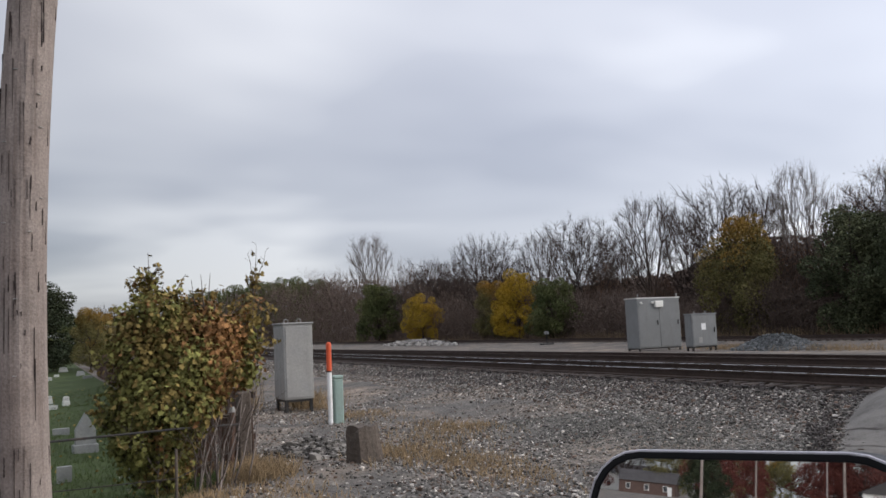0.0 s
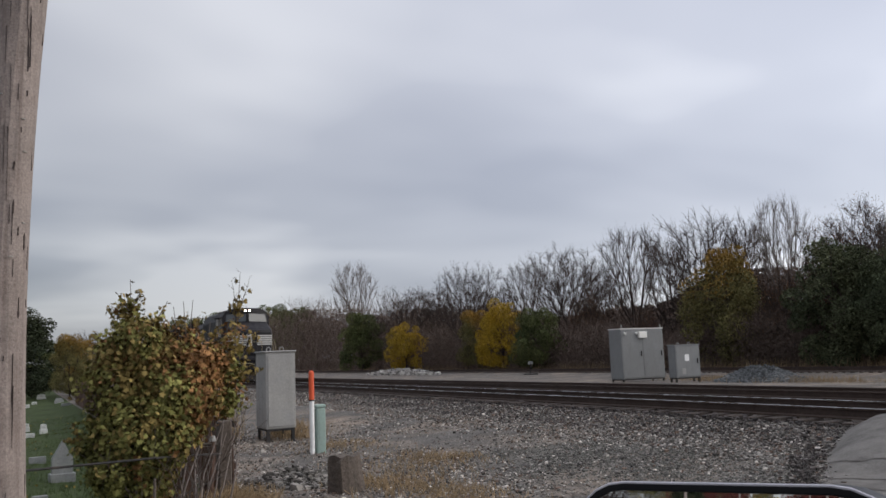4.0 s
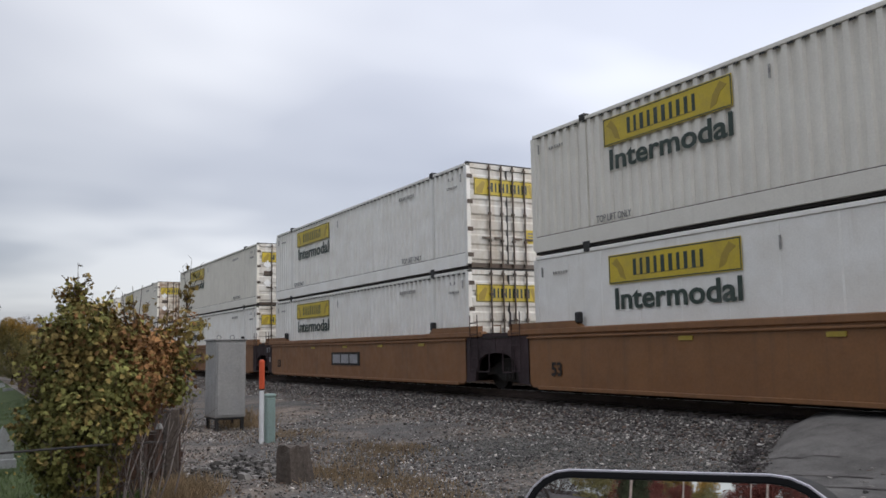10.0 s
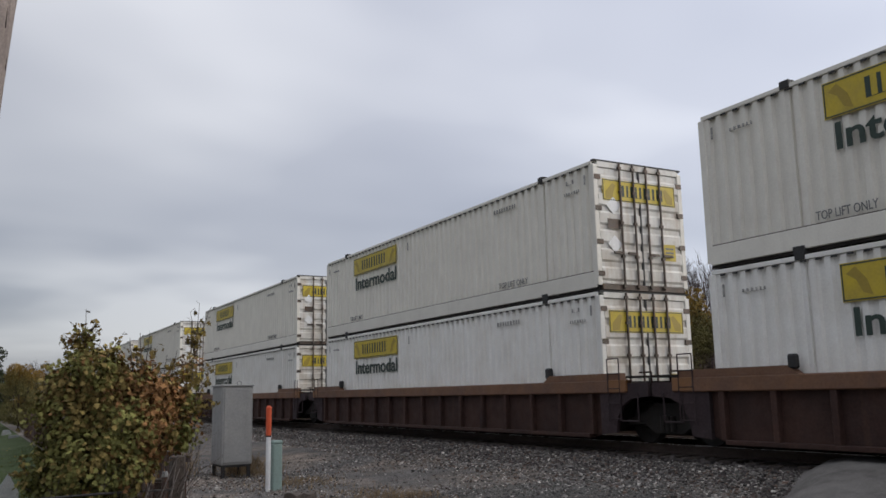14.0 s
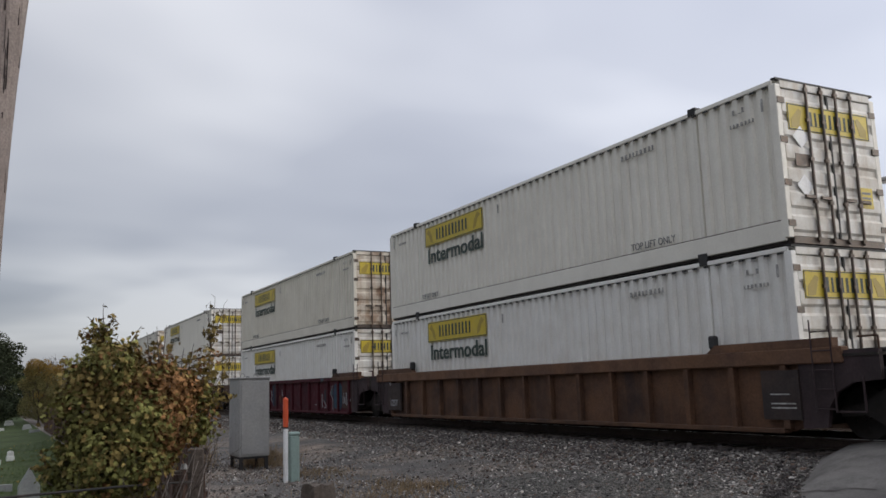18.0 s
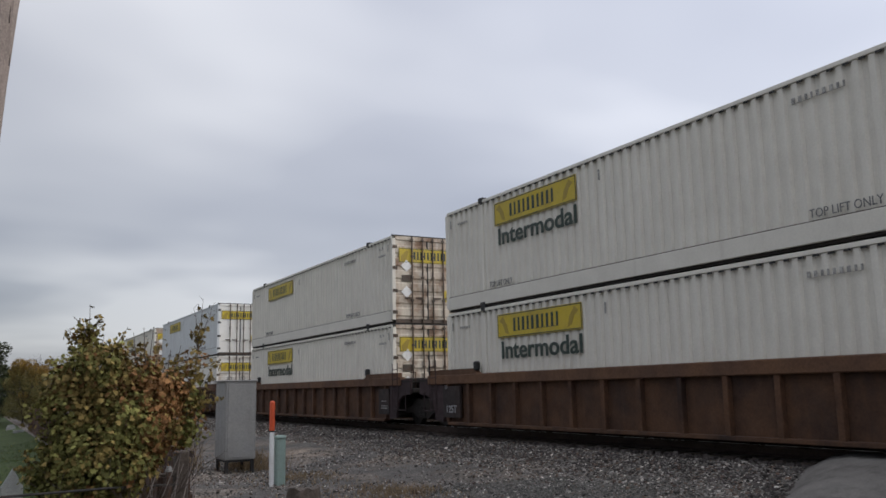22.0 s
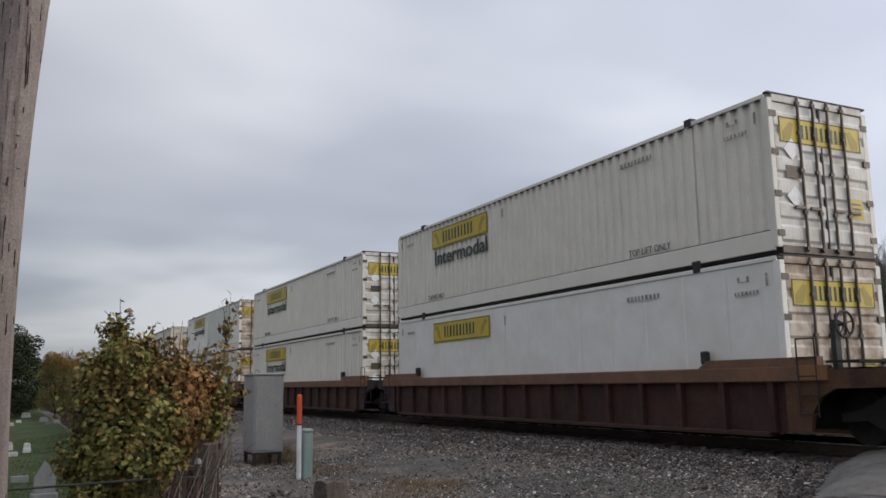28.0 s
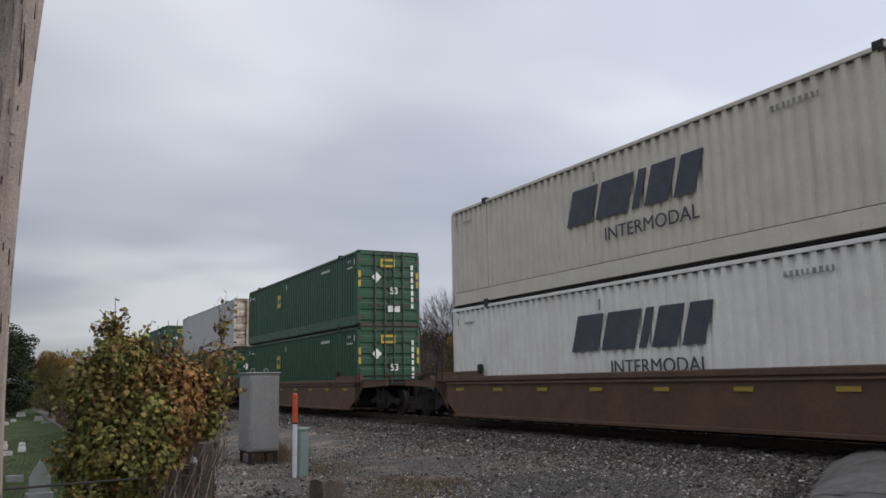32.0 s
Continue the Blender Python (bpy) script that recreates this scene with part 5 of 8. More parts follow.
    fore = [cab.verts.new((cab_front(y, z), y, z)) for y, z in around]
    for i in range(10):
        j = (i + 1) % 10
        cab.faces.new((back[i], back[j], fore[j], fore[i]))
    cab.faces.new(back)
    cab.faces.new([fore[i] for i in (9, 0, 1, 2, 3, 4)])
    cab.faces.new([fore[i] for i in (4, 5, 6, 7, 8, 9)])
    bmesh.ops.recalc_face_normals(cab, faces=cab.faces[:])
    part("cab", cab, black, c, "wide black cab with a wedge-shaped front")
    part("roof_edge", boxes((X(4.25), X(2.1), -1.36, -1.30, 4.50, 4.58)), M_TRUCKGREY, c, "grey roof edge, lighter than the cab")
    for s in (-1, 1):
        ws = bmesh.new()
        q = [ws.verts.new((cab_front(y, z) + 0.004, y, z)) for y, z in ((s * 0.09, 3.86), (s * 1.34, 3.84), (s * 1.26, 4.33), (s * 0.09, 4.38))]
        ws.faces.new(q if s > 0 else q[::-1])
        r = bmesh.ops.extrude_face_region(ws, geom=ws.faces[:])
        bmesh.ops.translate(ws, verts=[v for v in r["geom"] if isinstance(v, bmesh.types.BMVert)], vec=(0.022, s * 0.007, 0.004))
        part("windshield", ws, M_DARKGLASS, c, "windshield pane reflecting the sky")
        y0, y1 = sorted((s * 1.52, s * 1.545))
        for u0, u1 in ((2.34, 2.60), (2.70, 3.28), (3.36, 3.98)):
            win = part("side_window", boxes((X(u1), X(u0), y0, y1, 3.44, 4.08)), M_DARKGLASS, c, "cab side window")
            fr = bmesh.new()
            frame_bars(fr, X(u1) - 0.04, X(u0) + 0.04, 3.40, 4.12, 0.05)
            fr.transform(Matrix.Translation((0, s * 1.545, 0)) @ (SIDE if s < 0 else Matrix.Diagonal((1, -1, 1, 1)) @ SIDE))
            part("window_frame", fr, M_TRUCKGREY, win)
        part("wind_deflector", boxes((X(3.34), X(3.30), *sorted((s * 1.545, s * 1.70)), 3.44, 4.10)), M_LOCOWHITE, c, "pale upright wind deflector")
        part("sunshade", boxes((X(4.0), X(2.5), *sorted((s * 1.53, s * 1.72)), 4.15, 4.18)), M_LOCOROOF, c)
        sgn = on_side if s < 0 else on_far_side
        lettering(number, 0.34, M_LOCOWHITE, c, sgn(X(3.16), s * 1.536, 3.07), "road_number", width=1.10, bold=0.012)
        for k, u0 in enumerate((1.35, 1.35) if reservoirs else ()):
            part("white_placard", boxes((X(1.98), X(1.60), *sorted((s * 1.53, s * 1.538)), 1.72 + k * 0.36, 2.04 + k * 0.36)), M_LOCOWHITE, c, "white data placard")
        tank_d = part("small_label", boxes((X(2.72), X(2.42), *sorted((s * 1.53, s * 1.536)), 2.50, 2.55)), M_LOCOWHITE, c)
    hl = part("headlight_box", boxes((X(2.05), X(1.72), -0.30, 0.30, 4.42, 4.68), bevel=0.03), black, c)
    for y in (-0.13, 0.13):
        part("headlight", tube(bmesh.new(), (X(1.73), y, 4.56), (X(1.70), y, 4.56), 0.07, sides=12), M_DIMLAMP, hl, "lit headlight")
    nb = part("number_board", boxes((X(2.15), X(1.90), -1.00, -0.42, 4.44, 4.62)), M_GRILLE, c)
    # equipment section, engine hood, radiator
    eq = bmesh.new()
    prism(eq, [(-1.46, 1.58), (-1.46, 4.02), (-1.28, 4.48), (-0.85, 4.72), (0.85, 4.72), (1.28, 4.48), (1.46, 4.02), (1.46, 1.58)], "x", X(9.2), X(4.25))
    part("equipment_cab", eq, black, c, "full-width black equipment housing")
    for s in (-1, 1):
        y0, y1 = sorted((s * 1.455, s * 1.475))
        part("louvre", boxes((X(9.0), X(7.4), y0, y1, 3.45, 3.95), bevel=0.01), M_GRILLE, c)
        for u in (4.9, 5.9, 6.9):
            part("access_door", boxes((X(u + 0.85), X(u), y0, y1, 1.75, 3.0), bevel=0.012), black, c)
        for u, z in ((4.5, 2.95), (5.9, 3.3), (7.2, 2.9), (8.6, 2.75), (8.9, 1.95)):
            part("pale_label", boxes((X(u + 0.10), X(u), *sorted((s * 1.47, s * 1.48)), z, z + 0.14)), M_LOCOWHITE, c)
    hood = bmesh.new()
    prism(hood, [(-1.02, 1.58), (-1.02, 3.92), (-0.72, 4.28), (0.72, 4.28), (1.02, 3.92), (1.02, 1.58)], "x", X(15.0), X(9.2))
    part("engine_hood", hood, black, c, "black engine hood")
    for s in (-1, 1):
        for k in range(7):
            u = 9.5 + k * 0.7
            y0, y1 = sorted((s * 1.018, s * 1.036))
            part("hood_door", boxes((X(u + 0.62), X(u), y0, y1, 1.75, 2.62), bevel=0.01), black, c)
        a = -1 if s < 0 else 1
        # reading from left to right: five bars, then two blocks, and two lines of pale bars below
        first, last = (15.5, 10.6) if s < 0 else (10.4, 15.3)
        split = 12.15 if s < 0 else 13.65
        y0, y1 = sorted((s * 1.036, s * 1.046))
        for k in range(5):
            bm = bmesh.new()
            lo, hi = sorted((X(first), X(split)))
            lo, hi = max(lo, X(14.35)), min(hi, X(9.3))
            box(bm, lo, hi, y0, y1, 3.02 + k * 0.145, 3.11 + k * 0.145)
            part("logo_bar", bm, M_LOCOWHITE, c, "white horizontal logo bar")
        for k in range(2):
            wd = abs(last - split) / 2 - 0.06
            u0 = split + (last - split) * (k * 0.5 + 0.04)
            u1 = u0 + (last - split) * 0.44
            bm = bmesh.new()
            lo, hi = sorted((X(u0), X(u1)))
            prism(bm, [(lo, 2.98), (hi - 0.1, 2.98), (hi, 3.72), (lo + 0.1, 3.72)], "y", y0, y1)
            part("logo_block", bm, M_LOCOWHITE, c, "white logo block")
        u0, u1 = (12.0, 10.2) if s < 0 else (13.2, 15.0)
        lo, hi = sorted((X(u0), X(u1)))
        for z, n in ((2.62, 7), (2.30, 8)):
            part("name_strip", comb("y", (lo, min(hi, hi)), z, z + 0.24, y0, y1, (0.75 * (hi - lo) / n,) * n), M_LOCOWHITE, c, "row of white bars")
    rad = bmesh.new()
    prism(rad, [(-1.0, 1.58), (-1.0, 3.50), (-1.50, 3.98), (-1.50, 4.18), (-1.25, 4.43), (1.25, 4.43), (1.50, 4.18), (1.50, 3.98), (1.0, 3.50), (1.0, 1.58)], "x", X(19.85), X(15.0))
    part("radiator_section", rad, M_LOCODARK, c, "black radiator section with overhanging wings")
    tail = bmesh.new()
    prism(tail, [(-1.0, 1.58), (-1.0, 3.98), (-0.84, 4.32), (-0.70, 4.43), (0.70, 4.43), (0.84, 4.32), (1.0, 3.98), (1.0, 1.58)], "x", X(20.75), X(19.85))
    part("hood_end", tail, black, c, "black end of the long hood")
    for s in (-1, 1):
        g = bmesh.new()
        q = [g.verts.new(p) for p in ((X(19.8), s * 1.03, 3.48), (X(15.1), s * 1.03, 3.48), (X(15.1), s * 1.52, 3.95), (X(19.8), s * 1.52, 3.95))]
        g.faces.new(q)
        part("radiator_grille", g, M_GRILLE, c, "dark intake grille under the wing")
        for k in range(6):
            u = 14.7 + k * 0.85
            y0, y1 = sorted((s * 0.998, s * 1.018))
            part("radiator_door", boxes((X(u + 0.74), X(u), y0, y1, 1.75, 3.1), bevel=0.012), black, c)
        for k in range(5):
            z0 = 2.10 + k * 0.165
            y0, y1 = sorted((s * 1.019, s * 1.03))
            part("tail_stripe", boxes((X(20.74), X(19.3 + 0.08 * k), y0, y1, z0, z0 + 0.085)), M_LOCOWHITE, c, "white tail stripe")
        sgn = on_side if s < 0 else on_far_side
        lettering(number, 0.23, M_LOCOWHITE, c, sgn(X(20.37), s * 1.006, 3.70), "road_number", width=0.70, bold=0.006)
        for u, z in ((14.9, 3.15), (16.4, 2.98), (17.2, 2.98), (18.4, 3.1), (15.6, 2.2)):
            part("pale_label", boxes((X(u + 0.14), X(u), *sorted((s * 1.018, s * 1.026)), z, z + 0.12)), M_LOCOWHITE, c)
    for k in range(5):
        z0 = 2.10 + k * 0.165
        for a, b in ((-0.98, -0.30), (0.30, 0.98)):
            part("tail_stripe", boxes((X(20.77), X(20.75), a, b, z0, z0 + 0.085)), M_LOCOWHITE, c, "white tail stripe")
    part("tail_emblem", boxes((X(20.77), X(20.75), -0.22, 0.22, 2.10, 2.86)), M_LOCOWHITE, c)
    for z in (3.95, 4.17):
        part("tail_lamp", tube(bmesh.new(), (X(20.75), 0, z), (X(20.79), 0, z), 0.08, sides=10), M_LOCOWHITE, c)
    part("exhaust", boxes((X(13.9), X(12.6), -0.45, 0.45, 4.27, 4.72), bevel=0.05), M_LOCOROOF, c, "sooty exhaust stack")
    horn = bmesh.new()
    tube(horn, (X(11.9), -0.2, 4.26), (X(11.9), -0.2, 4.53), 0.05)
    cluster = part("air_horn", horn, M_CASTING, c, "air horn on a short post")
    for dy, dx in ((-0.32, 0.42), (-0.2, 0.5), (-0.08, 0.42), (-0.26, -0.35), (-0.12, -0.35)):
        part("trumpet", tube(bmesh.new(), (X(11.9), dy, 4.52), (X(11.9) + dx, dy, 4.53), 0.03, 0.09, sides=8), M_CASTING, cluster)
    part("antenna_plate", boxes((X(3.5), X(2.6), -0.4, 0.4, 4.74, 4.80), bevel=0.02), M_LOCOROOF, c)
    part("roof_vent", boxes((X(8.4), X(6.8), -0.6, 0.6, 4.72, 4.80), bevel=0.03), M_LOCOROOF, c)
    part("roof_hoop", tubes([(X(2.35), -0.5, 4.72), (X(2.35), -0.5, 4.90), (X(2.35), 0.1, 4.90), (X(2.35), 0.1, 4.72)], 0.018), M_LOCOWHITE, c)
    part("roof_hoop", tubes([(X(19.7), -0.3, 4.42), (X(19.7), -0.3, 4.60), (X(19.7), 0.3, 4.60), (X(19.7), 0.3, 4.42)], 0.018), M_LOCOWHITE, c)
    # fuel tank and reservoirs
    tank = bmesh.new()
    prism(tank, [(-1.45, 1.05 if not reservoirs else 0.74), (-1.48, 0.70), (-1.30, 0.32), (-1.05, 0.20), (1.05, 0.20), (1.30, 0.32), (1.48, 0.70), (1.45, 1.05 if not reservoirs else 0.74)], "x", X(14.1), X(6.4))
    part("fuel_tank", tank, M_TRUCKGREY, c, "dusty grey fuel tank")
    if reservoirs:
        for u0, u1 in ((9.7, 11.2), (11.4, 13.2)):
            r = bmesh.new()
            tube(r, (X(u0), -1.20, 0.99), (X(u1), -1.20, 0.99), 0.26, sides=18)
            part("air_reservoir", r, M_TRUCKGREY, c, "cylindrical air reservoir")
        # added dark block that shuts out daylight behind the reservoirs
        part("tank_top", boxes((X(13.9), X(6.6), -0.9, 0.9, 0.72, 1.12)), M_UNDER, c)
        part("tank_end_box", boxes((X(14.05), X(13.35), -1.46, -0.9, 0.70, 1.20), bevel=0.04), M_TRUCKGREY, c)
        part("tank_box", boxes((X(9.5), X(6.6), -1.47, -0.9, 0.66, 1.26), bevel=0.05), M_TRUCKGREY, c)
    else:
        for s in (-1, 1):
            part("air_reservoir", tube(bmesh.new(), (X(8.0), s * 1.1, 1.18), (X(12.5), s * 1.1, 1.18), 0.14, sides=12), M_UNDER, c)
    six_wheel_truck(c, X(4.05))
    six_wheel_truck(c, X(16.85))
    # ends: steps, pilot, couplers, handrails
    for end, u0, sx in (("front", 0.0, 1), ("rear", 21.2, -1)):
        xf = X(u0)
        pl = bmesh.new()
        if end == "front":
            rings = []
            for z, out, hw in ((0.12, 0.02, 1.40), (0.38, -0.12, 1.40), (0.66, -0.20, 1.38), (1.0, -0.22, 1.34)):
                rings.append([pl.verts.new((xf + out - 0.62 * (abs(y) / hw) ** 2, y, z)) for y in np.linspace(-hw, hw, 11)] + [pl.verts.new((xf - 0.9, hw, z)), pl.verts.new((xf - 0.9, -hw, z))])
            for a, b in zip(rings, rings[1:]):
                for i in range(13):
                    pl.faces.new((a[i], a[(i + 1) % 13], b[(i + 1) % 13], b[i]))
            pl.faces.new(rings[0])
            pl.faces.new(rings[-1])
            bmesh.ops.recalc_face_normals(pl, faces=pl.faces[:])
            part("plow", pl, M_UNDER, c, "scuffed dark snow plow")
        else:
            box(pl, xf + 0.2, xf + 0.45, -1.42, 1.42, 0.25, 1.05, bevel=0.03)
            part("pilot", pl, M_UNDER, c)
        part("end_beam", boxes((min(xf - sx * 0.25, xf - sx * 0.6), max(xf - sx * 0.25, xf - sx * 0.6), -1.48, 1.48, 1.0, 1.58), bevel=0.02), black, c)
        part("anticlimber", boxes((min(xf, xf - sx * 0.35), max(xf, xf - sx * 0.35), -0.75, 0.75, 1.32, 1.52), bevel=0.03), black, c)
        part("coupler", boxes((min(xf - sx * 0.3, xf + sx * 0.34), max(xf - sx * 0.3, xf + sx * 0.34), -0.16, 0.16, 0.72, 1.0), bevel=0.05), M_CASTING, c, "knuckle coupler")
        for y in (-1.05, -0.72, 0.72, 1.05):
            part("air_hose", tubes([(xf - sx * 0.25, y, 1.30), (xf - sx * 0.02, y * 0.98, 1.12), (xf + sx * 0.05, y * 0.93, 0.86), (xf + sx * 0.0, y * 0.85, 0.74)], 0.024), M_RUBBER, c)
        part("cut_lever", tubes([(xf - sx * 0.30, -1.46, 1.20), (xf - sx * 0.05, -1.30, 1.16), (xf - sx * 0.02, -0.25, 1.16), (xf + sx * 0.1, 0.0, 1.06)], 0.016), M_HANDRAIL, c, "bent coupler cut lever")
        hose = tubes([(xf - sx * 0.2, 0.45, 1.1), (xf + sx * 0.04, 0.5, 0.75), (xf + sx * 0.06, 0.6, 0.5)], 0.025)
        part("air_hose", hose, M_RUBBER, c)
        for s in (-1, 1):
            a, b = sorted((s * 1.50, s * 1.12))
            for k in range(4):
                z = 0.42 + k * 0.34
                part("step", boxes((min(xf - sx * 0.55, xf - sx * 1.05), max(xf - sx * 0.55, xf - sx * 1.05), a, b, z - 0.02, z + 0.02)), black, c)
            for d in (0.53, 1.07):
                part("step_hanger", boxes((xf - sx * d - 0.015, xf - sx * d + 0.015, a, b, 0.38, 1.56)), black, c)
            for k in range(4):
                part("step_edge", boxes((min(xf - sx * 0.56, xf - sx * 1.04), max(xf - sx * 0.56, xf - sx * 1.04), *sorted((s * 1.502, s * 1.51)), 0.40 + k * 0.34, 0.44 + k * 0.34)), M_HANDRAIL, c)
            for d in (0.50, 1.10):
                part("handrail", tubes([(xf - sx * d, s * 1.53, 0.85), (xf - sx * d, s * 1.53, 1.9), (xf - sx * (d + 0.12), s * 1.50, 2.35), (xf - sx * (d + 0.35), s * 1.46, 2.62)], 0.014), M_HANDRAIL, c, "cream painted grab rail")
            part("ditch_light_body", tube(bmesh.new(), (xf - sx * 0.25, s * 0.95, 1.72), (xf - sx * 0.02, s * 0.95, 1.72), 0.10, sides=12), black, c)
            lit = end == "front" and reservoirs
            part("ditch_light", tube(bmesh.new(), (xf - sx * 0.02, s * 0.95, 1.72), (xf + sx * 0.01, s * 0.95, 1.72), 0.046, sides=12), M_HEADLIGHT if lit else M_DARKGLASS, c, "lit ditch light" if lit else "unlit ditch light")
            rail_pts = [(X(9.3), s * 1.46, 2.55), (X(20.3), s * 1.46, 2.55)]
            if end == "front":
                part("walkway_rail", tubes(rail_pts, 0.014), M_TRUCKGREY, c, "thin walkway handrail")
                for k in range(7):
                    part("stanchion", tubes([(X(9.3 + k * 1.83), s * 1.46, 1.58), (X(9.3 + k * 1.83), s * 1.46, 2.55)], 0.013), black, c)
        part("end_chain_rail", tubes([(xf - sx * 0.4, -0.6, 2.5), (xf - sx * 0.4, 0.6, 2.5)], 0.014), M_HANDRAIL, c)
        for y in (-0.6, 0.6):
            part("end_post", tubes([(xf - sx * 0.4, y, 1.55), (xf - sx * 0.4, y, 2.5)], 0.014), M_HANDRAIL, c)
    return c


put_on_train(locomotive("9004", True, M_LOCOBLACK), "loco_a", -197.4 + 10.6, RAIL)
put_on_train(locomotive("9149", False, M_LOCODUSTY), "loco_b", -154.6 - 10.6, RAIL, flip=True)


# ---------------------------------------------------------------- beside the tracks
def lay(x, y):
    return float(ground_z(x, y))


def signal_cabinet(x0, x1, y0, y1, z1, legs, label, mat, eyes=True, roof=False, plate=None, knob=True):
    """A steel equipment cabinet with legs, door seams, louvre and lifting eyes; the door looks to +x."""
    zg = lay((x0 + x1) / 2, (y0 + y1) / 2)
    c = base("signal_cabinet", label, "equipment cabinet", "trackside cabinets", m=pose((x0 + x1) / 2, (y0 + y1) / 2, zg))
    hx, hy, h, z0 = (x1 - x0) / 2, (y1 - y0) / 2, z1 - zg, legs
    part("body", boxes((-hx, hx, -hy, hy, z0, h), bevel=0.012), mat, c)
    n = 2 if roof else 1
    for k in range(n):
        a, b = -hy + 0.04 + k * (2 * hy - 0.08) / n, -hy + 0.04 + (k + 1) * (2 * hy - 0.08) / n
        d = part("door", boxes((hx, hx + 0.018, a + 0.008, b - 0.008, z0 + 0.05, h - 0.06), bevel=0.006), mat, c)
        if knob:
            part("door_handle", boxes((hx + 0.018, hx + 0.06, b - 0.14, b - 0.10, (z0 + h) / 2 - 0.1, (z0 + h) / 2 + 0.12), bevel=0.008), M_DARKMETAL, d, "dark door handle")
        for z in (z0 + 0.25, h - 0.3):
            part("hinge", boxes((hx + 0.016, hx + 0.032, a + 0.012, a + 0.05, z - 0.06, z + 0.06)), mat, d)
    part("side_seam", boxes((-hx + 0.05, hx - 0.05, -hy - 0.008, -hy + 0.001, z0 + 0.05, h - 0.06), bevel=0.004), mat, c)
    part("roof_cap", boxes((-hx - 0.03, hx + 0.03, -hy - 0.03, hy + 0.03, h, h + 0.04), bevel=0.012), mat if not roof else M_WHITEPAINT, c, "overhanging roof cap")
    for dx in (-hx + 0.06, hx - 0.06):
        for dy in (-hy + 0.06, hy - 0.06):
            part("leg", boxes((dx - 0.035, dx + 0.035, dy - 0.035, dy + 0.035, -0.06, z0)), M_DARKMETAL, c, "dark steel leg")
    part("leg_frame", boxes((-hx + 0.03, hx - 0.03, -hy + 0.03, hy - 0.03, z0 - 0.05, z0)), M_DARKMETAL, c)
    if eyes:
        for dy in (-hy * 0.45, hy * 0.45):
            r = bmesh.new()
            pts = [(0, dy + 0.05 * math.cos(a), h + 0.08 + 0.05 * math.sin(a)) for a in np.linspace(0, 6.283, 11)]
            for p, q in zip(pts, pts[1:]):
                tube(r, p, q, 0.012, sides=6)
            part("lifting_eye", r, M_GREYMETAL, c, "steel lifting ring")
    if roof:
        part("vent_hood", boxes((hx + 0.018, hx + 0.16, -0.28, 0.18, h - 0.42, h - 0.12), bevel=0.02), M_WHITEPAINT, c, "pale vent hood")
        for y in (-hy + 0.2, -hy + 0.85):
            part("lamp", tube(bmesh.new(), (hx + 0.02, y, h - 0.18), (hx + 0.1, y, h - 0.22), 0.05, sides=10), M_WHITEPAINT, c)
        for y in (-hy + 0.1, hy - 0.1):
            part("conduit_head", tube(bmesh.new(), (hx - 0.05, y, h + 0.02), (hx - 0.05, y, h + 0.2), 0.03, sides=8), M_GREYMETAL, c)
    if plate:
        part("warning_sticker", boxes((hx + 0.018, hx + 0.022, plate[0] - 0.12, plate[0] + 0.12, plate[1] - 0.14, plate[1] + 0.14)), M_WHITEPLASTIC, c, "white sticker")
        part("lower_sticker", boxes((hx + 0.018, hx + 0.022, -0.35, -0.15, z0 + 0.15, z0 + 0.4)), M_GREYMETAL, c)
    return c


signal_cabinet(-20.42, -19.50, 4.98, 5.68, 2.03, 0.30, "tall grey steel signal cabinet on short legs with lifting rings", M_GREYMETAL, knob=False)
signal_cabinet(-32.5, -31.6, 24.55, 27.0, 2.74, 0.14, "large grey steel relay cabinet with a white roof", M_GREYDARK, eyes=False, roof=True)
signal_cabinet(-29.15, -28.7, 25.12, 26.5, 1.90, 0.20, "smaller grey steel cabinet with a white sticker", M_GREYDARK, plate=(-0.05, 1.05))


def cable_marker():
    m = base("cable_marker", "white cable marker post with an orange top", "marker post", m=pose(-16.24, 5.05, lay(-16.24, 5.05)))
    part("post", tube(bmesh.new(), (0, 0, -0.1), (0, 0.0, 1.02), 0.046, sides=14), M_WHITEPLASTIC, m)
    part("sleeve", tube(bmesh.new(), (0, 0, 1.02), (0, 0, 1.54), 0.052, sides=14), M_ORANGE, m, "orange sleeve")
    dome = bmesh.new()
    bmesh.ops.create_uvsphere(dome, u_segments=14, v_segments=8, radius=0.054, matrix=Matrix.Translation((0, 0, 1.54)))
    part("cap", dome, M_ORANGE, m, "rounded orange cap")
    part("collar", tube(bmesh.new(), (0, 0, 1.0), (0, 0, 1.03), 0.055, sides=14), M_CASTING, m)
    p = base("cable_pedestal", "pale green plastic cable pedestal beside the marker", "pedestal", m=pose(-16.3, 5.22, lay(-16.3, 5.22)))
    part("housing", boxes((-0.09, 0.09, -0.08, 0.10, -0.05, 0.86), bevel=0.02), M_GREENPLASTIC, p)
    part("lid", boxes((-0.10, 0.10, -0.09, 0.11, 0.86, 0.93), bevel=0.02), M_GREENPLASTIC, p)
    part("seam", boxes((0.09, 0.094, -0.03, 0.03, 0.05, 0.8)), M_GREENPLASTIC, p)


cable_marker()


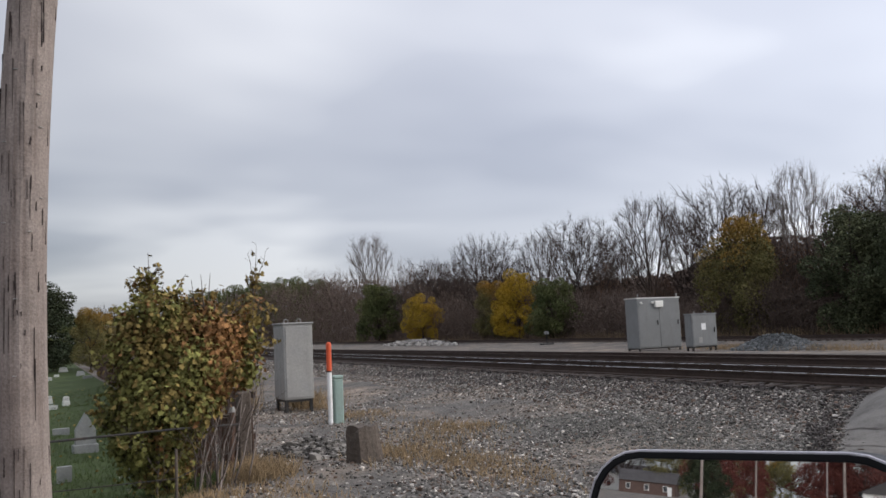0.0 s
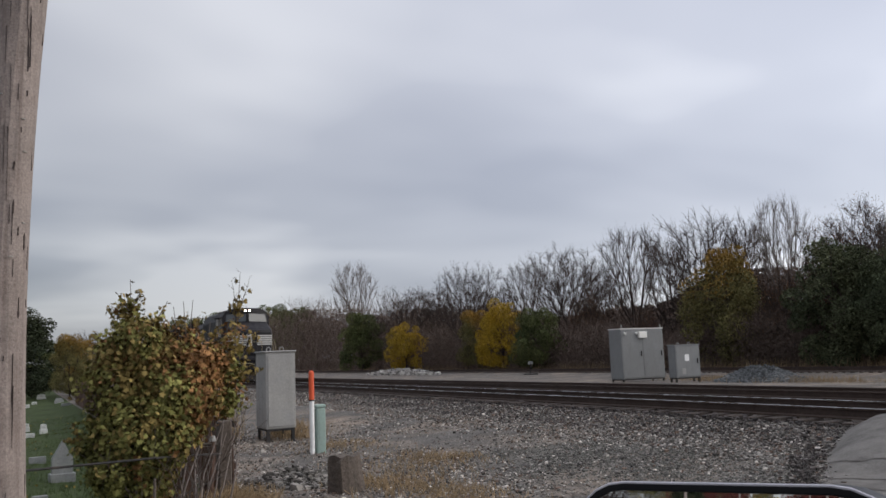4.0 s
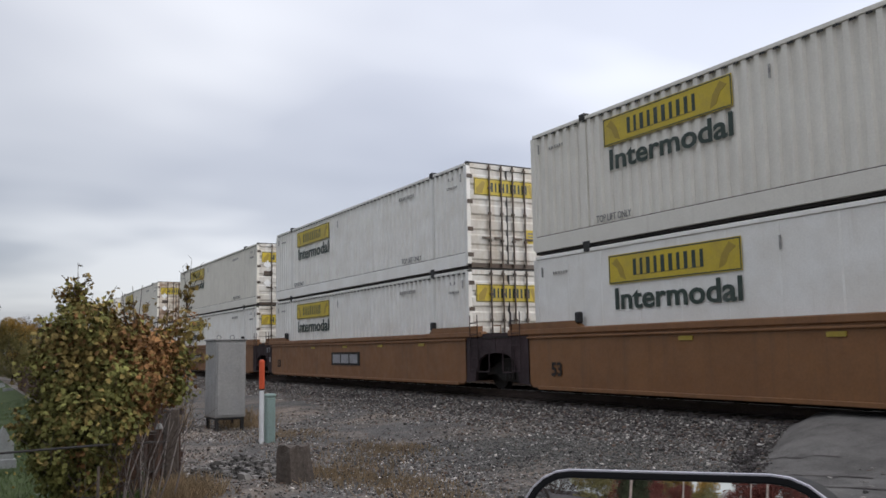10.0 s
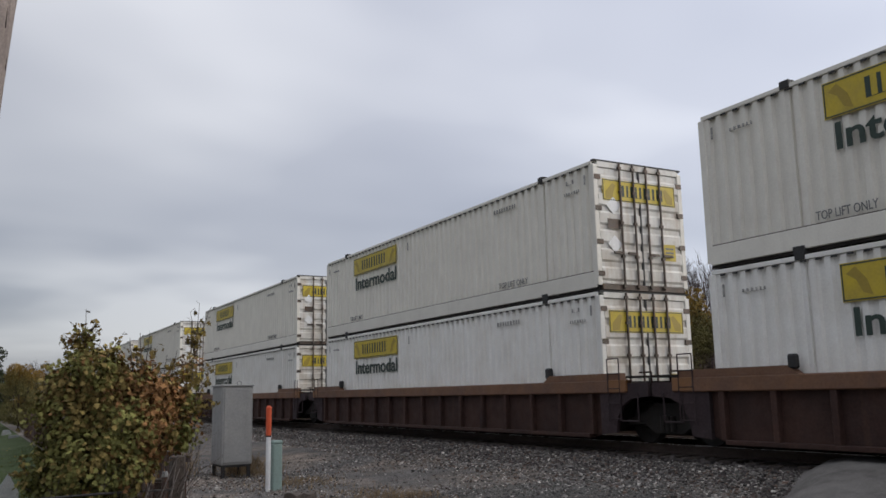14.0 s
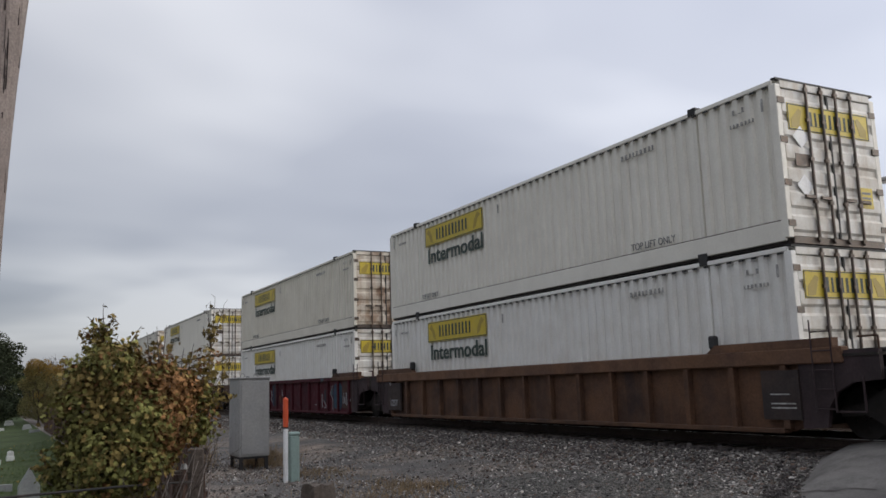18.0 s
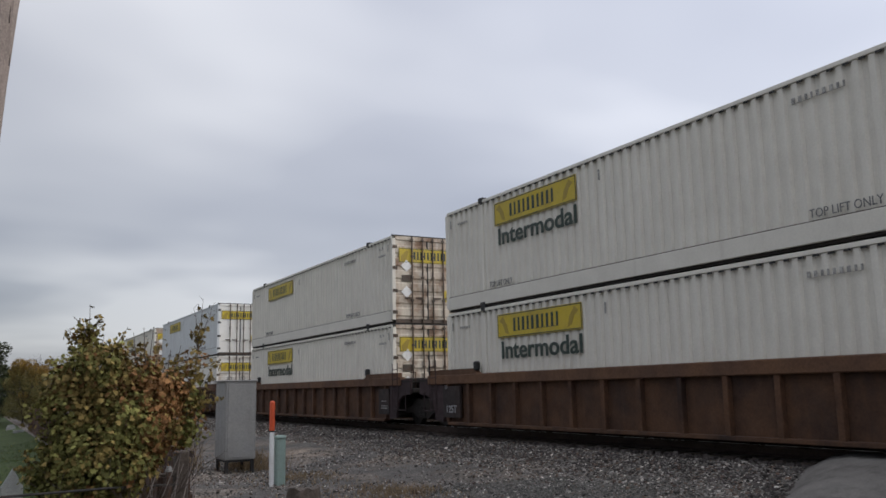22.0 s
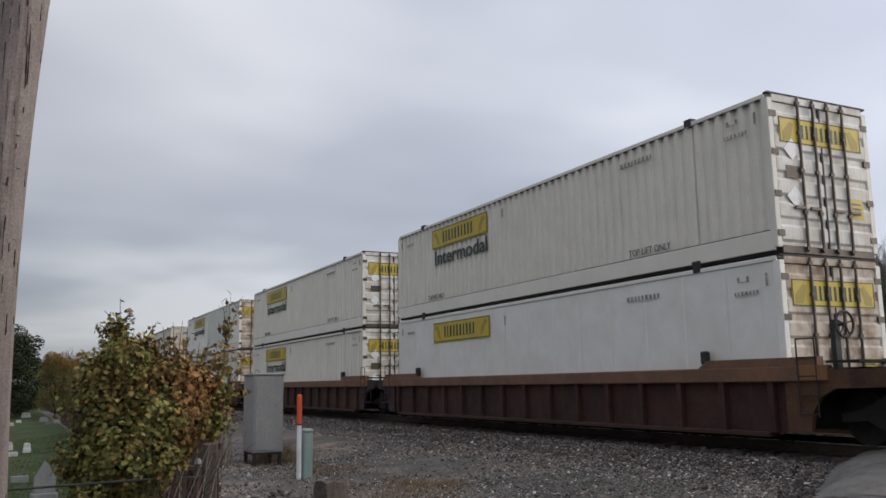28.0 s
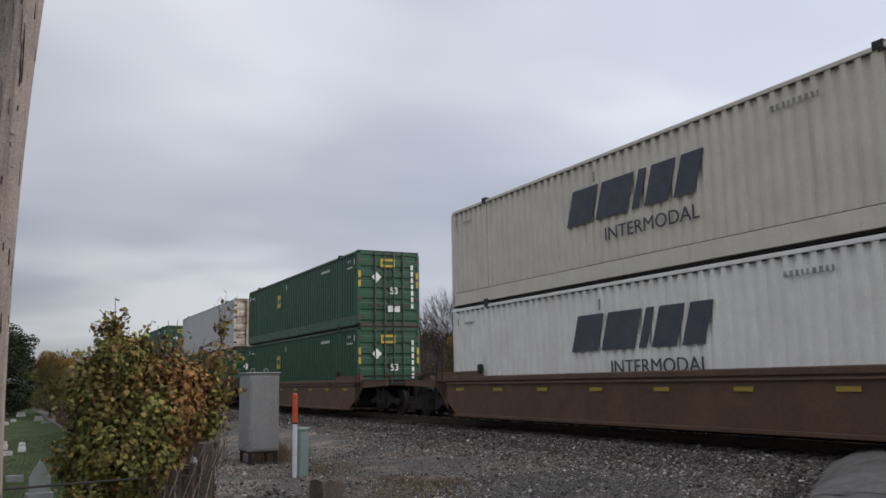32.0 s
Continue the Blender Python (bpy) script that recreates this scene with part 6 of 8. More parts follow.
def sawn_stump():
    rng = random.Random(4)
    bm = bmesh.new()
    n, rings = 14, ((-0.12, 1.08), (0.0, 1.05), (0.2, 1.0), (0.40, 0.97), (0.47, 0.93))
    loops = []
    for z, k in rings:
        ring = []
        for i in range(n):
            a = 6.2832 * i / n
            sq = 0.19 / max(abs(math.cos(a)), abs(math.sin(a))) * 0.86 + 0.19 * 0.14
            r = sq * k * rng.uniform(0.93, 1.05)
            ring.append(bm.verts.new((r * math.cos(a), r * math.sin(a), z + (rng.uniform(-0.03, 0.03) if z > 0.4 else 0))))
        loops.append(ring)
    for a, b in zip(loops, loops[1:]):
        for i in range(n):
            bm.faces.new((a[i], a[(i + 1) % n], b[(i + 1) % n], b[i]))
    bm.faces.new(loops[-1])
    s = part("timber_stump", bm, M_OLDWOOD, None)
    s.matrix_basis = pose(-11.05, 3.9, lay(-11.05, 3.9), 2, -3, 20)
    tagged(s, "short weathered grey timber post stub in dry grass", "post")


sawn_stump()


def utility_pole(x, y, h, r, bow, label):
    """A round timber pole; bow(z) gives how far its axis strays along y at the height z."""
    p = base("utility_pole", label, "utility pole", m=pose(x, y, lay(x, y) - 0.05))
    rng = random.Random(int(x * 10))
    bm = bmesh.new()
    n, rows = 18, 38
    loops = []
    for k in range(rows + 1):
        z = h * k / rows
        ring = []
        for i in range(n):
            a = 6.2832 * i / n
            rr = (r - 0.035 * z / h) * (1 + 0.014 * math.sin(i * 5.1 + 0.4 * math.sin(k)) + rng.uniform(-0.006, 0.006))
            ring.append(bm.verts.new((rr * math.cos(a), rr * math.sin(a) + bow(z), z)))
        loops.append(ring)
    for a, b in zip(loops, loops[1:]):
        for i in range(n):
            bm.faces.new((a[i], a[(i + 1) % n], b[(i + 1) % n], b[i]))
    bm.faces.new(loops[-1])
    part("pole", bm, M_POLEWOOD, p)
    return p


def warp(z):
    """The near pole is warped: it leans away from the road at the foot and back over it higher up."""
    return 0.0846 - 0.0758 * z + 0.01855 * z * z if z < 4.4 else 0.1102 + 0.0874 * (z - 4.4)


near_pole = utility_pole(-5.8, -0.150, 9.5, 0.158, warp, "weathered wooden utility pole with dark cracks and staples")


def pole_scars():
    """Splits, dark weather scars and old staples on the side of the pole that looks to the road."""
    rng = random.Random(9)
    for k in range(95):
        z = rng.uniform(0.9, 4.8)
        a = radians(rng.uniform(-80, 78))
        r = 0.1585 - 0.035 * z / 9.5
        big = rng.random() < 0.5
        hgt, wd = (rng.uniform(0.03, 0.13), rng.uniform(0.003, 0.0085)) if big else (rng.uniform(0.08, 0.4), rng.uniform(0.001, 0.0022))
        c = Vector((r * math.cos(a), r * math.sin(a) + warp(z), z))
        m = Matrix.Translation(c) @ Matrix.Rotation(a, 4, "Z")
        bm = bmesh.new()
        j = [rng.uniform(0.3, 1.0) for _ in range(8)]
        prism(bm, [(-wd * j[0], -hgt * 0.3), (-wd * 0.1, -hgt * 0.5), (wd * j[1], -hgt * 0.34), (wd * j[2] * 0.5, -hgt * 0.1), (wd * j[3], hgt * 0.22), (wd * 0.2, hgt * 0.5), (-wd * j[4], hgt * 0.3), (-wd * j[5] * 0.4, 0.0)], "x", -0.012, 0.0022)
        bm.transform(m)
        part("crack", bm, M_SCAR, near_pole, "dark split in the wood")
    for k in range(9):
        z, a = rng.uniform(1.2, 3.6), radians(rng.uniform(-50, 50))
        r = 0.159 - 0.035 * z / 9.5
        m = Matrix.Translation((r * math.cos(a), r * math.sin(a) + warp(z), z)) @ Matrix.Rotation(a, 4, "Z")
        bm = boxes((-0.004, 0.006, -0.012, 0.012, -0.002, 0.002))
        bm.transform(m)
        part("staple", bm, M_GREYMETAL, near_pole, "bright metal staple")


M_SCAR = surface("dark_wood_scar", (0.035, 0.024, 0.022), 0.95, grain=(30, 0.4))
pole_scars()


# ---------------------------------------------------------------- plants
def leaf_cloud(name, pts, size, material, parent, seed, label="", fold=0.35, narrow=0.55):
    """Many small folded leaves at the given points, as one mesh."""
    rng = np.random.default_rng(seed)
    n = len(pts)
    d = rng.normal(size=(n, 3)); d /= np.linalg.norm(d, axis=1)[:, None]
    e = rng.normal(size=(n, 3)); e -= (e * d).sum(1)[:, None] * d; e /= np.linalg.norm(e, axis=1)[:, None]
    f = np.cross(d, e)
    s = (size * rng.uniform(0.6, 1.35, n))[:, None]
    tip, side, dip = d * s * 0.5, e * s * 0.5 * narrow, f * s * fold * 0.4
    v = np.stack([pts - tip, pts + side + dip, pts + tip, pts - side + dip], 1)
    idx = 4 * np.arange(n)
    faces = np.concatenate([np.stack([idx, idx + 1, idx + 2], 1), np.stack([idx, idx + 2, idx + 3], 1)])
    me = bpy.data.meshes.new(name)
    me.from_pydata(v.reshape(-1, 3).tolist(), [], faces.tolist())
    return link(name, me, material, parent, label)


def limbs(name, segs, material, parent, sides=4, label=""):
    """Tapered limbs from a list of (from, to, radius, radius) as one mesh."""
    p = np.array([s[0] for s in segs], float); q = np.array([s[1] for s in segs], float)
    r0 = np.array([s[2] for s in segs]); r1 = np.array([s[3] for s in segs])
    d = q - p
    d /= np.maximum(np.linalg.norm(d, axis=1), 1e-6)[:, None]
    ref = np.where(np.abs(d[:, 2:3]) < 0.9, np.array([[0, 0, 1.0]]), np.array([[1.0, 0, 0]]))
    a = np.cross(d, ref); a /= np.linalg.norm(a, axis=1)[:, None]
    b = np.cross(d, a)
    n = len(segs)
    ang = np.arange(sides) * 2 * math.pi / sides
    ring = a[:, None, :] * np.cos(ang)[None, :, None] + b[:, None, :] * np.sin(ang)[None, :, None]
    v = np.concatenate([p[:, None] + ring * r0[:, None, None], q[:, None] + ring * r1[:, None, None]], 1)
    k = np.arange(sides)
    f = np.stack([k, (k + 1) % sides, sides + (k + 1) % sides, sides + k], 1)
    faces = (f[None] + 2 * sides * np.arange(n)[:, None, None]).reshape(-1, 4)
    me = bpy.data.meshes.new(name)
    me.from_pydata(v.reshape(-1, 3).tolist(), [], faces.tolist())
    me.shade_smooth()
    return link(name, me, material, parent, label)


def grow(rng, pos, way, length, radius, depth, out, tips, spread=0.75, lift=0.12, kids=(2, 4), wiggle=0.16):
    """A limb that bends on its way and throws side limbs."""
    steps = 4 if depth > 1 else 2
    p, d, r = Vector(pos), Vector(way).normalized(), radius
    for i in range(steps):
        d = (d + Vector((rng.gauss(0, wiggle), rng.gauss(0, wiggle), rng.gauss(0, wiggle) + lift * 0.5))).normalized()
        q = p + d * (length / steps)
        r1 = r * (0.86 if depth > 0 else 0.7)
        out.append((tuple(p), tuple(q), r, r1))
        if depth > 0 and i >= (1 if depth >= 3 else 0):
            for _ in range(rng.randint(*kids) if i == steps - 1 else (1 if rng.random() < 0.9 else 0)):
                side = Vector((rng.gauss(0, 1), rng.gauss(0, 1), rng.gauss(0, 0.6)))
                side = (side - side.dot(d) * d)
                if side.length < 1e-3:
                    continue
                nd = (d * (1 - spread * 0.45) + side.normalized() * spread + Vector((0, 0, lift))).normalized()
                grow(rng, q, nd, length * rng.uniform(0.52, 0.78), r1 * rng.uniform(0.52, 0.72), depth - 1, out, tips, spread, lift, kids, wiggle)
        p, r = q, r1
    tips.append(tuple(p))


def thick(rng, centres, n, flat=1.0):
    """Points that fill overlapping lumps given as (x, y, z, radius), denser near their skins."""
    c = np.array(centres, float)
    w = c[:, 3] ** 2
    k = rng.choice(len(c), n, p=w / w.sum())
    u = rng.normal(size=(n, 3)); u /= np.linalg.norm(u, axis=1)[:, None]
    rad = c[k, 3] * rng.uniform(0.35, 1.0, n) ** 0.45
    return c[k, :3] + u * rad[:, None] * np.array([1, 1, flat])


def lobed_leaves(name, pts, out, size, material, parent, seed, label=""):
    """Lobed leaves that hang and face outwards, as one mesh."""
    rng = np.random.default_rng(seed)
    n = len(pts)
    f = out + rng.normal(0, 0.55, (n, 3)) + np.array([0, 0, 0.35]); f /= np.linalg.norm(f, axis=1)[:, None]
    d = rng.normal(0, 0.7, (n, 3)) + np.array([0, 0, -0.7]); d -= (d * f).sum(1)[:, None] * f; d /= np.linalg.norm(d, axis=1)[:, None]
    e = np.cross(d, f)
    s = (size * rng.uniform(0.55, 1.3, n))[:, None, None]
    shape = np.array([(-0.45, 0, 0), (-0.30, 0.46, 0.10), (0.0, 0.20, 0.02), (0.12, 0.50, 0.12), (0.22, 0.16, 0.0), (0.55, 0, -0.12), (0.22, -0.16, 0.0), (0.12, -0.50, 0.12), (0.0, -0.20, 0.02), (-0.30, -0.46, 0.10)])
    v = pts[:, None, :] + s * (shape[None, :, 0:1] * d[:, None, :] + shape[None, :, 1:2] * e[:, None, :] + shape[None, :, 2:3] * f[:, None, :] * rng.uniform(-1, 1, (n, 1, 1)))
    fan_ = np.array([(0, 1, 2), (0, 2, 4), (2, 3, 4), (0, 4, 5), (0, 5, 6), (0, 6, 8), (6, 7, 8), (0, 8, 9)])
    faces = (fan_[None] + 10 * np.arange(n)[:, None, None]).reshape(-1, 3)
    me = bpy.data.meshes.new(name)
    me.from_pydata(v.reshape(-1, 3).tolist(), [], faces.tolist())
    return link(name, me, material, parent, label)


def roadside_bush():
    """The shrub at the cemetery corner: loose sprays of green, olive and russet leaves, with nearly bare shoots above."""
    b = base("bush", "leafy green and russet bush at the cemetery fence corner", "bush", m=pose(-10.75, 1.52, lay(-10.75, 1.52)))
    rng = random.Random(12)
    segs, tips = [], []
    for k in range(11):
        a = rng.uniform(0, 6.28)
        grow(rng, (0.25 * math.cos(a), 0.45 * rng.uniform(-1, 1), -0.05), (0.3 * math.cos(a), 0.26 * math.sin(a), 1.0), rng.uniform(0.6, 0.85), 0.013, 2, segs, tips, 0.6, 0.2)
    shoots = []
    for x, y0, z0, y1, z1, leafy in ((0.0, -0.38, 2.2, -0.40, 2.93, 1), (0.05, -0.42, 2.55, -0.52, 2.74, 1), (0.0, -0.36, 2.6, -0.28, 2.78, 1), (0.1, -0.25, 2.2, 0.02, 2.66, 1), (0.0, -0.72, 1.9, -0.80, 2.20, 0),
                                     (0.0, 0.16, 2.1, 0.10, 2.60, 0), (0.1, 0.24, 2.1, 0.20, 2.66, 0), (0.0, 0.28, 2.1, 0.33, 2.68, 0), (0.0, 0.0, 2.2, -0.06, 2.50, 1), (0.1, 0.48, 2.0, 0.52, 2.40, 0), (0.0, 0.55, 1.9, 0.66, 2.46, 0),
                                     (0.0, 0.84, 2.0, 0.88, 2.70, 1), (0.02, 0.87, 2.50, 0.76, 2.66, 1), (0.0, 0.70, 1.2, 0.80, 2.1, 1), (0.05, 0.74, 1.3, 0.95, 1.95, 1), (-0.05, 0.66, 1.3, 0.70, 2.2, 1)):
        segs.append(((x, y0, z0), (x, y1, z1), 0.009, 0.003))
        if leafy:
            shoots += [(x + rng.gauss(0, 0.02), y0 + (y1 - y0) * u + rng.gauss(0, 0.035), z0 + (z1 - z0) * u + rng.gauss(0, 0.02)) for u in (rng.uniform(0.2, 1.0) for _ in range(13))]
    # forked, nearly bare tips over the shoulder
    for y1, z1 in ((0.80, 2.92), (0.91, 3.03), (1.03, 2.95), (0.97, 2.74)):
        p = (0.0, 0.88, 2.5)
        for j in range(1, 5):
            q = (rng.gauss(0, 0.006), 0.88 + (y1 - 0.88) * j / 4 + rng.gauss(0, 0.006), 2.5 + (z1 - 2.5) * j / 4)
            segs.append((p, q, 0.007 - 0.001 * j, 0.006 - 0.001 * j))
            side = rng.choice((-1, 1))
            e = (q[0], q[1] + side * rng.uniform(0.03, 0.07), q[2] + rng.uniform(0.03, 0.08))
            segs.append((q, e, 0.003, 0.0015))
            if rng.random() < 0.6:
                shoots += [e, (e[0], e[1] + 0.01, e[2] - 0.02)]
            p = q
    pale = []
    for k in range(8):
        y, lean = rng.uniform(0.12, 0.85), rng.uniform(0.05, 0.45)
        p = (rng.uniform(-0.3, 0.2), y, -0.02)
        q = (p[0] + rng.gauss(0, 0.1), y + lean * 0.3, rng.uniform(0.35, 0.6))
        r = (q[0] + rng.gauss(0, 0.1), y + lean * rng.uniform(0.3, 1.1), rng.uniform(0.85, 1.35))
        pale += [(p, q, 0.012, 0.010), (q, r, 0.010, 0.005)]
    limbs("pale_stem_mass", pale, M_STEMPALE, b, 5, "pale bent leafless stems")
    rs = np.random.default_rng(3)
    # y, z, radius of the sprays that make up the shrub; the depth is drawn at random
    lumps = [(-0.41, 2.43, 0.14), (-0.40, 2.58, 0.07), (-0.32, 2.20, 0.26), (-0.58, 2.02, 0.20), (-0.70, 1.82, 0.13), (-0.50, 1.65, 0.30), (-0.64, 1.32, 0.24), (-0.72, 1.00, 0.22), (-0.62, 0.68, 0.24), (-0.45, 0.42, 0.24), (-0.2, 0.32, 0.24),
             (-0.12, 1.92, 0.34), (0.15, 2.05, 0.24), (0.0, 1.52, 0.40), (-0.3, 1.10, 0.42), (0.02, 1.02, 0.28), (-0.2, 0.7, 0.34), (0.36, 1.86, 0.28), (0.36, 1.47, 0.30), (0.60, 1.60, 0.28), (0.62, 1.93, 0.25), (0.80, 2.16, 0.17), (0.86, 2.36, 0.09),
             (0.86, 1.82, 0.19), (0.72, 1.45, 0.16), (0.25, 1.15, 0.20), (-0.66, 2.14, 0.08), (-0.84, 1.70, 0.07), (-0.88, 0.98, 0.08), (0.97, 1.66, 0.07), (0.3, 2.22, 0.08), (-0.05, 2.26, 0.1)]
    c = np.array([(rs.uniform(-0.2, 0.25) * (1 if r > 0.2 else 0.4), y, z, r) for y, z, r in lumps])
    dense = c[:, 3] ** 2 * np.where((c[:, 1] > 0.7) & (c[:, 2] > 1.6), 0.28, np.where(c[:, 1] > 0.55, 0.6, 1.0))
    k = rs.choice(len(c), 2500, p=dense / dense.sum())
    u = rs.normal(size=(2500, 3)); u /= np.linalg.norm(u, axis=1)[:, None]
    spray = c[k, :3] + u * (c[k, 3] * rs.uniform(0.45, 1.08, 2500) ** 0.6)[:, None]
    # leafy twigs that stand out of the outline
    for y, z, r in lumps:
        for _ in range(4):
            a, ln = rs.uniform(0, 6.283), rs.uniform(0.08, 0.24)
            d = np.array([rs.normal(0, 0.3), math.cos(a), abs(math.sin(a)) * 0.9 + 0.15])
            p0 = np.array([0.0, y, z]) + d * r * 0.7
            segs.append((tuple(p0), tuple(p0 + d * (0.3 * r + ln)), 0.005, 0.002))
            shoots += [tuple(p0 + d * (0.3 * r + ln) * u + rs.normal(0, 0.02, 3)) for u in rs.uniform(0.3, 1.0, 7)]
    mood = rs.normal(0, 0.17, len(c))
    warm = 0.37 + 0.34 * np.clip(spray[:, 1], -0.6, 0.9) + 0.20 * np.clip(spray[:, 2] - 1.5, -1, 1) + mood[k] + rs.normal(0, 0.15, 2500)
    limbs("stem_mass", segs, M_STEM, b, 5, "thin grey-brown stems")["kind"] = "stuff"
    for name, lo, hi, mat, label in (("green_leaves", -9, 0.34, M_BUSHGREEN, "yellow-green leaves"), ("olive_leaves", 0.34, 0.62, M_BUSHOLIVE, "olive and yellow leaves"), ("russet_leaves", 0.62, 9, M_BUSHRUST, "russet and orange leaves")):
        pick = np.where((warm >= lo) & (warm < hi))[0]
        many = np.repeat(pick, 9)
        pts = spray[many] + rs.normal(0, 0.06, (len(many), 3))
        way = u[many]
        if name == "olive_leaves":
            pts = np.concatenate([pts, np.array(shoots)]); way = np.concatenate([way, rs.normal(size=(len(shoots), 3))])
        lobed_leaves(name, pts, way, 0.063, mat, b, 5 + len(name), label)


M_STEMPALE = surface("pale_bush_stems", (0.26, 0.22, 0.20), 0.9, grain=(10, 0.25))
roadside_bush()


def crown_points(rs, kind, n):
    """Places that the twigs of a leafless crown 12 m high reach for, by its habit."""
    u = rs.normal(size=(n, 3))
    u /= np.linalg.norm(u, axis=1)[:, None]
    k = rs.uniform(0.02, 1, n) ** 0.42
    lump = 1 + 0.16 * np.sin(3 * np.arctan2(u[:, 1], u[:, 0]) + 2.0) + 0.12 * np.sin(5 * u[:, 2] + u[:, 0] * 4)
    if kind in ("pale", "fan"):
        v = rs.uniform(0, 1, n) ** 0.7
        z = 3.2 + 8.6 * v
        rad = (0.4 + 4.6 * v ** 0.85 * np.sqrt(np.clip(1.12 - v ** 3, 0, 1))) * np.sqrt(rs.uniform(0, 1, n))
        a = rs.uniform(0, 6.283, n)
        return np.stack([rad * np.cos(a), rad * np.sin(a), z], 1)
    wide, tall, mid = {"broad": (5.3, 4.3, 7.6), "bare": (4.4, 4.6, 7.3), "russet": (3.8, 4.6, 7.2)}.get(kind, (3.2, 4.2, 7.4))
    return u * (k * lump)[:, None] * np.array([wide, wide, tall]) + np.array([0, 0, mid])


def skeleton(rs, kind, n):
    """A branching skeleton: each place is joined to the nearest limb, short ways from the root preferred; limbs thicken by what they carry."""
    fork = {"pale": 2.6, "fan": 1.6, "broad": 2.4}.get(kind, 3.0)
    nodes = [np.array([0.0, 0.0, -0.2])]
    up, reach = [-1], [0.0]
    for i in range(1, 5):
        nodes.append(np.array([rs.normal(0, 0.10), rs.normal(0, 0.10), fork * i / 4]))
        up.append(i - 1)
        reach.append(fork * i / 4)
    pts = crown_points(rs, kind, n)
    pts = pts[pts[:, 2] > fork * 0.8]
    n = len(pts)
    pull = {"pale": 0.75, "fan": 0.7}.get(kind, 0.62)
    cost, near = np.full(n, 1e9), np.zeros(n, int)
    free = np.ones(n, bool)

    def offer(j):
        d = np.linalg.norm(pts - nodes[j], axis=1)
        drop = np.clip(nodes[j][2] - pts[:, 2], 0, None)
        c = d + 0.9 * drop + pull * reach[j]
        better = c < cost
        cost[better], near[better] = c[better], j
    offer(4)
    while free.any():
        i = int(np.argmin(np.where(free, cost, 1e9)))
        free[i] = False
        j = int(near[i])
        nodes.append(pts[i])
        up.append(j)
        reach.append(reach[j] + float(np.linalg.norm(pts[i] - nodes[j])))
        offer(len(nodes) - 1)
    m = len(nodes)
    # limbs straighten: each place moves towards the mean of its limb before and after
    at, link = np.array(nodes), np.array(up)
    for _ in range(3):
        ahead, count = np.zeros_like(at), np.zeros(m)
        np.add.at(ahead, link[1:], at[1:])
        np.add.at(count, link[1:], 1)
        inner = (count > 0) & (np.arange(m) > 4)
        at[inner] += 0.5 * ((at[link[inner]] + ahead[inner] / count[inner][:, None]) / 2 - at[inner])
    nodes = list(at)
    load = np.zeros(m)
    kids = np.zeros(m, int)
    for i in range(m - 1, 0, -1):
        if kids[i] == 0:
            load[i] = 0.021 ** 2.0
        load[up[i]] += load[i]
        kids[up[i]] += 1
    thick_ = load ** 0.5
    thick_ *= min(1.0, 0.30 / thick_[1])
    return nodes, up, np.maximum(thick_, 0.017), kids


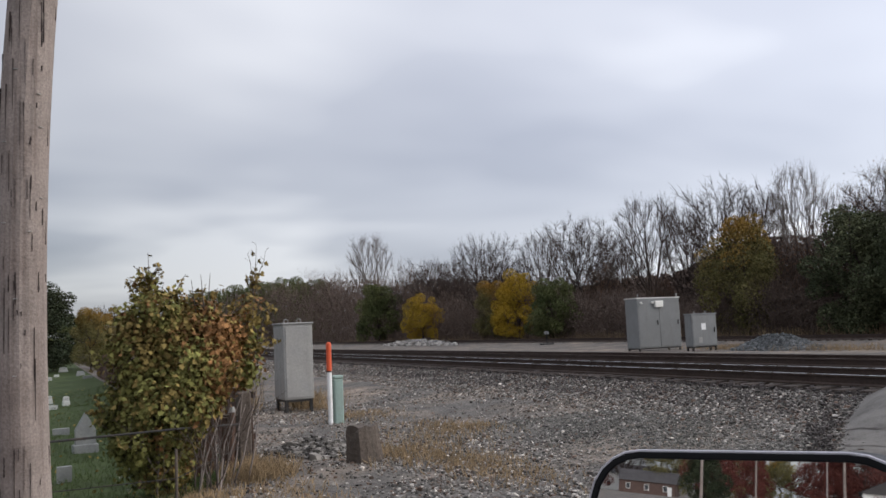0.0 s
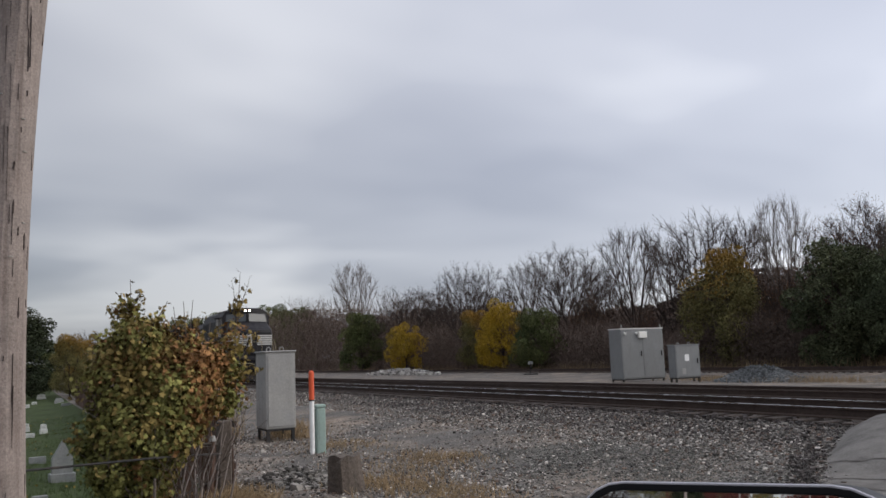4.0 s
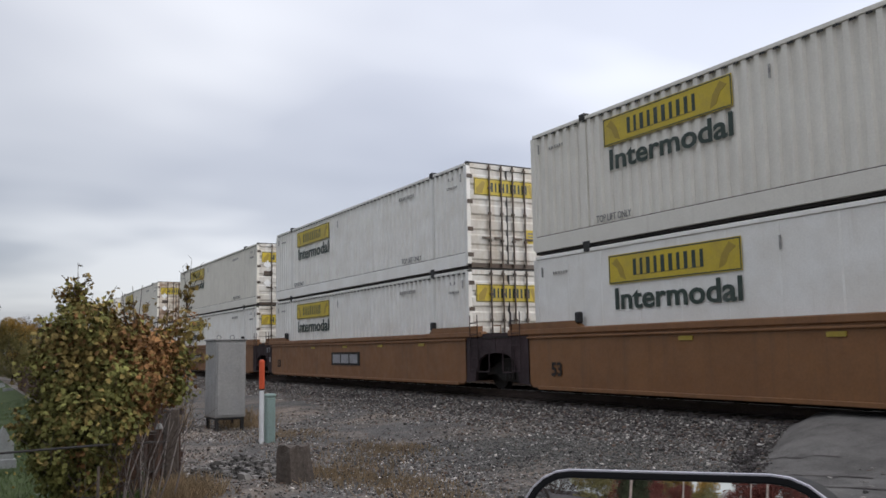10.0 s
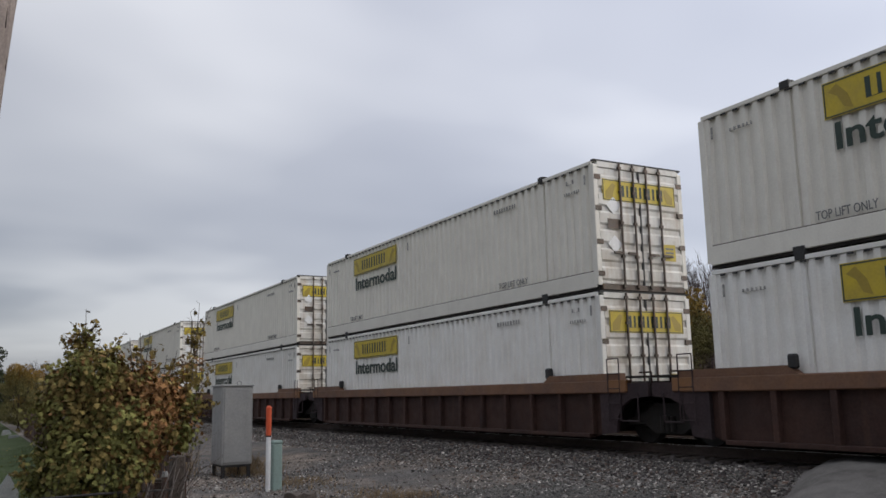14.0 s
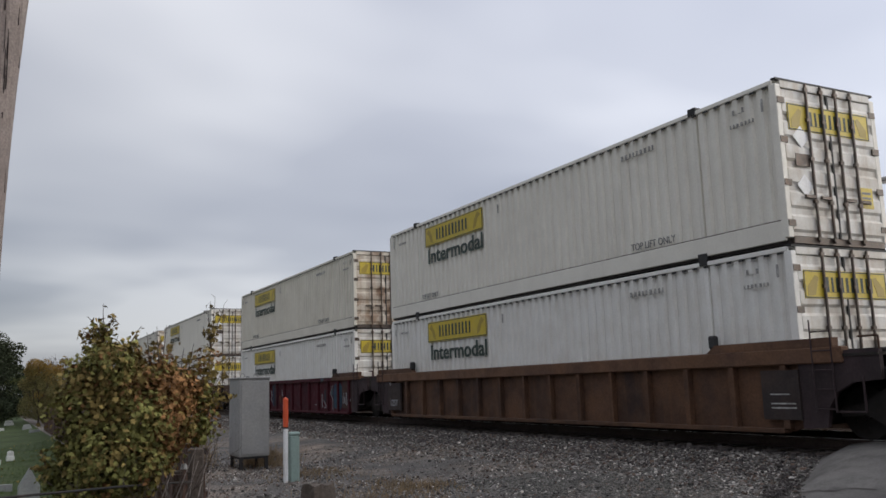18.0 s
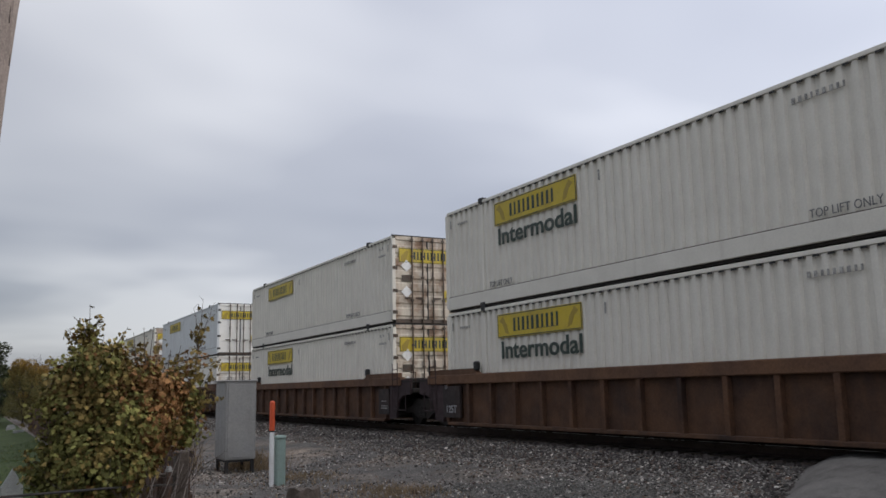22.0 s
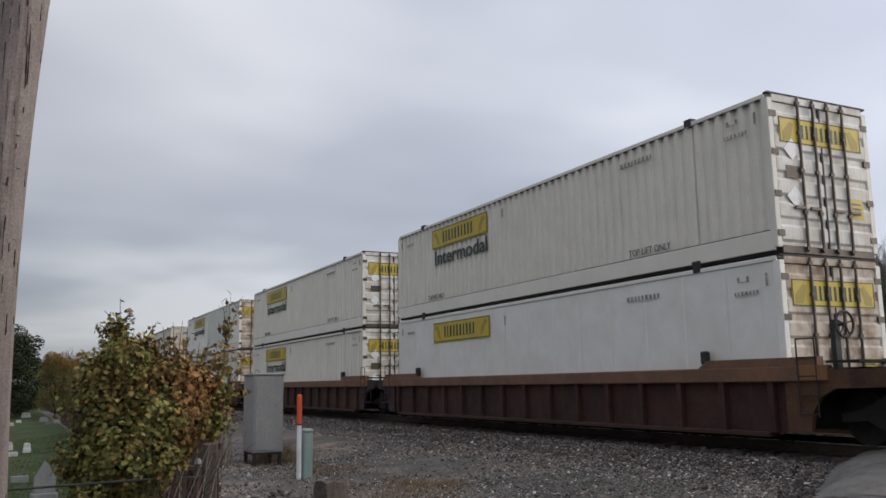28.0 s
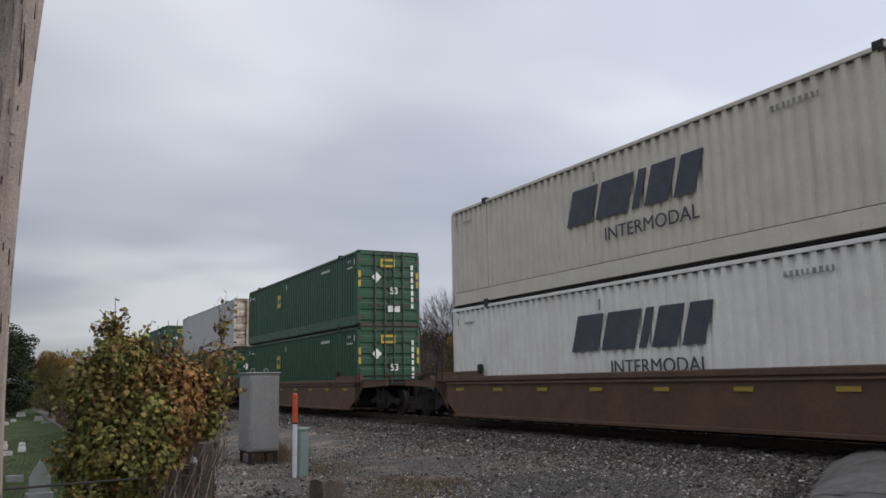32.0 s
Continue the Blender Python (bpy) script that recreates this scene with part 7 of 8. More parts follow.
def tree(name, kind, label, seed, height, category="tree"):
    """Builds one tree at the origin: leafless of several habits, russet remains, or a leafy crown in one of several colours."""
    t = base(name, label, category)
    rs = np.random.default_rng(seed)
    bare = kind in ("bare", "pale", "broad", "fan", "russet")
    nodes, up, thick_, kids = skeleton(rs, kind, 330 if kind in ("pale", "fan") else 700 if bare else 90)
    segs, tips = [], []
    for i in range(1, len(nodes)):
        p, q = nodes[up[i]], nodes[i]
        mid = (p + q) / 2 + rs.normal(0, 0.022, 3) * np.linalg.norm(q - p)
        ra = min(thick_[up[i]], thick_[i] * 1.25)
        segs += [(tuple(p), tuple(mid), ra, thick_[i]), (tuple(mid), tuple(q), thick_[i], thick_[i] * 0.94)]
        if bare and kids[i] < 2:
            way = (q - p) / max(np.linalg.norm(q - p), 1e-6)
            for _ in range(8 if kids[i] == 0 else 3 if kind in ("pale", "fan") else 4):
                d = way * 0.8 + rs.normal(0, 0.55, 3) + np.array([0, 0, 0.45 if kind in ("pale", "fan") else 0.22])
                d /= np.linalg.norm(d)
                start = p + (q - p) * rs.uniform(0.35, 1.0)
                e = start + d * rs.uniform(0.3, 0.8)
                f = e + (d + rs.normal(0, 0.35, 3)) * rs.uniform(0.2, 0.5)
                segs += [(tuple(start), tuple(e), 0.012, 0.008), (tuple(e), tuple(f), 0.008, 0.005)]
                tips.append(tuple(e))
    limbs("trunk", segs, M_TWIGPALE if kind == "pale" else M_TWIG, t, 4, "bare branching trunk" if bare else "")
    if kind == "russet":
        pts = np.array(tips)[rs.choice(len(tips), 7000)] + rs.normal(0, 0.35, (7000, 3))
        leaf_cloud("crown", pts, 0.11, M_LEAFRUST, t, seed, "sparse russet leaves")
    elif not bare:
        mat, wd = {"olive": (M_LEAFOLIVE, 0.34), "yellow": (M_LEAFYELLOW, 0.40), "green": (M_LEAFGREEN, 0.40), "evergreen": (M_LEAFEVER, 0.36), "red": (M_LEAFRED, 0.42), "yew": (M_LEAFYEW, 0.36)}[kind]
        lumps = []
        for _ in range(58):
            a, u = rs.uniform(0, 6.28), rs.uniform(0, 1)
            z = height * (0.12 + 0.80 * u)
            prof = math.sin(math.pi * (0.22 + 0.70 * u)) ** 0.7
            rad = height * wd * prof * rs.uniform(0.45, 0.9)
            lumps.append((rad * math.cos(a), rad * math.sin(a), z, height * rs.uniform(0.06, 0.12)))
        lumps.append((0, 0, height * 0.55, height * 0.25))
        pts = thick(rs, lumps, 30000)
        leaf = height * (0.0165 if kind in ("evergreen", "green", "yew") else 0.0140)
        warm = (pts[:, 2] / height + 0.10 * np.sin(pts[:, 0] * 1.1 + seed) + 0.07 * rs.normal(size=len(pts))) > (0.76 if kind == "olive" else 9)
        leaf_cloud("crown", pts[~warm], leaf, mat, t, seed, "dense crown of small leaves", narrow=0.8)
        if warm.any():
            leaf_cloud("crown_top", pts[warm], leaf, M_LEAFORANGE, t, seed + 1, "orange-brown leaves at the top of the crown", narrow=0.8)
    return t


PROTO = {}


def plant(kind, label, seed, x, y, height, turn=0.0, group="trees along the tracks", wide=1.0):
    """Places a tree; each kind and seed is built once and then copied."""
    key = (kind, seed)
    z = lay(x, y) - 0.05
    m = pose(x, y, z, 0, 0, turn) @ Matrix.Diagonal((wide * height / 12, wide * height / 12, height / 12, 1))
    if key not in PROTO:
        PROTO[key] = tree("tree" if kind not in ("bush",) else "bush", kind, label, seed, 12.0)
        ob = PROTO[key]
        ob.matrix_basis = m
    else:
        src = PROTO[key]
        keep = src.scale.copy()
        src.scale = (1, 1, 1)
        ob = copy_thing(src, m)
        src.scale = keep
    tagged(ob, label, "tree", group)
    return ob


def row_of_trees():
    """bearing (degrees left of the y axis), distance from the line of the tracks, height, kind, seed, width"""
    rows = (
        (69.8, 47, 16.6, "pale", 1, 0.80), (66.3, 45, 11.0, "broad", 2, 0.85), (62.2, 45, 12.2, "broad", 6, 0.80), (64.3, 49, 10.6, "bare", 4, 0.9), (60.3, 52, 10.2, "bare", 3, 0.9), (58.2, 50, 11.4, "fan", 8, 0.8),
        (55.6, 47, 12.1, "bare", 3, 0.95), (53.2, 54, 10.8, "bare", 4, 0.9), (51.2, 47, 11.8, "fan", 8, 0.85), (49.0, 53, 11.2, "fan", 9, 0.8), (46.4, 49, 12.5, "broad", 2, 0.85),
        (43.8, 54, 11.6, "fan", 9, 0.7), (41.9, 50, 12.2, "pale", 1, 0.62), (39.9, 46, 9.4, "russet", 7, 0.6), (37.2, 48, 10.5, "russet", 7, 0.95), (35.4, 47, 9.8, "broad", 6, 0.9), (33.0, 46, 9.7, "russet", 7, 0.9), (30.6, 48, 9.9, "bare", 3, 0.95),
        (26.5, 48, 10.1, "broad", 2, 0.9), (21.0, 50, 10.5, "bare", 4, 1.0), (14.0, 50, 10.1, "broad", 6, 0.9), (5.0, 52, 10.9, "bare", 3, 1.0),
    )
    leafy = (
        (45.6, 43, 8.5, "olive", 11, 1.0), (38.7, 42, 7.7, "evergreen", 12, 1.12), (35.9, 42, 6.8, "evergreen", 12, 1.0), (60.0, 42.0, 7.2, "yellow", 13, 1.05), (57.6, 41.6, 5.9, "green", 18, 1.15), (66.4, 41.0, 6.0, "yellow", 13, 1.15),
        (69.3, 41.0, 8.3, "green", 15, 1.15), (61.6, 42.4, 6.4, "olive", 14, 1.2), (42.2, 44, 7.0, "russet", 7, 0.6), (34.2, 45, 7.6, "russet", 7, 1.0), (50.6, 44, 5.0, "russet", 7, 0.7),
        (72.2, 50, 11.5, "bare", 4, 1.2), (73.4, 52, 13.5, "green", 15, 1.0), (75.2, 52, 15.8, "green", 18, 1.1), (76.8, 50, 16.0, "green", 15, 1.2), (78.6, 49, 17.0, "green", 18, 1.2),
        (80.6, 48, 18.0, "green", 15, 1.3), (54.2, 47, 7.0, "russet", 7, 0.8), (31.0, 44, 6.4, "olive", 11, 1.0),
    )
    names = {"pale": "tall bare tree with pale upright branches", "broad": "dark bare tree with spreading branches", "bare": "dark bare autumn tree without leaves", "fan": "bare tree with slender upswept branches", "russet": "tree with sparse russet leaves",
             "olive": "rounded tree with olive-green leaves", "evergreen": "dense dark green tree behind the tracks", "yellow": "bright yellow autumn tree behind the tracks", "green": "dark green leafy tree behind the tracks"}
    rng = random.Random(5)
    for az, y, h, kind, seed, wide in rows + leafy:
        plant(kind, names[kind], seed, -y * math.tan(radians(az)), y, h, rng.uniform(0, 360), wide=wide)


row_of_trees()


def thicket():
    """Brown leafless undergrowth in front of the trees."""
    rng = np.random.default_rng(21)
    n = 42000
    az = np.radians(18 + 63 * rng.uniform(0, 1, n) ** 0.8)
    y = rng.uniform(41.5, 50, n)
    x = -y * np.tan(az)
    gz = ground_z(x, y)

    def crest(x, y):
        d = np.hypot(x, y)
        return np.clip((0.052 + 0.014 * np.clip((-x / y - 1.9) / 0.5, 0, 1)) * d * (1 + 0.22 * np.sin(x * 0.17 + 1.0) + 0.16 * np.sin(x * 0.41)), 2.0, 12)
    ln = rng.uniform(0.7, 2.0, n) * (0.7 + 0.004 * np.abs(x))
    z0 = gz + rng.uniform(0, 1, n) ** 1.25 * np.maximum(crest(x, y) * 1.1 - 0.6 * ln, 0.3)
    d = rng.normal(0, 0.6, size=(n, 3)); d[:, 2] = np.abs(d[:, 2]) + 0.5
    d /= np.linalg.norm(d, axis=1)[:, None]
    p = np.stack([x, y, z0], 1)
    q = p + d * ln[:, None]
    r = 0.013 * (1 + 0.006 * np.abs(x))
    ob = limbs("thicket", list(zip(p.tolist(), q.tolist(), r.tolist(), (r * 0.4).tolist())), M_THICKET, None, 3)
    tagged(ob, "tangle of leafless brown undergrowth below the trees", "thicket", kind="stuff")
    m = 80000
    az = np.radians(18 + 63 * rng.uniform(0, 1, m) ** 0.8)
    y = rng.uniform(41.5, 50, m)
    x = -y * np.tan(az)
    pts = np.stack([x, y, ground_z(x, y) + rng.uniform(0, 1, m) ** 1.3 * crest(x, y) * 0.85], 1)
    ob = leaf_cloud("dead_leaves", pts, 0.2, M_THICKET, None, 22)
    tagged(ob, "dull brown leaves of the undergrowth", "undergrowth", kind="stuff")
    # a deeper belt of wood that closes the view
    m = 130000
    az = np.radians(5 + 76.5 * rng.uniform(0, 1, m) ** 0.6)
    y = rng.uniform(52, 66, m)
    x = -y * np.tan(az)
    hmax = np.clip((0.058 + 0.026 * ramp(50.0, 45.0, np.degrees(az))) * np.hypot(x, y), 2.5, 15) * (1 + 0.15 * np.sin(x * 0.11 + 2.0))
    pts = np.stack([x, y, ground_z(x, y) + rng.uniform(0, 1, m) ** 1.2 * hmax * 1.06], 1)
    ob = leaf_cloud("far_undergrowth", pts, 0.5, M_THICKET, None, 23, narrow=0.6)
    tagged(ob, "dull brown undergrowth deep in the wood", "undergrowth", kind="stuff")
    # weeds and straw at the foot of the thicket
    k = 2200
    az = np.radians(rng.uniform(25, 72, k))
    y = rng.uniform(39.8, 42.5, k)
    x = -y * np.tan(az)
    p = np.stack([x, y, ground_z(x, y)], 1)
    q = p + np.stack([rng.normal(0, 0.15, k), rng.normal(0, 0.15, k), rng.uniform(0.3, 0.9, k)], 1)
    ob = limbs("tall_straw", list(zip(p.tolist(), q.tolist(), [0.012] * k, [0.004] * k)), M_STRAW, None, 3)
    tagged(ob, "tall dry straw-coloured grass along the far track", "dry grass", kind="stuff")


thicket()


# ---------------------------------------------------------------- cemetery
def cemetery_fence():
    f = base("cemetery_fence", "low rusty pipe fence with weathered posts at the cemetery edge", "fence")
    posts = [(-11.85, 2.45, 1.02, 0.075), (-10.05, 1.32, 0.62, 0.016), (-9.75, -0.6, 0.84, 0.026), (-9.6, -2.2, 0.84, 0.026), (-9.5, -4.0, 0.84, 0.026)]
    for i, (x, y, h, r) in enumerate(posts):
        z = lay(x, y)
        if i == 0:
            part("post", boxes((x - 0.09, x + 0.09, y - 0.09, y + 0.09, z - 0.1, z + h), bevel=0.02), M_OLDWOOD, f, "grey weathered timber corner post")
        else:
            part("post", tube(bmesh.new(), (x, y, z - 0.1), (x, y, z + h), r, sides=8), M_OLDWOOD, f, "thin grey post")
    for (x0, y0, h0, _), (x1, y1, h1, _) in zip(posts, posts[1:]):
        part("rail", tube(bmesh.new(), (x0, y0, 0.60 if x0 < -11 else 0.785), (x1, y1, 0.785), 0.013, sides=8), M_DARKMETAL, f, "rusty pipe rail")
        part("wire", tube(bmesh.new(), (x0, y0, lay(x0, y0) + 0.30), (x1, y1, lay(x1, y1) + 0.30), 0.006, sides=5), M_DARKMETAL, f)
    rng = random.Random(77)
    for k in range(9):
        y = 1.15 + 0.15 * k
        b = boxes((-0.012, 0.012, -0.07, 0.07, 0.0, rng.uniform(0.55, 0.85)), bevel=0.004)
        b.transform(pose(-11.98, y, lay(-11.98, y) - 0.04, rng.gauss(0, 6), rng.gauss(0, 5), rng.gauss(0, 6)))
        part("board", b, M_RUSTWOOD, f, "leaning dark brown board")
    # slumped corner brace and second post
    part("brace", tube(bmesh.new(), (-11.78, 2.35, lay(-11.8, 2.4) + 0.72), (-11.9, 1.15, lay(-11.9, 1.1) + 0.98), 0.022, sides=8), M_OLDWOOD, f, "grey diagonal brace")
    part("post", tube(bmesh.new(), (-11.62, 2.22, lay(-11.6, 2.2) - 0.1), (-11.66, 2.26, lay(-11.6, 2.2) + 0.80), 0.035, sides=8), M_RUSTWOOD, f)
    part("post_cap", tube(bmesh.new(), (-11.66, 2.26, lay(-11.6, 2.2) + 0.80), (-11.66, 2.26, lay(-11.6, 2.2) + 0.87), 0.05, 0.03, sides=10), M_GREYMETAL, f, "pale metal post cap")


cemetery_fence()


def board_fence():
    """Dark boards along the railway side of the cemetery, leaning and uneven."""
    f = base("board_fence", "dark brown weathered board fence between cemetery and railway", "fence")
    rng = random.Random(31)
    me = bpy.data.meshes.new("board")
    bm = boxes((-0.075, 0.075, -0.012, 0.012, 0.0, 1.0), bevel=0.004)
    bm.to_mesh(me)
    bm.free()
    me.materials.append(M_RUSTWOOD)
    x = -12.15
    while x > -52:
        h = rng.uniform(1.05, 1.3) if x < -14 else rng.uniform(0.85, 1.1)
        ob = new("board", me)
        ob.parent = f
        ob.matrix_basis = pose(x, 2.62 + rng.gauss(0, 0.02), lay(x, 2.62) - 0.04, rng.gauss(0, 2.5), rng.gauss(0, 2.0), rng.gauss(0, 4)) @ Matrix.Diagonal((1, 1, h, 1))
        x -= rng.uniform(0.155, 0.19)
    for z in (0.35, 0.92):
        part("rail", boxes((-52, -12.1, 2.64, 2.68, z, z + 0.08)), M_RUSTWOOD, f)
    x = -13.5
    while x > -52:
        part("post", boxes((x - 0.05, x + 0.05, 2.68, 2.78, lay(x, 2.7) - 0.1, 1.25), bevel=0.01), M_RUSTWOOD, f)
        x -= 2.5


board_fence()


def gravestone(x, y, w, h, d, style, mat, turn, label):
    g = base("gravestone", label, "gravestone", "gravestones in the cemetery", m=pose(x, y, lay(x, y), 0, 0, turn))
    b = 0.0
    if style != "flat":
        part("plinth", boxes((-d * 0.9, d * 0.9, -w * 0.62, w * 0.62, -0.05, 0.16), bevel=0.012), mat, g)
        b = 0.16
    bm = bmesh.new()
    if style == "round":
        line = [(-w / 2, b), (-w / 2, b + h * 0.75)] + [(w / 2 * math.cos(a), b + h * 0.75 + h * 0.25 * math.sin(a)) for a in np.linspace(math.pi, 0, 9)[1:-1]] + [(w / 2, b + h * 0.75), (w / 2, b)]
    elif style == "peak":
        line = [(-w / 2, b), (-w / 2, b + h * 0.45), (0, b + h), (w / 2, b + h * 0.45), (w / 2, b)]
    else:
        line = [(-w / 2, b), (-w / 2, b + h), (w / 2, b + h), (w / 2, b)]
    prism(bm, line, "x", -d / 2, d / 2)
    slab = part("slab", bm, mat, g)
    for k in range(3):
        part("carved_line", boxes((d / 2 - 0.004, d / 2 + 0.003, -w * 0.28, w * 0.28, b + h * (0.3 + 0.13 * k), b + h * (0.34 + 0.13 * k))), M_GREYDARK, slab)
    return g


for x, y, w, h, d, st, mt, tn, lb in (
    (-13.06, 0.23, 0.19, 0.24, 0.10, "flat", M_TOMB, 4, "small grey granite gravestone on the lawn"),
    (-16.8, 0.64, 0.34, 0.56, 0.14, "peak", M_TOMB, 6, "grey peaked gravestone on the lawn"),
    (-20.6, 0.30, 0.34, 0.16, 0.16, "flat", M_TOMB, 0, "wide low grey granite gravestone"),
    (-30.0, 0.59, 0.18, 0.16, 0.08, "round", M_TOMBWHITE, 8, "white rounded marble gravestone on grass"),
    (-31.5, 0.10, 0.17, 0.12, 0.08, "round", M_TOMBWHITE, -4, "small white marble gravestone on grass"),
    (-28.1, 0.20, 0.24, 0.14, 0.10, "flat", M_TOMBWHITE, 3, "low white marble marker on the lawn"),
    (-52.8, 0.17, 0.3, 0.20, 0.1, "flat", M_TOMBWHITE, 0, "low white gravestone on the lawn"),
    (-57.8, 0.60, 0.3, 0.18, 0.12, "flat", M_TOMBWHITE, 0, "low white gravestone on the lawn"),
    (-50.0, 2.05, 0.5, 0.16, 0.2, "flat", M_TOMB, 0, "low grey gravestone on the lawn"),
    (-56.0, 1.90, 0.4, 0.14, 0.15, "round", M_TOMB, 0, "grey rounded gravestone on the lawn"),
    (-68.0, 1.15, 0.5, 0.2, 0.15, "block", M_TOMBWHITE, 0, "white block gravestone on the lawn"),
):
    gravestone(x, y, w, h, d, st, mt, tn, lb)

for kind, label, seed, x, y, h, wide in (
    ("yew", "dense dark evergreen at the edge of the cemetery", 18, -70, -1.0, 6.9, 1.5), ("yew", "dense dark evergreen at the edge of the cemetery", 18, -67, -5.0, 8.0, 1.2), ("olive", "olive-brown tree behind the cemetery", 14, -62, 2.7, 4.3, 0.95),
    ("green", "low dark shrub at the end of the lawn", 15, -74, 0.6, 2.6, 1.6), ("green", "low dark shrub at the end of the lawn", 15, -73, -2.4, 3.0, 1.6), ("olive", "low brown shrub at the end of the lawn", 14, -66, 3.2, 2.2, 1.5), ("olive", "olive-brown tree behind the cemetery", 11, -72, 4.3, 4.2, 1.0), ("russet", "sparse russet tree beyond the cemetery", 7, -56, 4.6, 3.3, 1.0), ("olive", "olive-brown tree behind the cemetery", 11, -95, -8, 8.5, 1.3), ("bare", "dark bare tree behind the cemetery", 4, -100, 6.0, 6.0, 1.2), ("green", "dark green tree behind the cemetery", 15, -96, 1.0, 5.5, 1.6), ("green", "dark green tree behind the cemetery", 15, -88, -16, 10, 1.2)):
    plant(kind, label, seed, x, y, h, h * 37, "trees round the cemetery", wide)


# ---------------------------------------------------------------- loose stones, grass and heaps
def lawn_blades():
    rng = np.random.default_rng(41)
    n = 16000
    y = 2.3 - 4.2 * rng.uniform(0, 1, n)
    x = np.interp(y, [-30, 0.1, 1.28, 2.4], [-8.6, -8.9, -10.4, -11.7]) - 28 * rng.uniform(0, 1, n) ** 2.4
    p = np.stack([x, y, ground_z(x, y) + 0.015], 1)
    q = p + np.stack([rng.normal(0, 0.02, n), rng.normal(0, 0.02, n), rng.uniform(0.03, 0.08, n)], 1)
    ob = limbs("lawn_grass", list(zip(p.tolist(), q.tolist(), [0.006] * n, [0.002] * n)), M_BLADES, None, 3)
    tagged(ob, "short green grass blades of the cemetery lawn", "grass", kind="stuff")
    m = 380
    y = 2.3 - 4.0 * rng.uniform(0, 1, m)
    x = np.interp(y, [-30, 0.1, 1.28, 2.4], [-8.8, -9.1, -10.6, -11.9]) - 30 * rng.uniform(0, 1, m) ** 1.8
    ob = leaf_cloud("fallen_leaves", np.stack([x, y, ground_z(x, y) + 0.05], 1), 0.055, M_BUSHOLIVE, None, 42, narrow=0.8)
    tagged(ob, "fallen russet leaves on the lawn", "fallen leaves", kind="stuff")


lawn_blades()


def straw_patches():
    """Tufts of dry grass round the stump, the cabinet and the fence corner."""
    rng = np.random.default_rng(43)
    spots = ((-11.3, 4.6, 0.9, 0.6, 420, 0.13), (-10.3, 5.0, 1.2, 0.6, 420, 0.11), (-12.9, 5.6, 1.4, 0.8, 330, 0.10), (-9.0, 5.0, 1.0, 0.5, 260, 0.09), (-21.5, 3.6, 1.0, 0.8, 1500, 0.75), (-20.8, 5.9, 0.8, 0.5, 500, 0.4),
             (-11.2, 2.5, 0.5, 0.35, 700, 0.22), (-10.2, 1.6, 0.9, 0.5, 500, 0.10), (-9.4, 2.6, 0.8, 0.4, 250, 0.07), (-13.8, 6.6, 1.2, 0.5, 500, 0.10), (-24.5, 3.4, 2.0, 0.5, 900, 0.7), (-17.2, 6.0, 1.2, 0.7, 350, 0.10), (-29, 28.5, 3.0, 1.5, 900, 0.25), (-24, 27.5, 3.0, 1.5, 800, 0.25))
    P, Q = [], []
    for cx, cy, sx, sy, n, h in spots:
        x, y = rng.normal(cx, sx * 0.6, n), rng.normal(cy, sy * 0.6, n)
        p = np.stack([x, y, ground_z(x, y)], 1)
        P.append(p)
        Q.append(p + np.stack([rng.normal(0, h * 0.35, n), rng.normal(0, h * 0.35, n), h * rng.uniform(0.4, 1.2, n)], 1))
    P, Q = np.concatenate(P), np.concatenate(Q)
    n = len(P)
    ob = limbs("dry_grass", list(zip(P.tolist(), Q.tolist(), [0.007] * n, [0.002] * n)), M_STRAW, None, 3)
    tagged(ob, "tufts of dry straw-coloured grass and weeds", "dry grass", kind="stuff")


straw_patches()
stones("gravel_stones", 64000, fan(7.5, 26, 33, 86), 0.028, M_STONE, "loose grey gravel scattered over the ground", "gravel", 51, patchy=True)
stones("brown_gravel", 16000, fan(7.5, 24, 33, 86), 0.026, M_BROWNSTONE, "brownish gravel among the grey stones", "gravel", 56, patchy=True)
stones("grey_fines", 15000, lambda g, k: (lambda a, b: (a, b))(g.uniform(-13.5, -7.2, k), g.normal(8.4, 0.9, k)), 0.022, M_FINES, "fine grey gravel washed out beside the road", "gravel", 60)
stones("pale_ballast", 7000, bank(9.2, 11.5, -46, -5), 0.028, M_WHITESTONE, "pale stones on the ballast bank", "ballast", 57)
stones("brown_ballast", 9000, bank(9.2, 11.5, -46, -5), 0.031, M_BROWNSTONE, "rust-stained ballast stones on the bank", "ballast", 59)
stones("pale_gravel", 17000, fan(7.5, 24, 33, 84), 0.024, M_WHITESTONE, "pale stones strewn among the gravel", "gravel", 52, patchy=True)
stones("ballast_near", 26000, bank(9.3, 11.55, -46, -8), 0.032, M_STONE, "grey ballast stones on the bank of the near track", "ballast", 53)
stones("ballast_dark", 11000, bank(10.2, 11.55, -40, -8.5), 0.032, M_DARKSTONE, "dark ballast stones on the bank of the near track", "ballast", 54)
stones("ballast_between", 9000, bank(14.2, 16.1, -40, -8), 0.06, M_DARKSTONE, "dark ballast stones between the tracks", "ballast", 55)
stones("ballast_bed", 17000, bank(11.45, 14.4, -60, -8), 0.055, M_DARKSTONE, "dark ballast stones between the ties", "ballast", 58, lift=0.02)


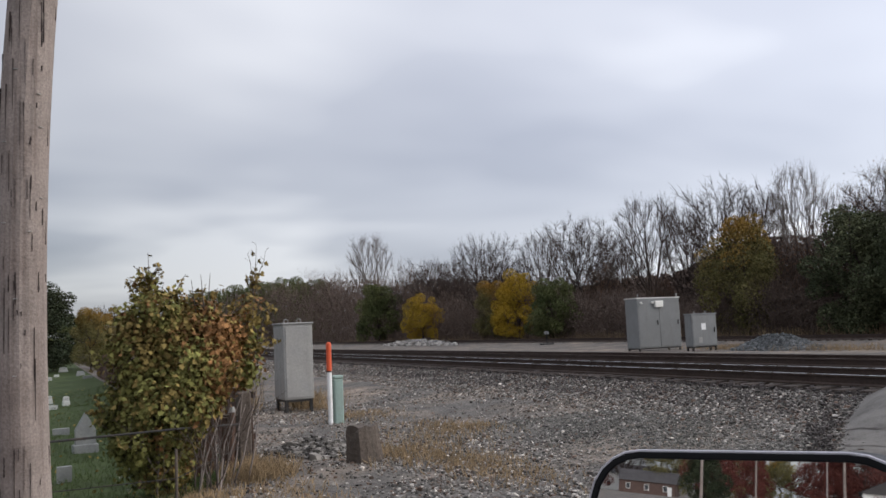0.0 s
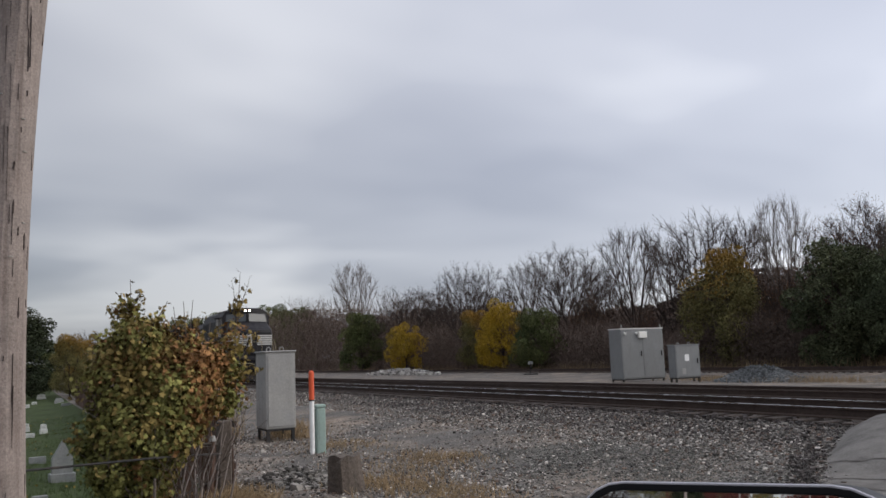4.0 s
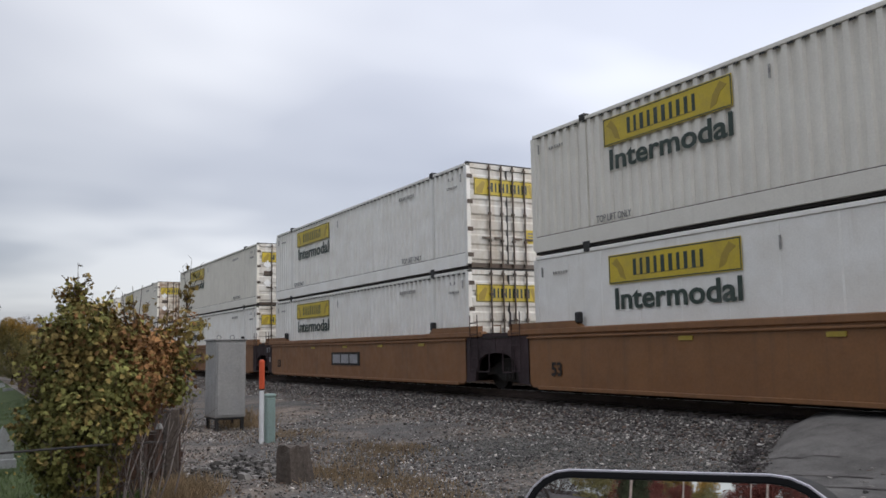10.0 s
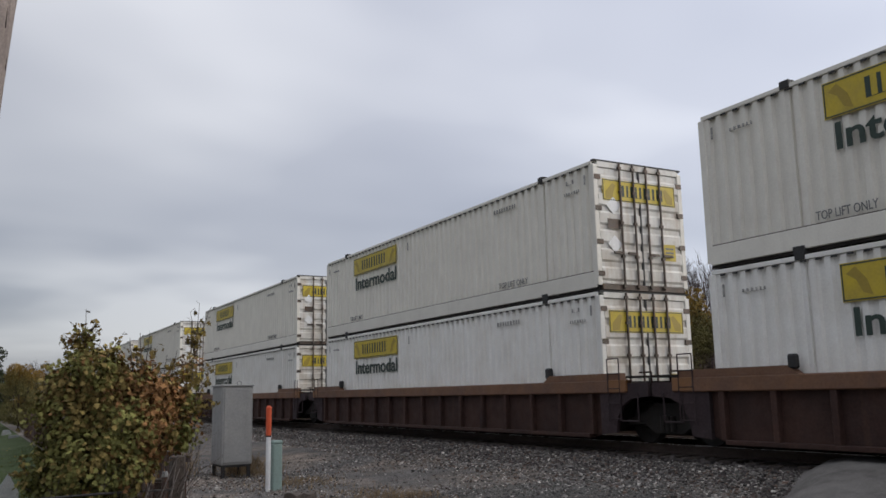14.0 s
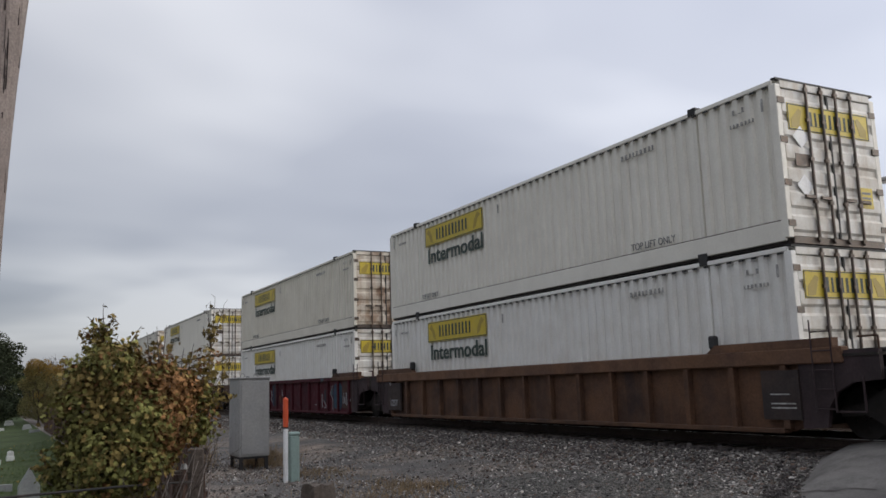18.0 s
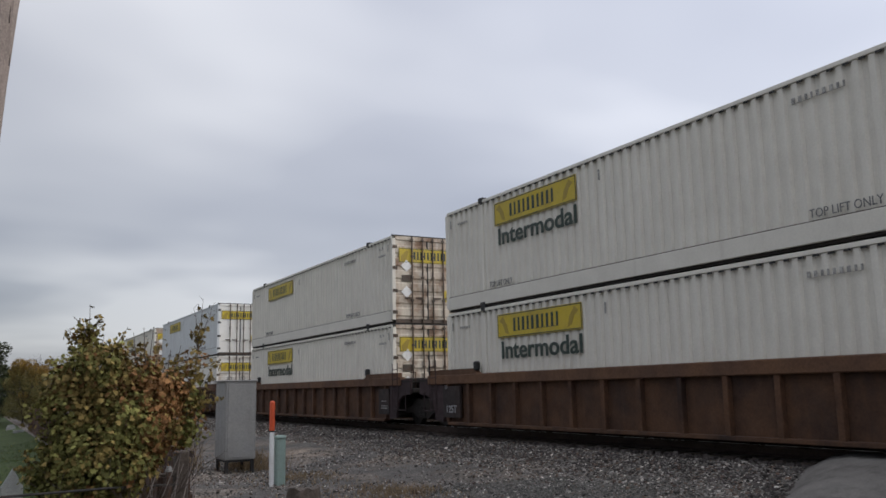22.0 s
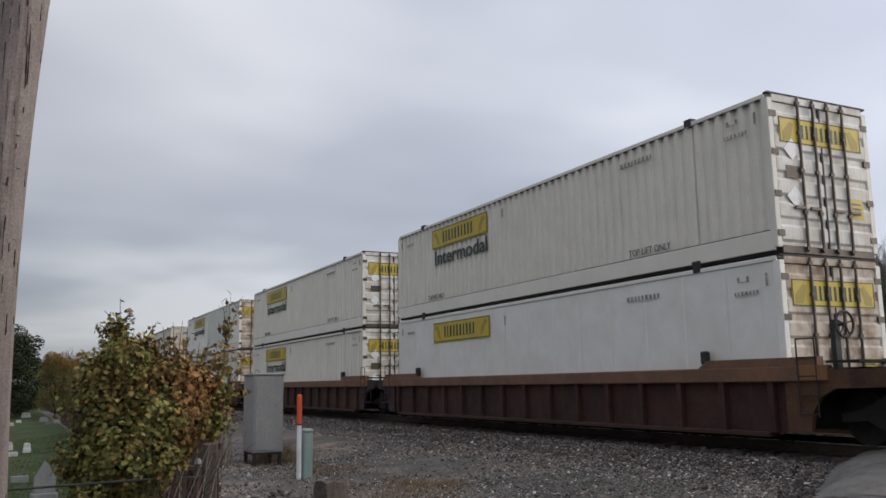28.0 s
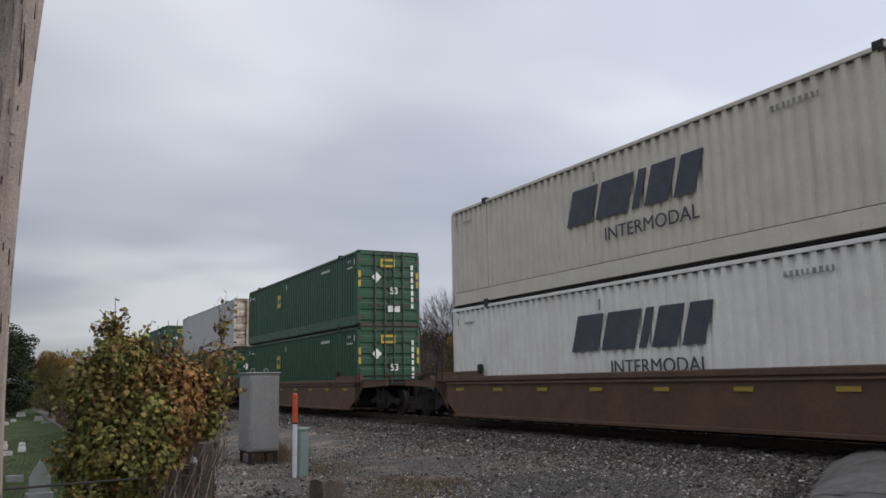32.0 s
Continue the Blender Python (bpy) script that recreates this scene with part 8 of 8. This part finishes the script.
def stone_heap(name, cx, cy, rx, ry, h, n, size, mat, seed, label):
    """A heap: a low mound of earth carrying loose stones."""
    rng = np.random.default_rng(seed)
    r, a = np.sqrt(rng.uniform(0, 1, n)), rng.uniform(0, 6.283, n)
    x, y = cx + rx * r * np.cos(a), cy + ry * r * np.sin(a)
    top = h * np.cos(np.minimum(r, 1) * math.pi / 2) ** 1.1 * (1 + 0.25 * np.sin(a * 3 + seed)) * rng.uniform(0.75, 1.0, n)
    ob = stones(name, n, lambda g, k: (x, y), size, mat, label, "stone heap", seed)
    co = np.empty(len(ob.data.vertices) * 3)
    ob.data.vertices.foreach_get("co", co)
    co = co.reshape(-1, 8, 3)
    co[:, :, 2] += top[:, None]
    ob.data.vertices.foreach_set("co", co.ravel())
    return ob


stone_heap("gravel_heap", -26.2, 27.4, 2.05, 1.7, 0.55, 9000, 0.06, M_BLUESTONE, 61, "long heap of blue-grey gravel beside the cabinets")
stone_heap("dark_ballast_heap", -12.9, 3.75, 0.95, 0.75, 0.16, 2600, 0.055, M_STONE, 62, "patch of dark coarse ballast stones near the fence")
stone_heap("boulder_heap", -80.0, 34.3, 9.0, 1.3, 0.5, 520, 0.24, M_BOULDER, 63, "row of pale broken boulders by the far track")


def switch_stand():
    x, y = -57.0, 35.4
    s = base("switch_stand", "small dark switch stand beside the far track", "switch stand", m=pose(x, y, lay(x, y)))
    part("base_plate", boxes((-0.25, 0.25, -0.5, 0.5, -0.02, 0.1), bevel=0.01), M_DARKMETAL, s)
    part("mast", tube(bmesh.new(), (0, 0, 0.1), (0, 0, 0.95), 0.04, sides=8), M_DARKMETAL, s)
    part("target", boxes((-0.02, 0.02, -0.2, 0.2, 0.8, 1.05)), M_GREYDARK, s)
    part("lever", tube(bmesh.new(), (0, 0, 0.35), (0.3, 0.5, 0.3), 0.025, sides=6), M_DARKMETAL, s)


switch_stand()


# ---------------------------------------------------------------- the road over the tracks
def road_left(y):
    return np.interp(y, [-400, -2, 3, 6.5, 8.2, 9.3, 10.4, 12.2, 20, 60], [-3.6, -3.6, -4.2, -5.8, -7.35, -8.3, -8.95, -9.9, -9.5, -7.0])


def road_height(x, y):
    z = ground_z(x, y) + 0.03 * ramp(0, 0.8, x - road_left(y))
    hump = 0.685 * ramp(7.6, 12.1, y) * ramp(26.0, 19.0, y)
    k = ramp(-0.05, 0.9, x - road_left(y) - 0.0)
    return np.maximum(z, hump * k + (1 - k) * (z - 0.05))


def road():
    ys = np.concatenate([np.arange(-400, -12, 8.0), np.arange(-12, 6, 1.0), np.arange(6, 21, 0.25), np.arange(21, 60.1, 2.0)])
    rng = np.random.default_rng(71)
    verts, faces = [], []
    cols = np.array([0, 0.06, 0.15, 0.3, 0.5, 0.75, 1.1, 1.6, 2.4, 3.6, 5.2, 7.2])
    for y in ys:
        l = float(road_left(y)) + (rng.uniform(-0.12, 0.12) if 5 < y < 11.5 else 0)
        w = 4.6 - l
        for c in cols:
            x = l + c * w / 7.2
            verts.append((x, y, float(road_height(x, y))))
    n = len(cols)
    for i in range(len(ys) - 1):
        for j in range(n - 1):
            a = i * n + j
            faces.append((a, a + 1, a + n + 1, a + n))
    ob = mesh_of("road", verts, faces, M_ASPHALT, smooth=True)
    tagged(ob, "worn grey asphalt road rising to the level crossing", "road", kind="structure")
    # the broken edge
    stones("asphalt_crumbs", 240, lambda g, k: (lambda yy: (road_left(yy) + g.normal(0.06, 0.13, k), yy))(g.uniform(7.8, 10.2, k)), 0.04, M_DARKSTONE, "dark crumbs along the broken asphalt edge", "asphalt crumbs", 72, lift=0.03)

    # long cracks near the broken edge
    for seed, y0, run in ((1, 8.35, 1.9), (2, 8.75, 1.5), (3, 9.5, 1.2)):
        g = np.random.default_rng(seed)
        k = 14
        xs = float(road_left(y0)) + 0.1 + np.linspace(0, run, k)
        yc = y0 + np.cumsum(g.normal(0.02, 0.035, k))
        wd = 0.022 * g.uniform(0.4, 1.3, k)
        v, f = [], []
        for a, b, w_ in zip(xs, yc, wd):
            for s_ in (-1, 1):
                v.append((float(a), float(b + s_ * w_), float(road_height(a, b + s_ * w_)) + 0.006))
        f = [(2 * i, 2 * i + 2, 2 * i + 3, 2 * i + 1) for i in range(k - 1)]
        link("crack", grid_mesh("crack", v, f), M_DARKSTONE, ob, "dark crack in the asphalt")


def grid_mesh(name, verts, faces):
    me = bpy.data.meshes.new(name)
    me.from_pydata(verts, [], faces)
    return me


road()


def street_lamp():
    """A lamp on a long arm over the crossing, beyond the tracks."""
    s = base("street_lamp", "grey street lamp with a long arm beyond the crossing", "street lamp", m=pose(-13.2, 24.5, lay(-13.2, 24.5)))
    part("mast", tube(bmesh.new(), (0, 0, -0.1), (0, 0, 7.4), 0.10, 0.07, sides=10), M_GREYMETAL, s)
    part("arm", tubes([(0, 0, 6.9), (-1.2, -0.5, 7.30), (-2.3, -0.96, 7.10)], 0.03), M_GREYMETAL, s)
    head = bmesh.new()
    bmesh.ops.create_uvsphere(head, u_segments=14, v_segments=8, radius=1.0, matrix=Matrix.Translation((-2.52, -1.05, 7.08)) @ Matrix.Rotation(radians(22), 4, "Z") @ Matrix.Diagonal((0.30, 0.14, 0.09, 1)))
    part("lamp_head", head, M_GREYMETAL, s, "cobra-shaped lamp head")
    glass = bmesh.new()
    bmesh.ops.create_uvsphere(glass, u_segments=12, v_segments=6, radius=1.0, matrix=Matrix.Translation((-2.56, -1.07, 7.03)) @ Matrix.Diagonal((0.15, 0.09, 0.08, 1)))
    part("lamp_glass", glass, M_WHITEPLASTIC, s)


street_lamp()


# ---------------------------------------------------------------- the car that carries the view, and the street behind it
M_CARPAINT = surface("dark_blue_car_paint", (0.02, 0.025, 0.04), 0.25, grain=(20, 0.05))
M_BRICK = surface("brown_brick", (0.085, 0.052, 0.042), 0.9, grain=(14, 0.3))
M_ROOFING = surface("dark_shingles", (0.05, 0.045, 0.045), 0.9, grain=(10, 0.3))
M_SIDING = surface("white_siding", (0.62, 0.62, 0.60), 0.7, grain=(12, 0.08))


def pickup():
    c = base("pickup_truck", "dark parked pickup truck with a black door mirror", "pickup truck", m=pose(0, 0, lay(0.8, 0) + 0.03))
    x0, x1 = -0.19, 1.70
    body = bmesh.new()
    prism(body, [(-0.95, 0.48), (-0.95, 1.28), (1.05, 1.32), (2.45, 1.24), (2.78, 1.10), (2.84, 0.52)], "x", x0, x1)
    bmesh.ops.recalc_face_normals(body, faces=body.faces[:])
    part("body", body, M_CARPAINT, c, "dark blue cab and hood")
    part("bed_floor", boxes((x0 + 0.05, x1 - 0.05, -2.9, -0.95, 0.62, 0.70)), M_CASTING, c)
    for a, b in ((x0, x0 + 0.09), (x1 - 0.09, x1)):
        part("bed_side", boxes((a, b, -2.9, -0.96, 0.50, 1.27), bevel=0.02), M_CARPAINT, c)
    part("tailgate", boxes((x0 + 0.10, x1 - 0.10, -2.92, -2.84, 0.62, 1.25), bevel=0.02), M_CARPAINT, c)
    part("front_bumper", boxes((x0 + 0.02, x1 - 0.02, 2.80, 3.0, 0.42, 0.66), bevel=0.04), M_GREYMETAL, c, "bright front bumper")
    part("rear_bumper", boxes((x0 + 0.02, x1 - 0.02, -3.08, -2.9, 0.44, 0.62), bevel=0.04), M_GREYMETAL, c, "bright rear bumper")
    part("grille", boxes((x0 + 0.42, x1 - 0.42, 2.80, 2.86, 0.72, 1.02), bevel=0.02), M_CASTING, c)
    for a in (x0 + 0.06, x1 - 0.38):
        part("headlight", boxes((a, a + 0.32, 2.78, 2.86, 0.78, 1.02), bevel=0.03), M_WHITEPLASTIC, c)
    for a in (x0 + 0.005, x1 - 0.095):
        part("tail_light", boxes((a, a + 0.09, -2.93, -2.87, 0.85, 1.2), bevel=0.015), M_BRICK, c)
    for s, a in ((-1, x0), (1, x1)):
        part("door", boxes((*sorted((a + s * 0.008, a - s * 0.02)), -0.80, 0.92, 0.62, 1.27), bevel=0.006), M_CARPAINT, c)
    part("seat", boxes((0.25, 1.5, -0.75, -0.25, 0.9, 1.45), bevel=0.08), M_CASTING, c, "dark bench seat")
    part("roof", boxes((x0 + 0.12, x1 - 0.12, -0.85, 0.75, 1.98, 2.05), bevel=0.03), M_CARPAINT, c)
    for x in (x0 + 0.03, x1 - 0.09):
        part("front_pillar", tubes([(x + 0.03, 1.08, 1.30), (x + 0.12 if x < 0.5 else x - 0.06, 0.70, 2.0)], 0.035), M_CARPAINT, c)
        part("rear_pillar", tubes([(x + 0.03, -0.88, 1.27), (x + 0.12 if x < 0.5 else x - 0.06, -0.82, 2.0)], 0.05), M_CARPAINT, c)
    ws = bmesh.new()
    q = [ws.verts.new(p) for p in ((x0 + 0.08, 1.07, 1.32), (x1 - 0.08, 1.07, 1.32), (x1 - 0.16, 0.72, 1.98), (x0 + 0.16, 0.72, 1.98))]
    ws.faces.new(q)
    part("windshield", ws, M_DARKGLASS, c)
    for x in (x0 + 0.05, x1 - 0.05):
        for y in (-1.95, 1.85):
            w = part("wheel", tube(bmesh.new(), (x - 0.11, y, 0.36), (x + 0.11, y, 0.36), 0.36, sides=24), M_RUBBER, c)
            part("rim", tube(bmesh.new(), (x - 0.115, y, 0.36), (x + 0.115, y, 0.36), 0.21, sides=16), M_GREYMETAL, w)
    part("door_handle", boxes((x0 - 0.025, x0, -0.72, -0.52, 1.05, 1.09), bevel=0.01), M_CASTING, c)
    # mirror: a rounded black shell, the glass set into it, a painted edge glint
    n = Vector((0.368, -0.925, 0.1065)).normalized()
    u = Vector((0.929, 0.370, 0.0)).normalized()
    u = (u + 0.052 * n.cross(u)).normalized()
    v = n.cross(u)
    zb = lay(0.8, 0) + 0.03
    corner = Vector((-0.680, 0.460, 1.6515 - zb))
    m = Matrix.Translation(corner) @ Matrix((u, v, n)).transposed().to_4x4()
    W, H, R = 0.290, 0.19, 0.056

    def outline(inset):
        pts = []
        for cx, cy, a0 in ((W - R, -R, 90), (R, -R, 180), (R, -H + R, 270), (W - R, -H + R, 360)):
            for k in range(7):
                a = radians(a0 - 90 + 90 * k / 6)
                pts.append((cx + (R - inset) * math.cos(a), cy + (R - inset) * math.sin(a)))
        return pts
    shell = bmesh.new()
    rows = [[shell.verts.new((x, y, z)) for x, y in outline(i)] for i, z in ((0.0074, 0.0), (0.0070, 0.0024), (0.0060, 0.0026), (0.0018, 0.0026), (0.0009, 0.0022), (0.0002, 0.001), (0.0, 0.0), (0.0, -0.03), (0.02, -0.09), (0.05, -0.11))]
    k = len(rows[0])
    for a, b in zip(rows, rows[1:]):
        for i in range(k):
            shell.faces.new((a[i], b[i], b[(i + 1) % k], a[(i + 1) % k]))
    shell.faces.new(rows[-1])
    shell.transform(m)
    bmesh.ops.recalc_face_normals(shell, faces=shell.faces[:])
    mirror = part("door_mirror", shell, M_MIRRORSHELL, c, "rounded glossy black door mirror")
    # pale tube that imitates the sky's glint along the shell's edge
    glint = bmesh.new()
    line = [m @ Vector((x, y, 0.0016)) for x, y in outline(0.0006)]
    for p, q in zip(line, line[1:] + line[:1]):
        tube(glint, tuple(p), tuple(q), 0.0013, sides=6)
    part("edge_trim", glint, M_EDGEGLINT, mirror, "thin pale line imitating the sky's glint on the shell's edge")
    g = bmesh.new()
    g.faces.new([g.verts.new((x, y, 0.001)) for x, y in outline(0.0074)])
    g.transform(m)
    part("mirror_glass", g, M_MIRROR, mirror, "mirror glass reflecting the street")
    part("mirror_arm", tubes([tuple(m @ Vector((W - 0.03, -0.10, -0.06))), tuple(m @ Vector((W + 0.10, -0.13, -0.05))), (x0 + 0.02, 0.78, 1.28)], 0.022), M_CASTING, c)
    return c


# colour of the painted sky glint on the mirror's edge
M_EDGEGLINT = surface("pale_edge_glint", (0.58, 0.56, 0.60), 0.35, 0.2, grain=(40, 0.1))
M_MIRRORSHELL = surface("glossy_black_shell", (0.012, 0.012, 0.013), 0.4, spec=0.15, grain=(20, 0.05))
pickup()


def house(x, y, w, d, h, roof_h, wall, label, ridge="y"):
    c = base("house", label, "house", "houses along the street", m=pose(x, y, lay(x, y)))
    part("wall", boxes((-w / 2, w / 2, -d / 2, d / 2, -0.1, h)), wall, c)
    half, run = (w / 2 + 0.4, d / 2 + 0.4) if ridge == "y" else (d / 2 + 0.4, w / 2 + 0.4)
    r = bmesh.new()
    prism(r, [(-half, h - 0.05), (0, h + roof_h), (half, h - 0.05)], ridge, -run, run)
    part("roof", r, M_ROOFING, c)
    for k in range(3):
        a = -w / 2 + (k + 0.5) * w / 3
        win = part("window", boxes((a - 0.45, a + 0.45, d / 2, d / 2 + 0.03, 1.0, 2.2)), M_DARKGLASS, c)
        fr = boxes((a - 0.55, a + 0.55, d / 2 - 0.01, d / 2 + 0.02, 0.9, 2.3))
        part("window_frame", fr, M_SIDING, win)
    part("door", boxes((w / 2 - 1.6, w / 2 - 0.7, d / 2, d / 2 + 0.04, 0.0, 2.05)), M_SIDING, c)
    return c


house(-31.4, -215, 13.0, 9.0, 2.9, 2.6, M_BRICK, "single-storey brown brick house with a dark roof", "x")
house(-40.0, -245, 18.0, 9.0, 4.6, 2.6, M_SIDING, "white two-storey house with dark roof", "x")
house(14.5, -150, 9.0, 8.0, 4.0, 2.6, M_SIDING, "white wooden house with dark roof")
for x, h, kind in ((-75, 15, "bare"), (-62, 13, "olive"), (-50, 15, "red"), (-40, 14, "bare"), (-28, 15, "olive"), (-18, 15, "bare"), (-10, 14, "olive"), (8, 15, "red"), (18, 15, "bare"), (30, 16, "olive"), (42, 15, "red")):
    plant(kind, {"bare": "bare tree far down the street", "olive": "olive tree far down the street", "red": "dark red tree far down the street"}[kind], {"bare": 3, "olive": 14, "red": 16}[kind], x, -235 + (x * 7) % 19, h, x * 11, "trees along the street", 1.5)
for kind, label, seed, x, y, h in (("yew", "dark evergreen by the street", 18, -11.0, -125, 9), ("red", "dark red autumn tree by the street", 16, -5.6, -150, 8), ("red", "dark red autumn tree by the street", 16, 6.2, -150, 9), ("red", "dark red autumn tree by the street", 16, 10.5, -150, 13), ("red", "dark red autumn tree by the street", 16, -13, -165, 13), ("olive", "olive tree by the street", 11, -2, -230, 14), ("bare", "bare tree beside the street", 3, 12, -95, 12), ("olive", "olive tree by the street", 14, -34, -120, 12), ("red", "dark red autumn tree by the street", 16, 30, -130, 12)):
    plant(kind, label, seed, x, y, h, h * 50, "trees along the street")
for x, y in ((-7.6, -80), (-4.3, -120), (4.6, -92), (4.9, -140)):
    utility_pole(x, y, 9.5, 0.14, lambda z: 0.0, "wooden utility pole along the street")


def parked_car(x, y, paint, label):
    c = base("car", label, "car", "cars on the street", m=pose(x, y, lay(x, y) + 0.03))
    b = bmesh.new()
    prism(b, [(-2.2, 0.35), (-2.2, 0.85), (-1.3, 0.95), (-0.7, 1.42), (0.6, 1.42), (1.2, 0.95), (2.15, 0.82), (2.2, 0.35)], "x", -0.85, 0.85)
    part("body", b, paint, c)
    w = bmesh.new()
    prism(w, [(1.16, 0.98), (0.62, 1.38), (0.58, 1.38), (1.10, 0.98)], "x", -0.75, 0.75)
    part("windshield", w, M_DARKGLASS, c)
    for dx in (-0.8, 0.8):
        for dy in (-1.4, 1.4):
            part("wheel", tube(bmesh.new(), (dx - 0.1, dy, 0.32), (dx + 0.1, dy, 0.32), 0.32, sides=16), M_RUBBER, c)
    for dx in (-0.6, 0.6):
        part("headlight", boxes((dx - 0.15, dx + 0.15, 2.16, 2.21, 0.6, 0.72)), M_WHITEPLASTIC, c)


parked_car(-2.2, -150, M_SILVER, "silver car on the street")
parked_car(1.4, -105, M_GREYMETAL, "grey car on the street")


# ---------------------------------------------------------------- what moves
def motions():
    """The train rolls from left to right at one speed; every wheelset turns with the way it has gone."""
    for ob, p, z, flip in KEYED:
        walk(ob, [(t, pose(place_at(t, p), TRACK_Y, z, 0, 0, 180 if flip else 0)) for t in (0.0, 8.0, 16.0, 24.0, 32.0)])
    for i, (w, x) in enumerate(ROLLING):
        way = -1 if i >= len(ROLLING) // 2 else 1
        walk(w, [(k / 30, pose(x, 0, LOCO_R) @ Matrix.Rotation(way * SPEED * k / 30 / LOCO_R, 4, "Y")) for k in range(0, 961)])
    for ob, p, z, flip in KEYED:
        for tr in ob.children:
            for w in (c for c in tr.children if tr.name.startswith("truck") and c.name.startswith("wheelset") and ob.name.startswith("well_car")):
                x = w.matrix_basis.translation.x
                walk(w, [(k / 30, pose(x, 0, WHEEL_R) @ Matrix.Rotation(SPEED * k / 30 / WHEEL_R, 4, "Y")) for k in range(0, 961)])


motions()
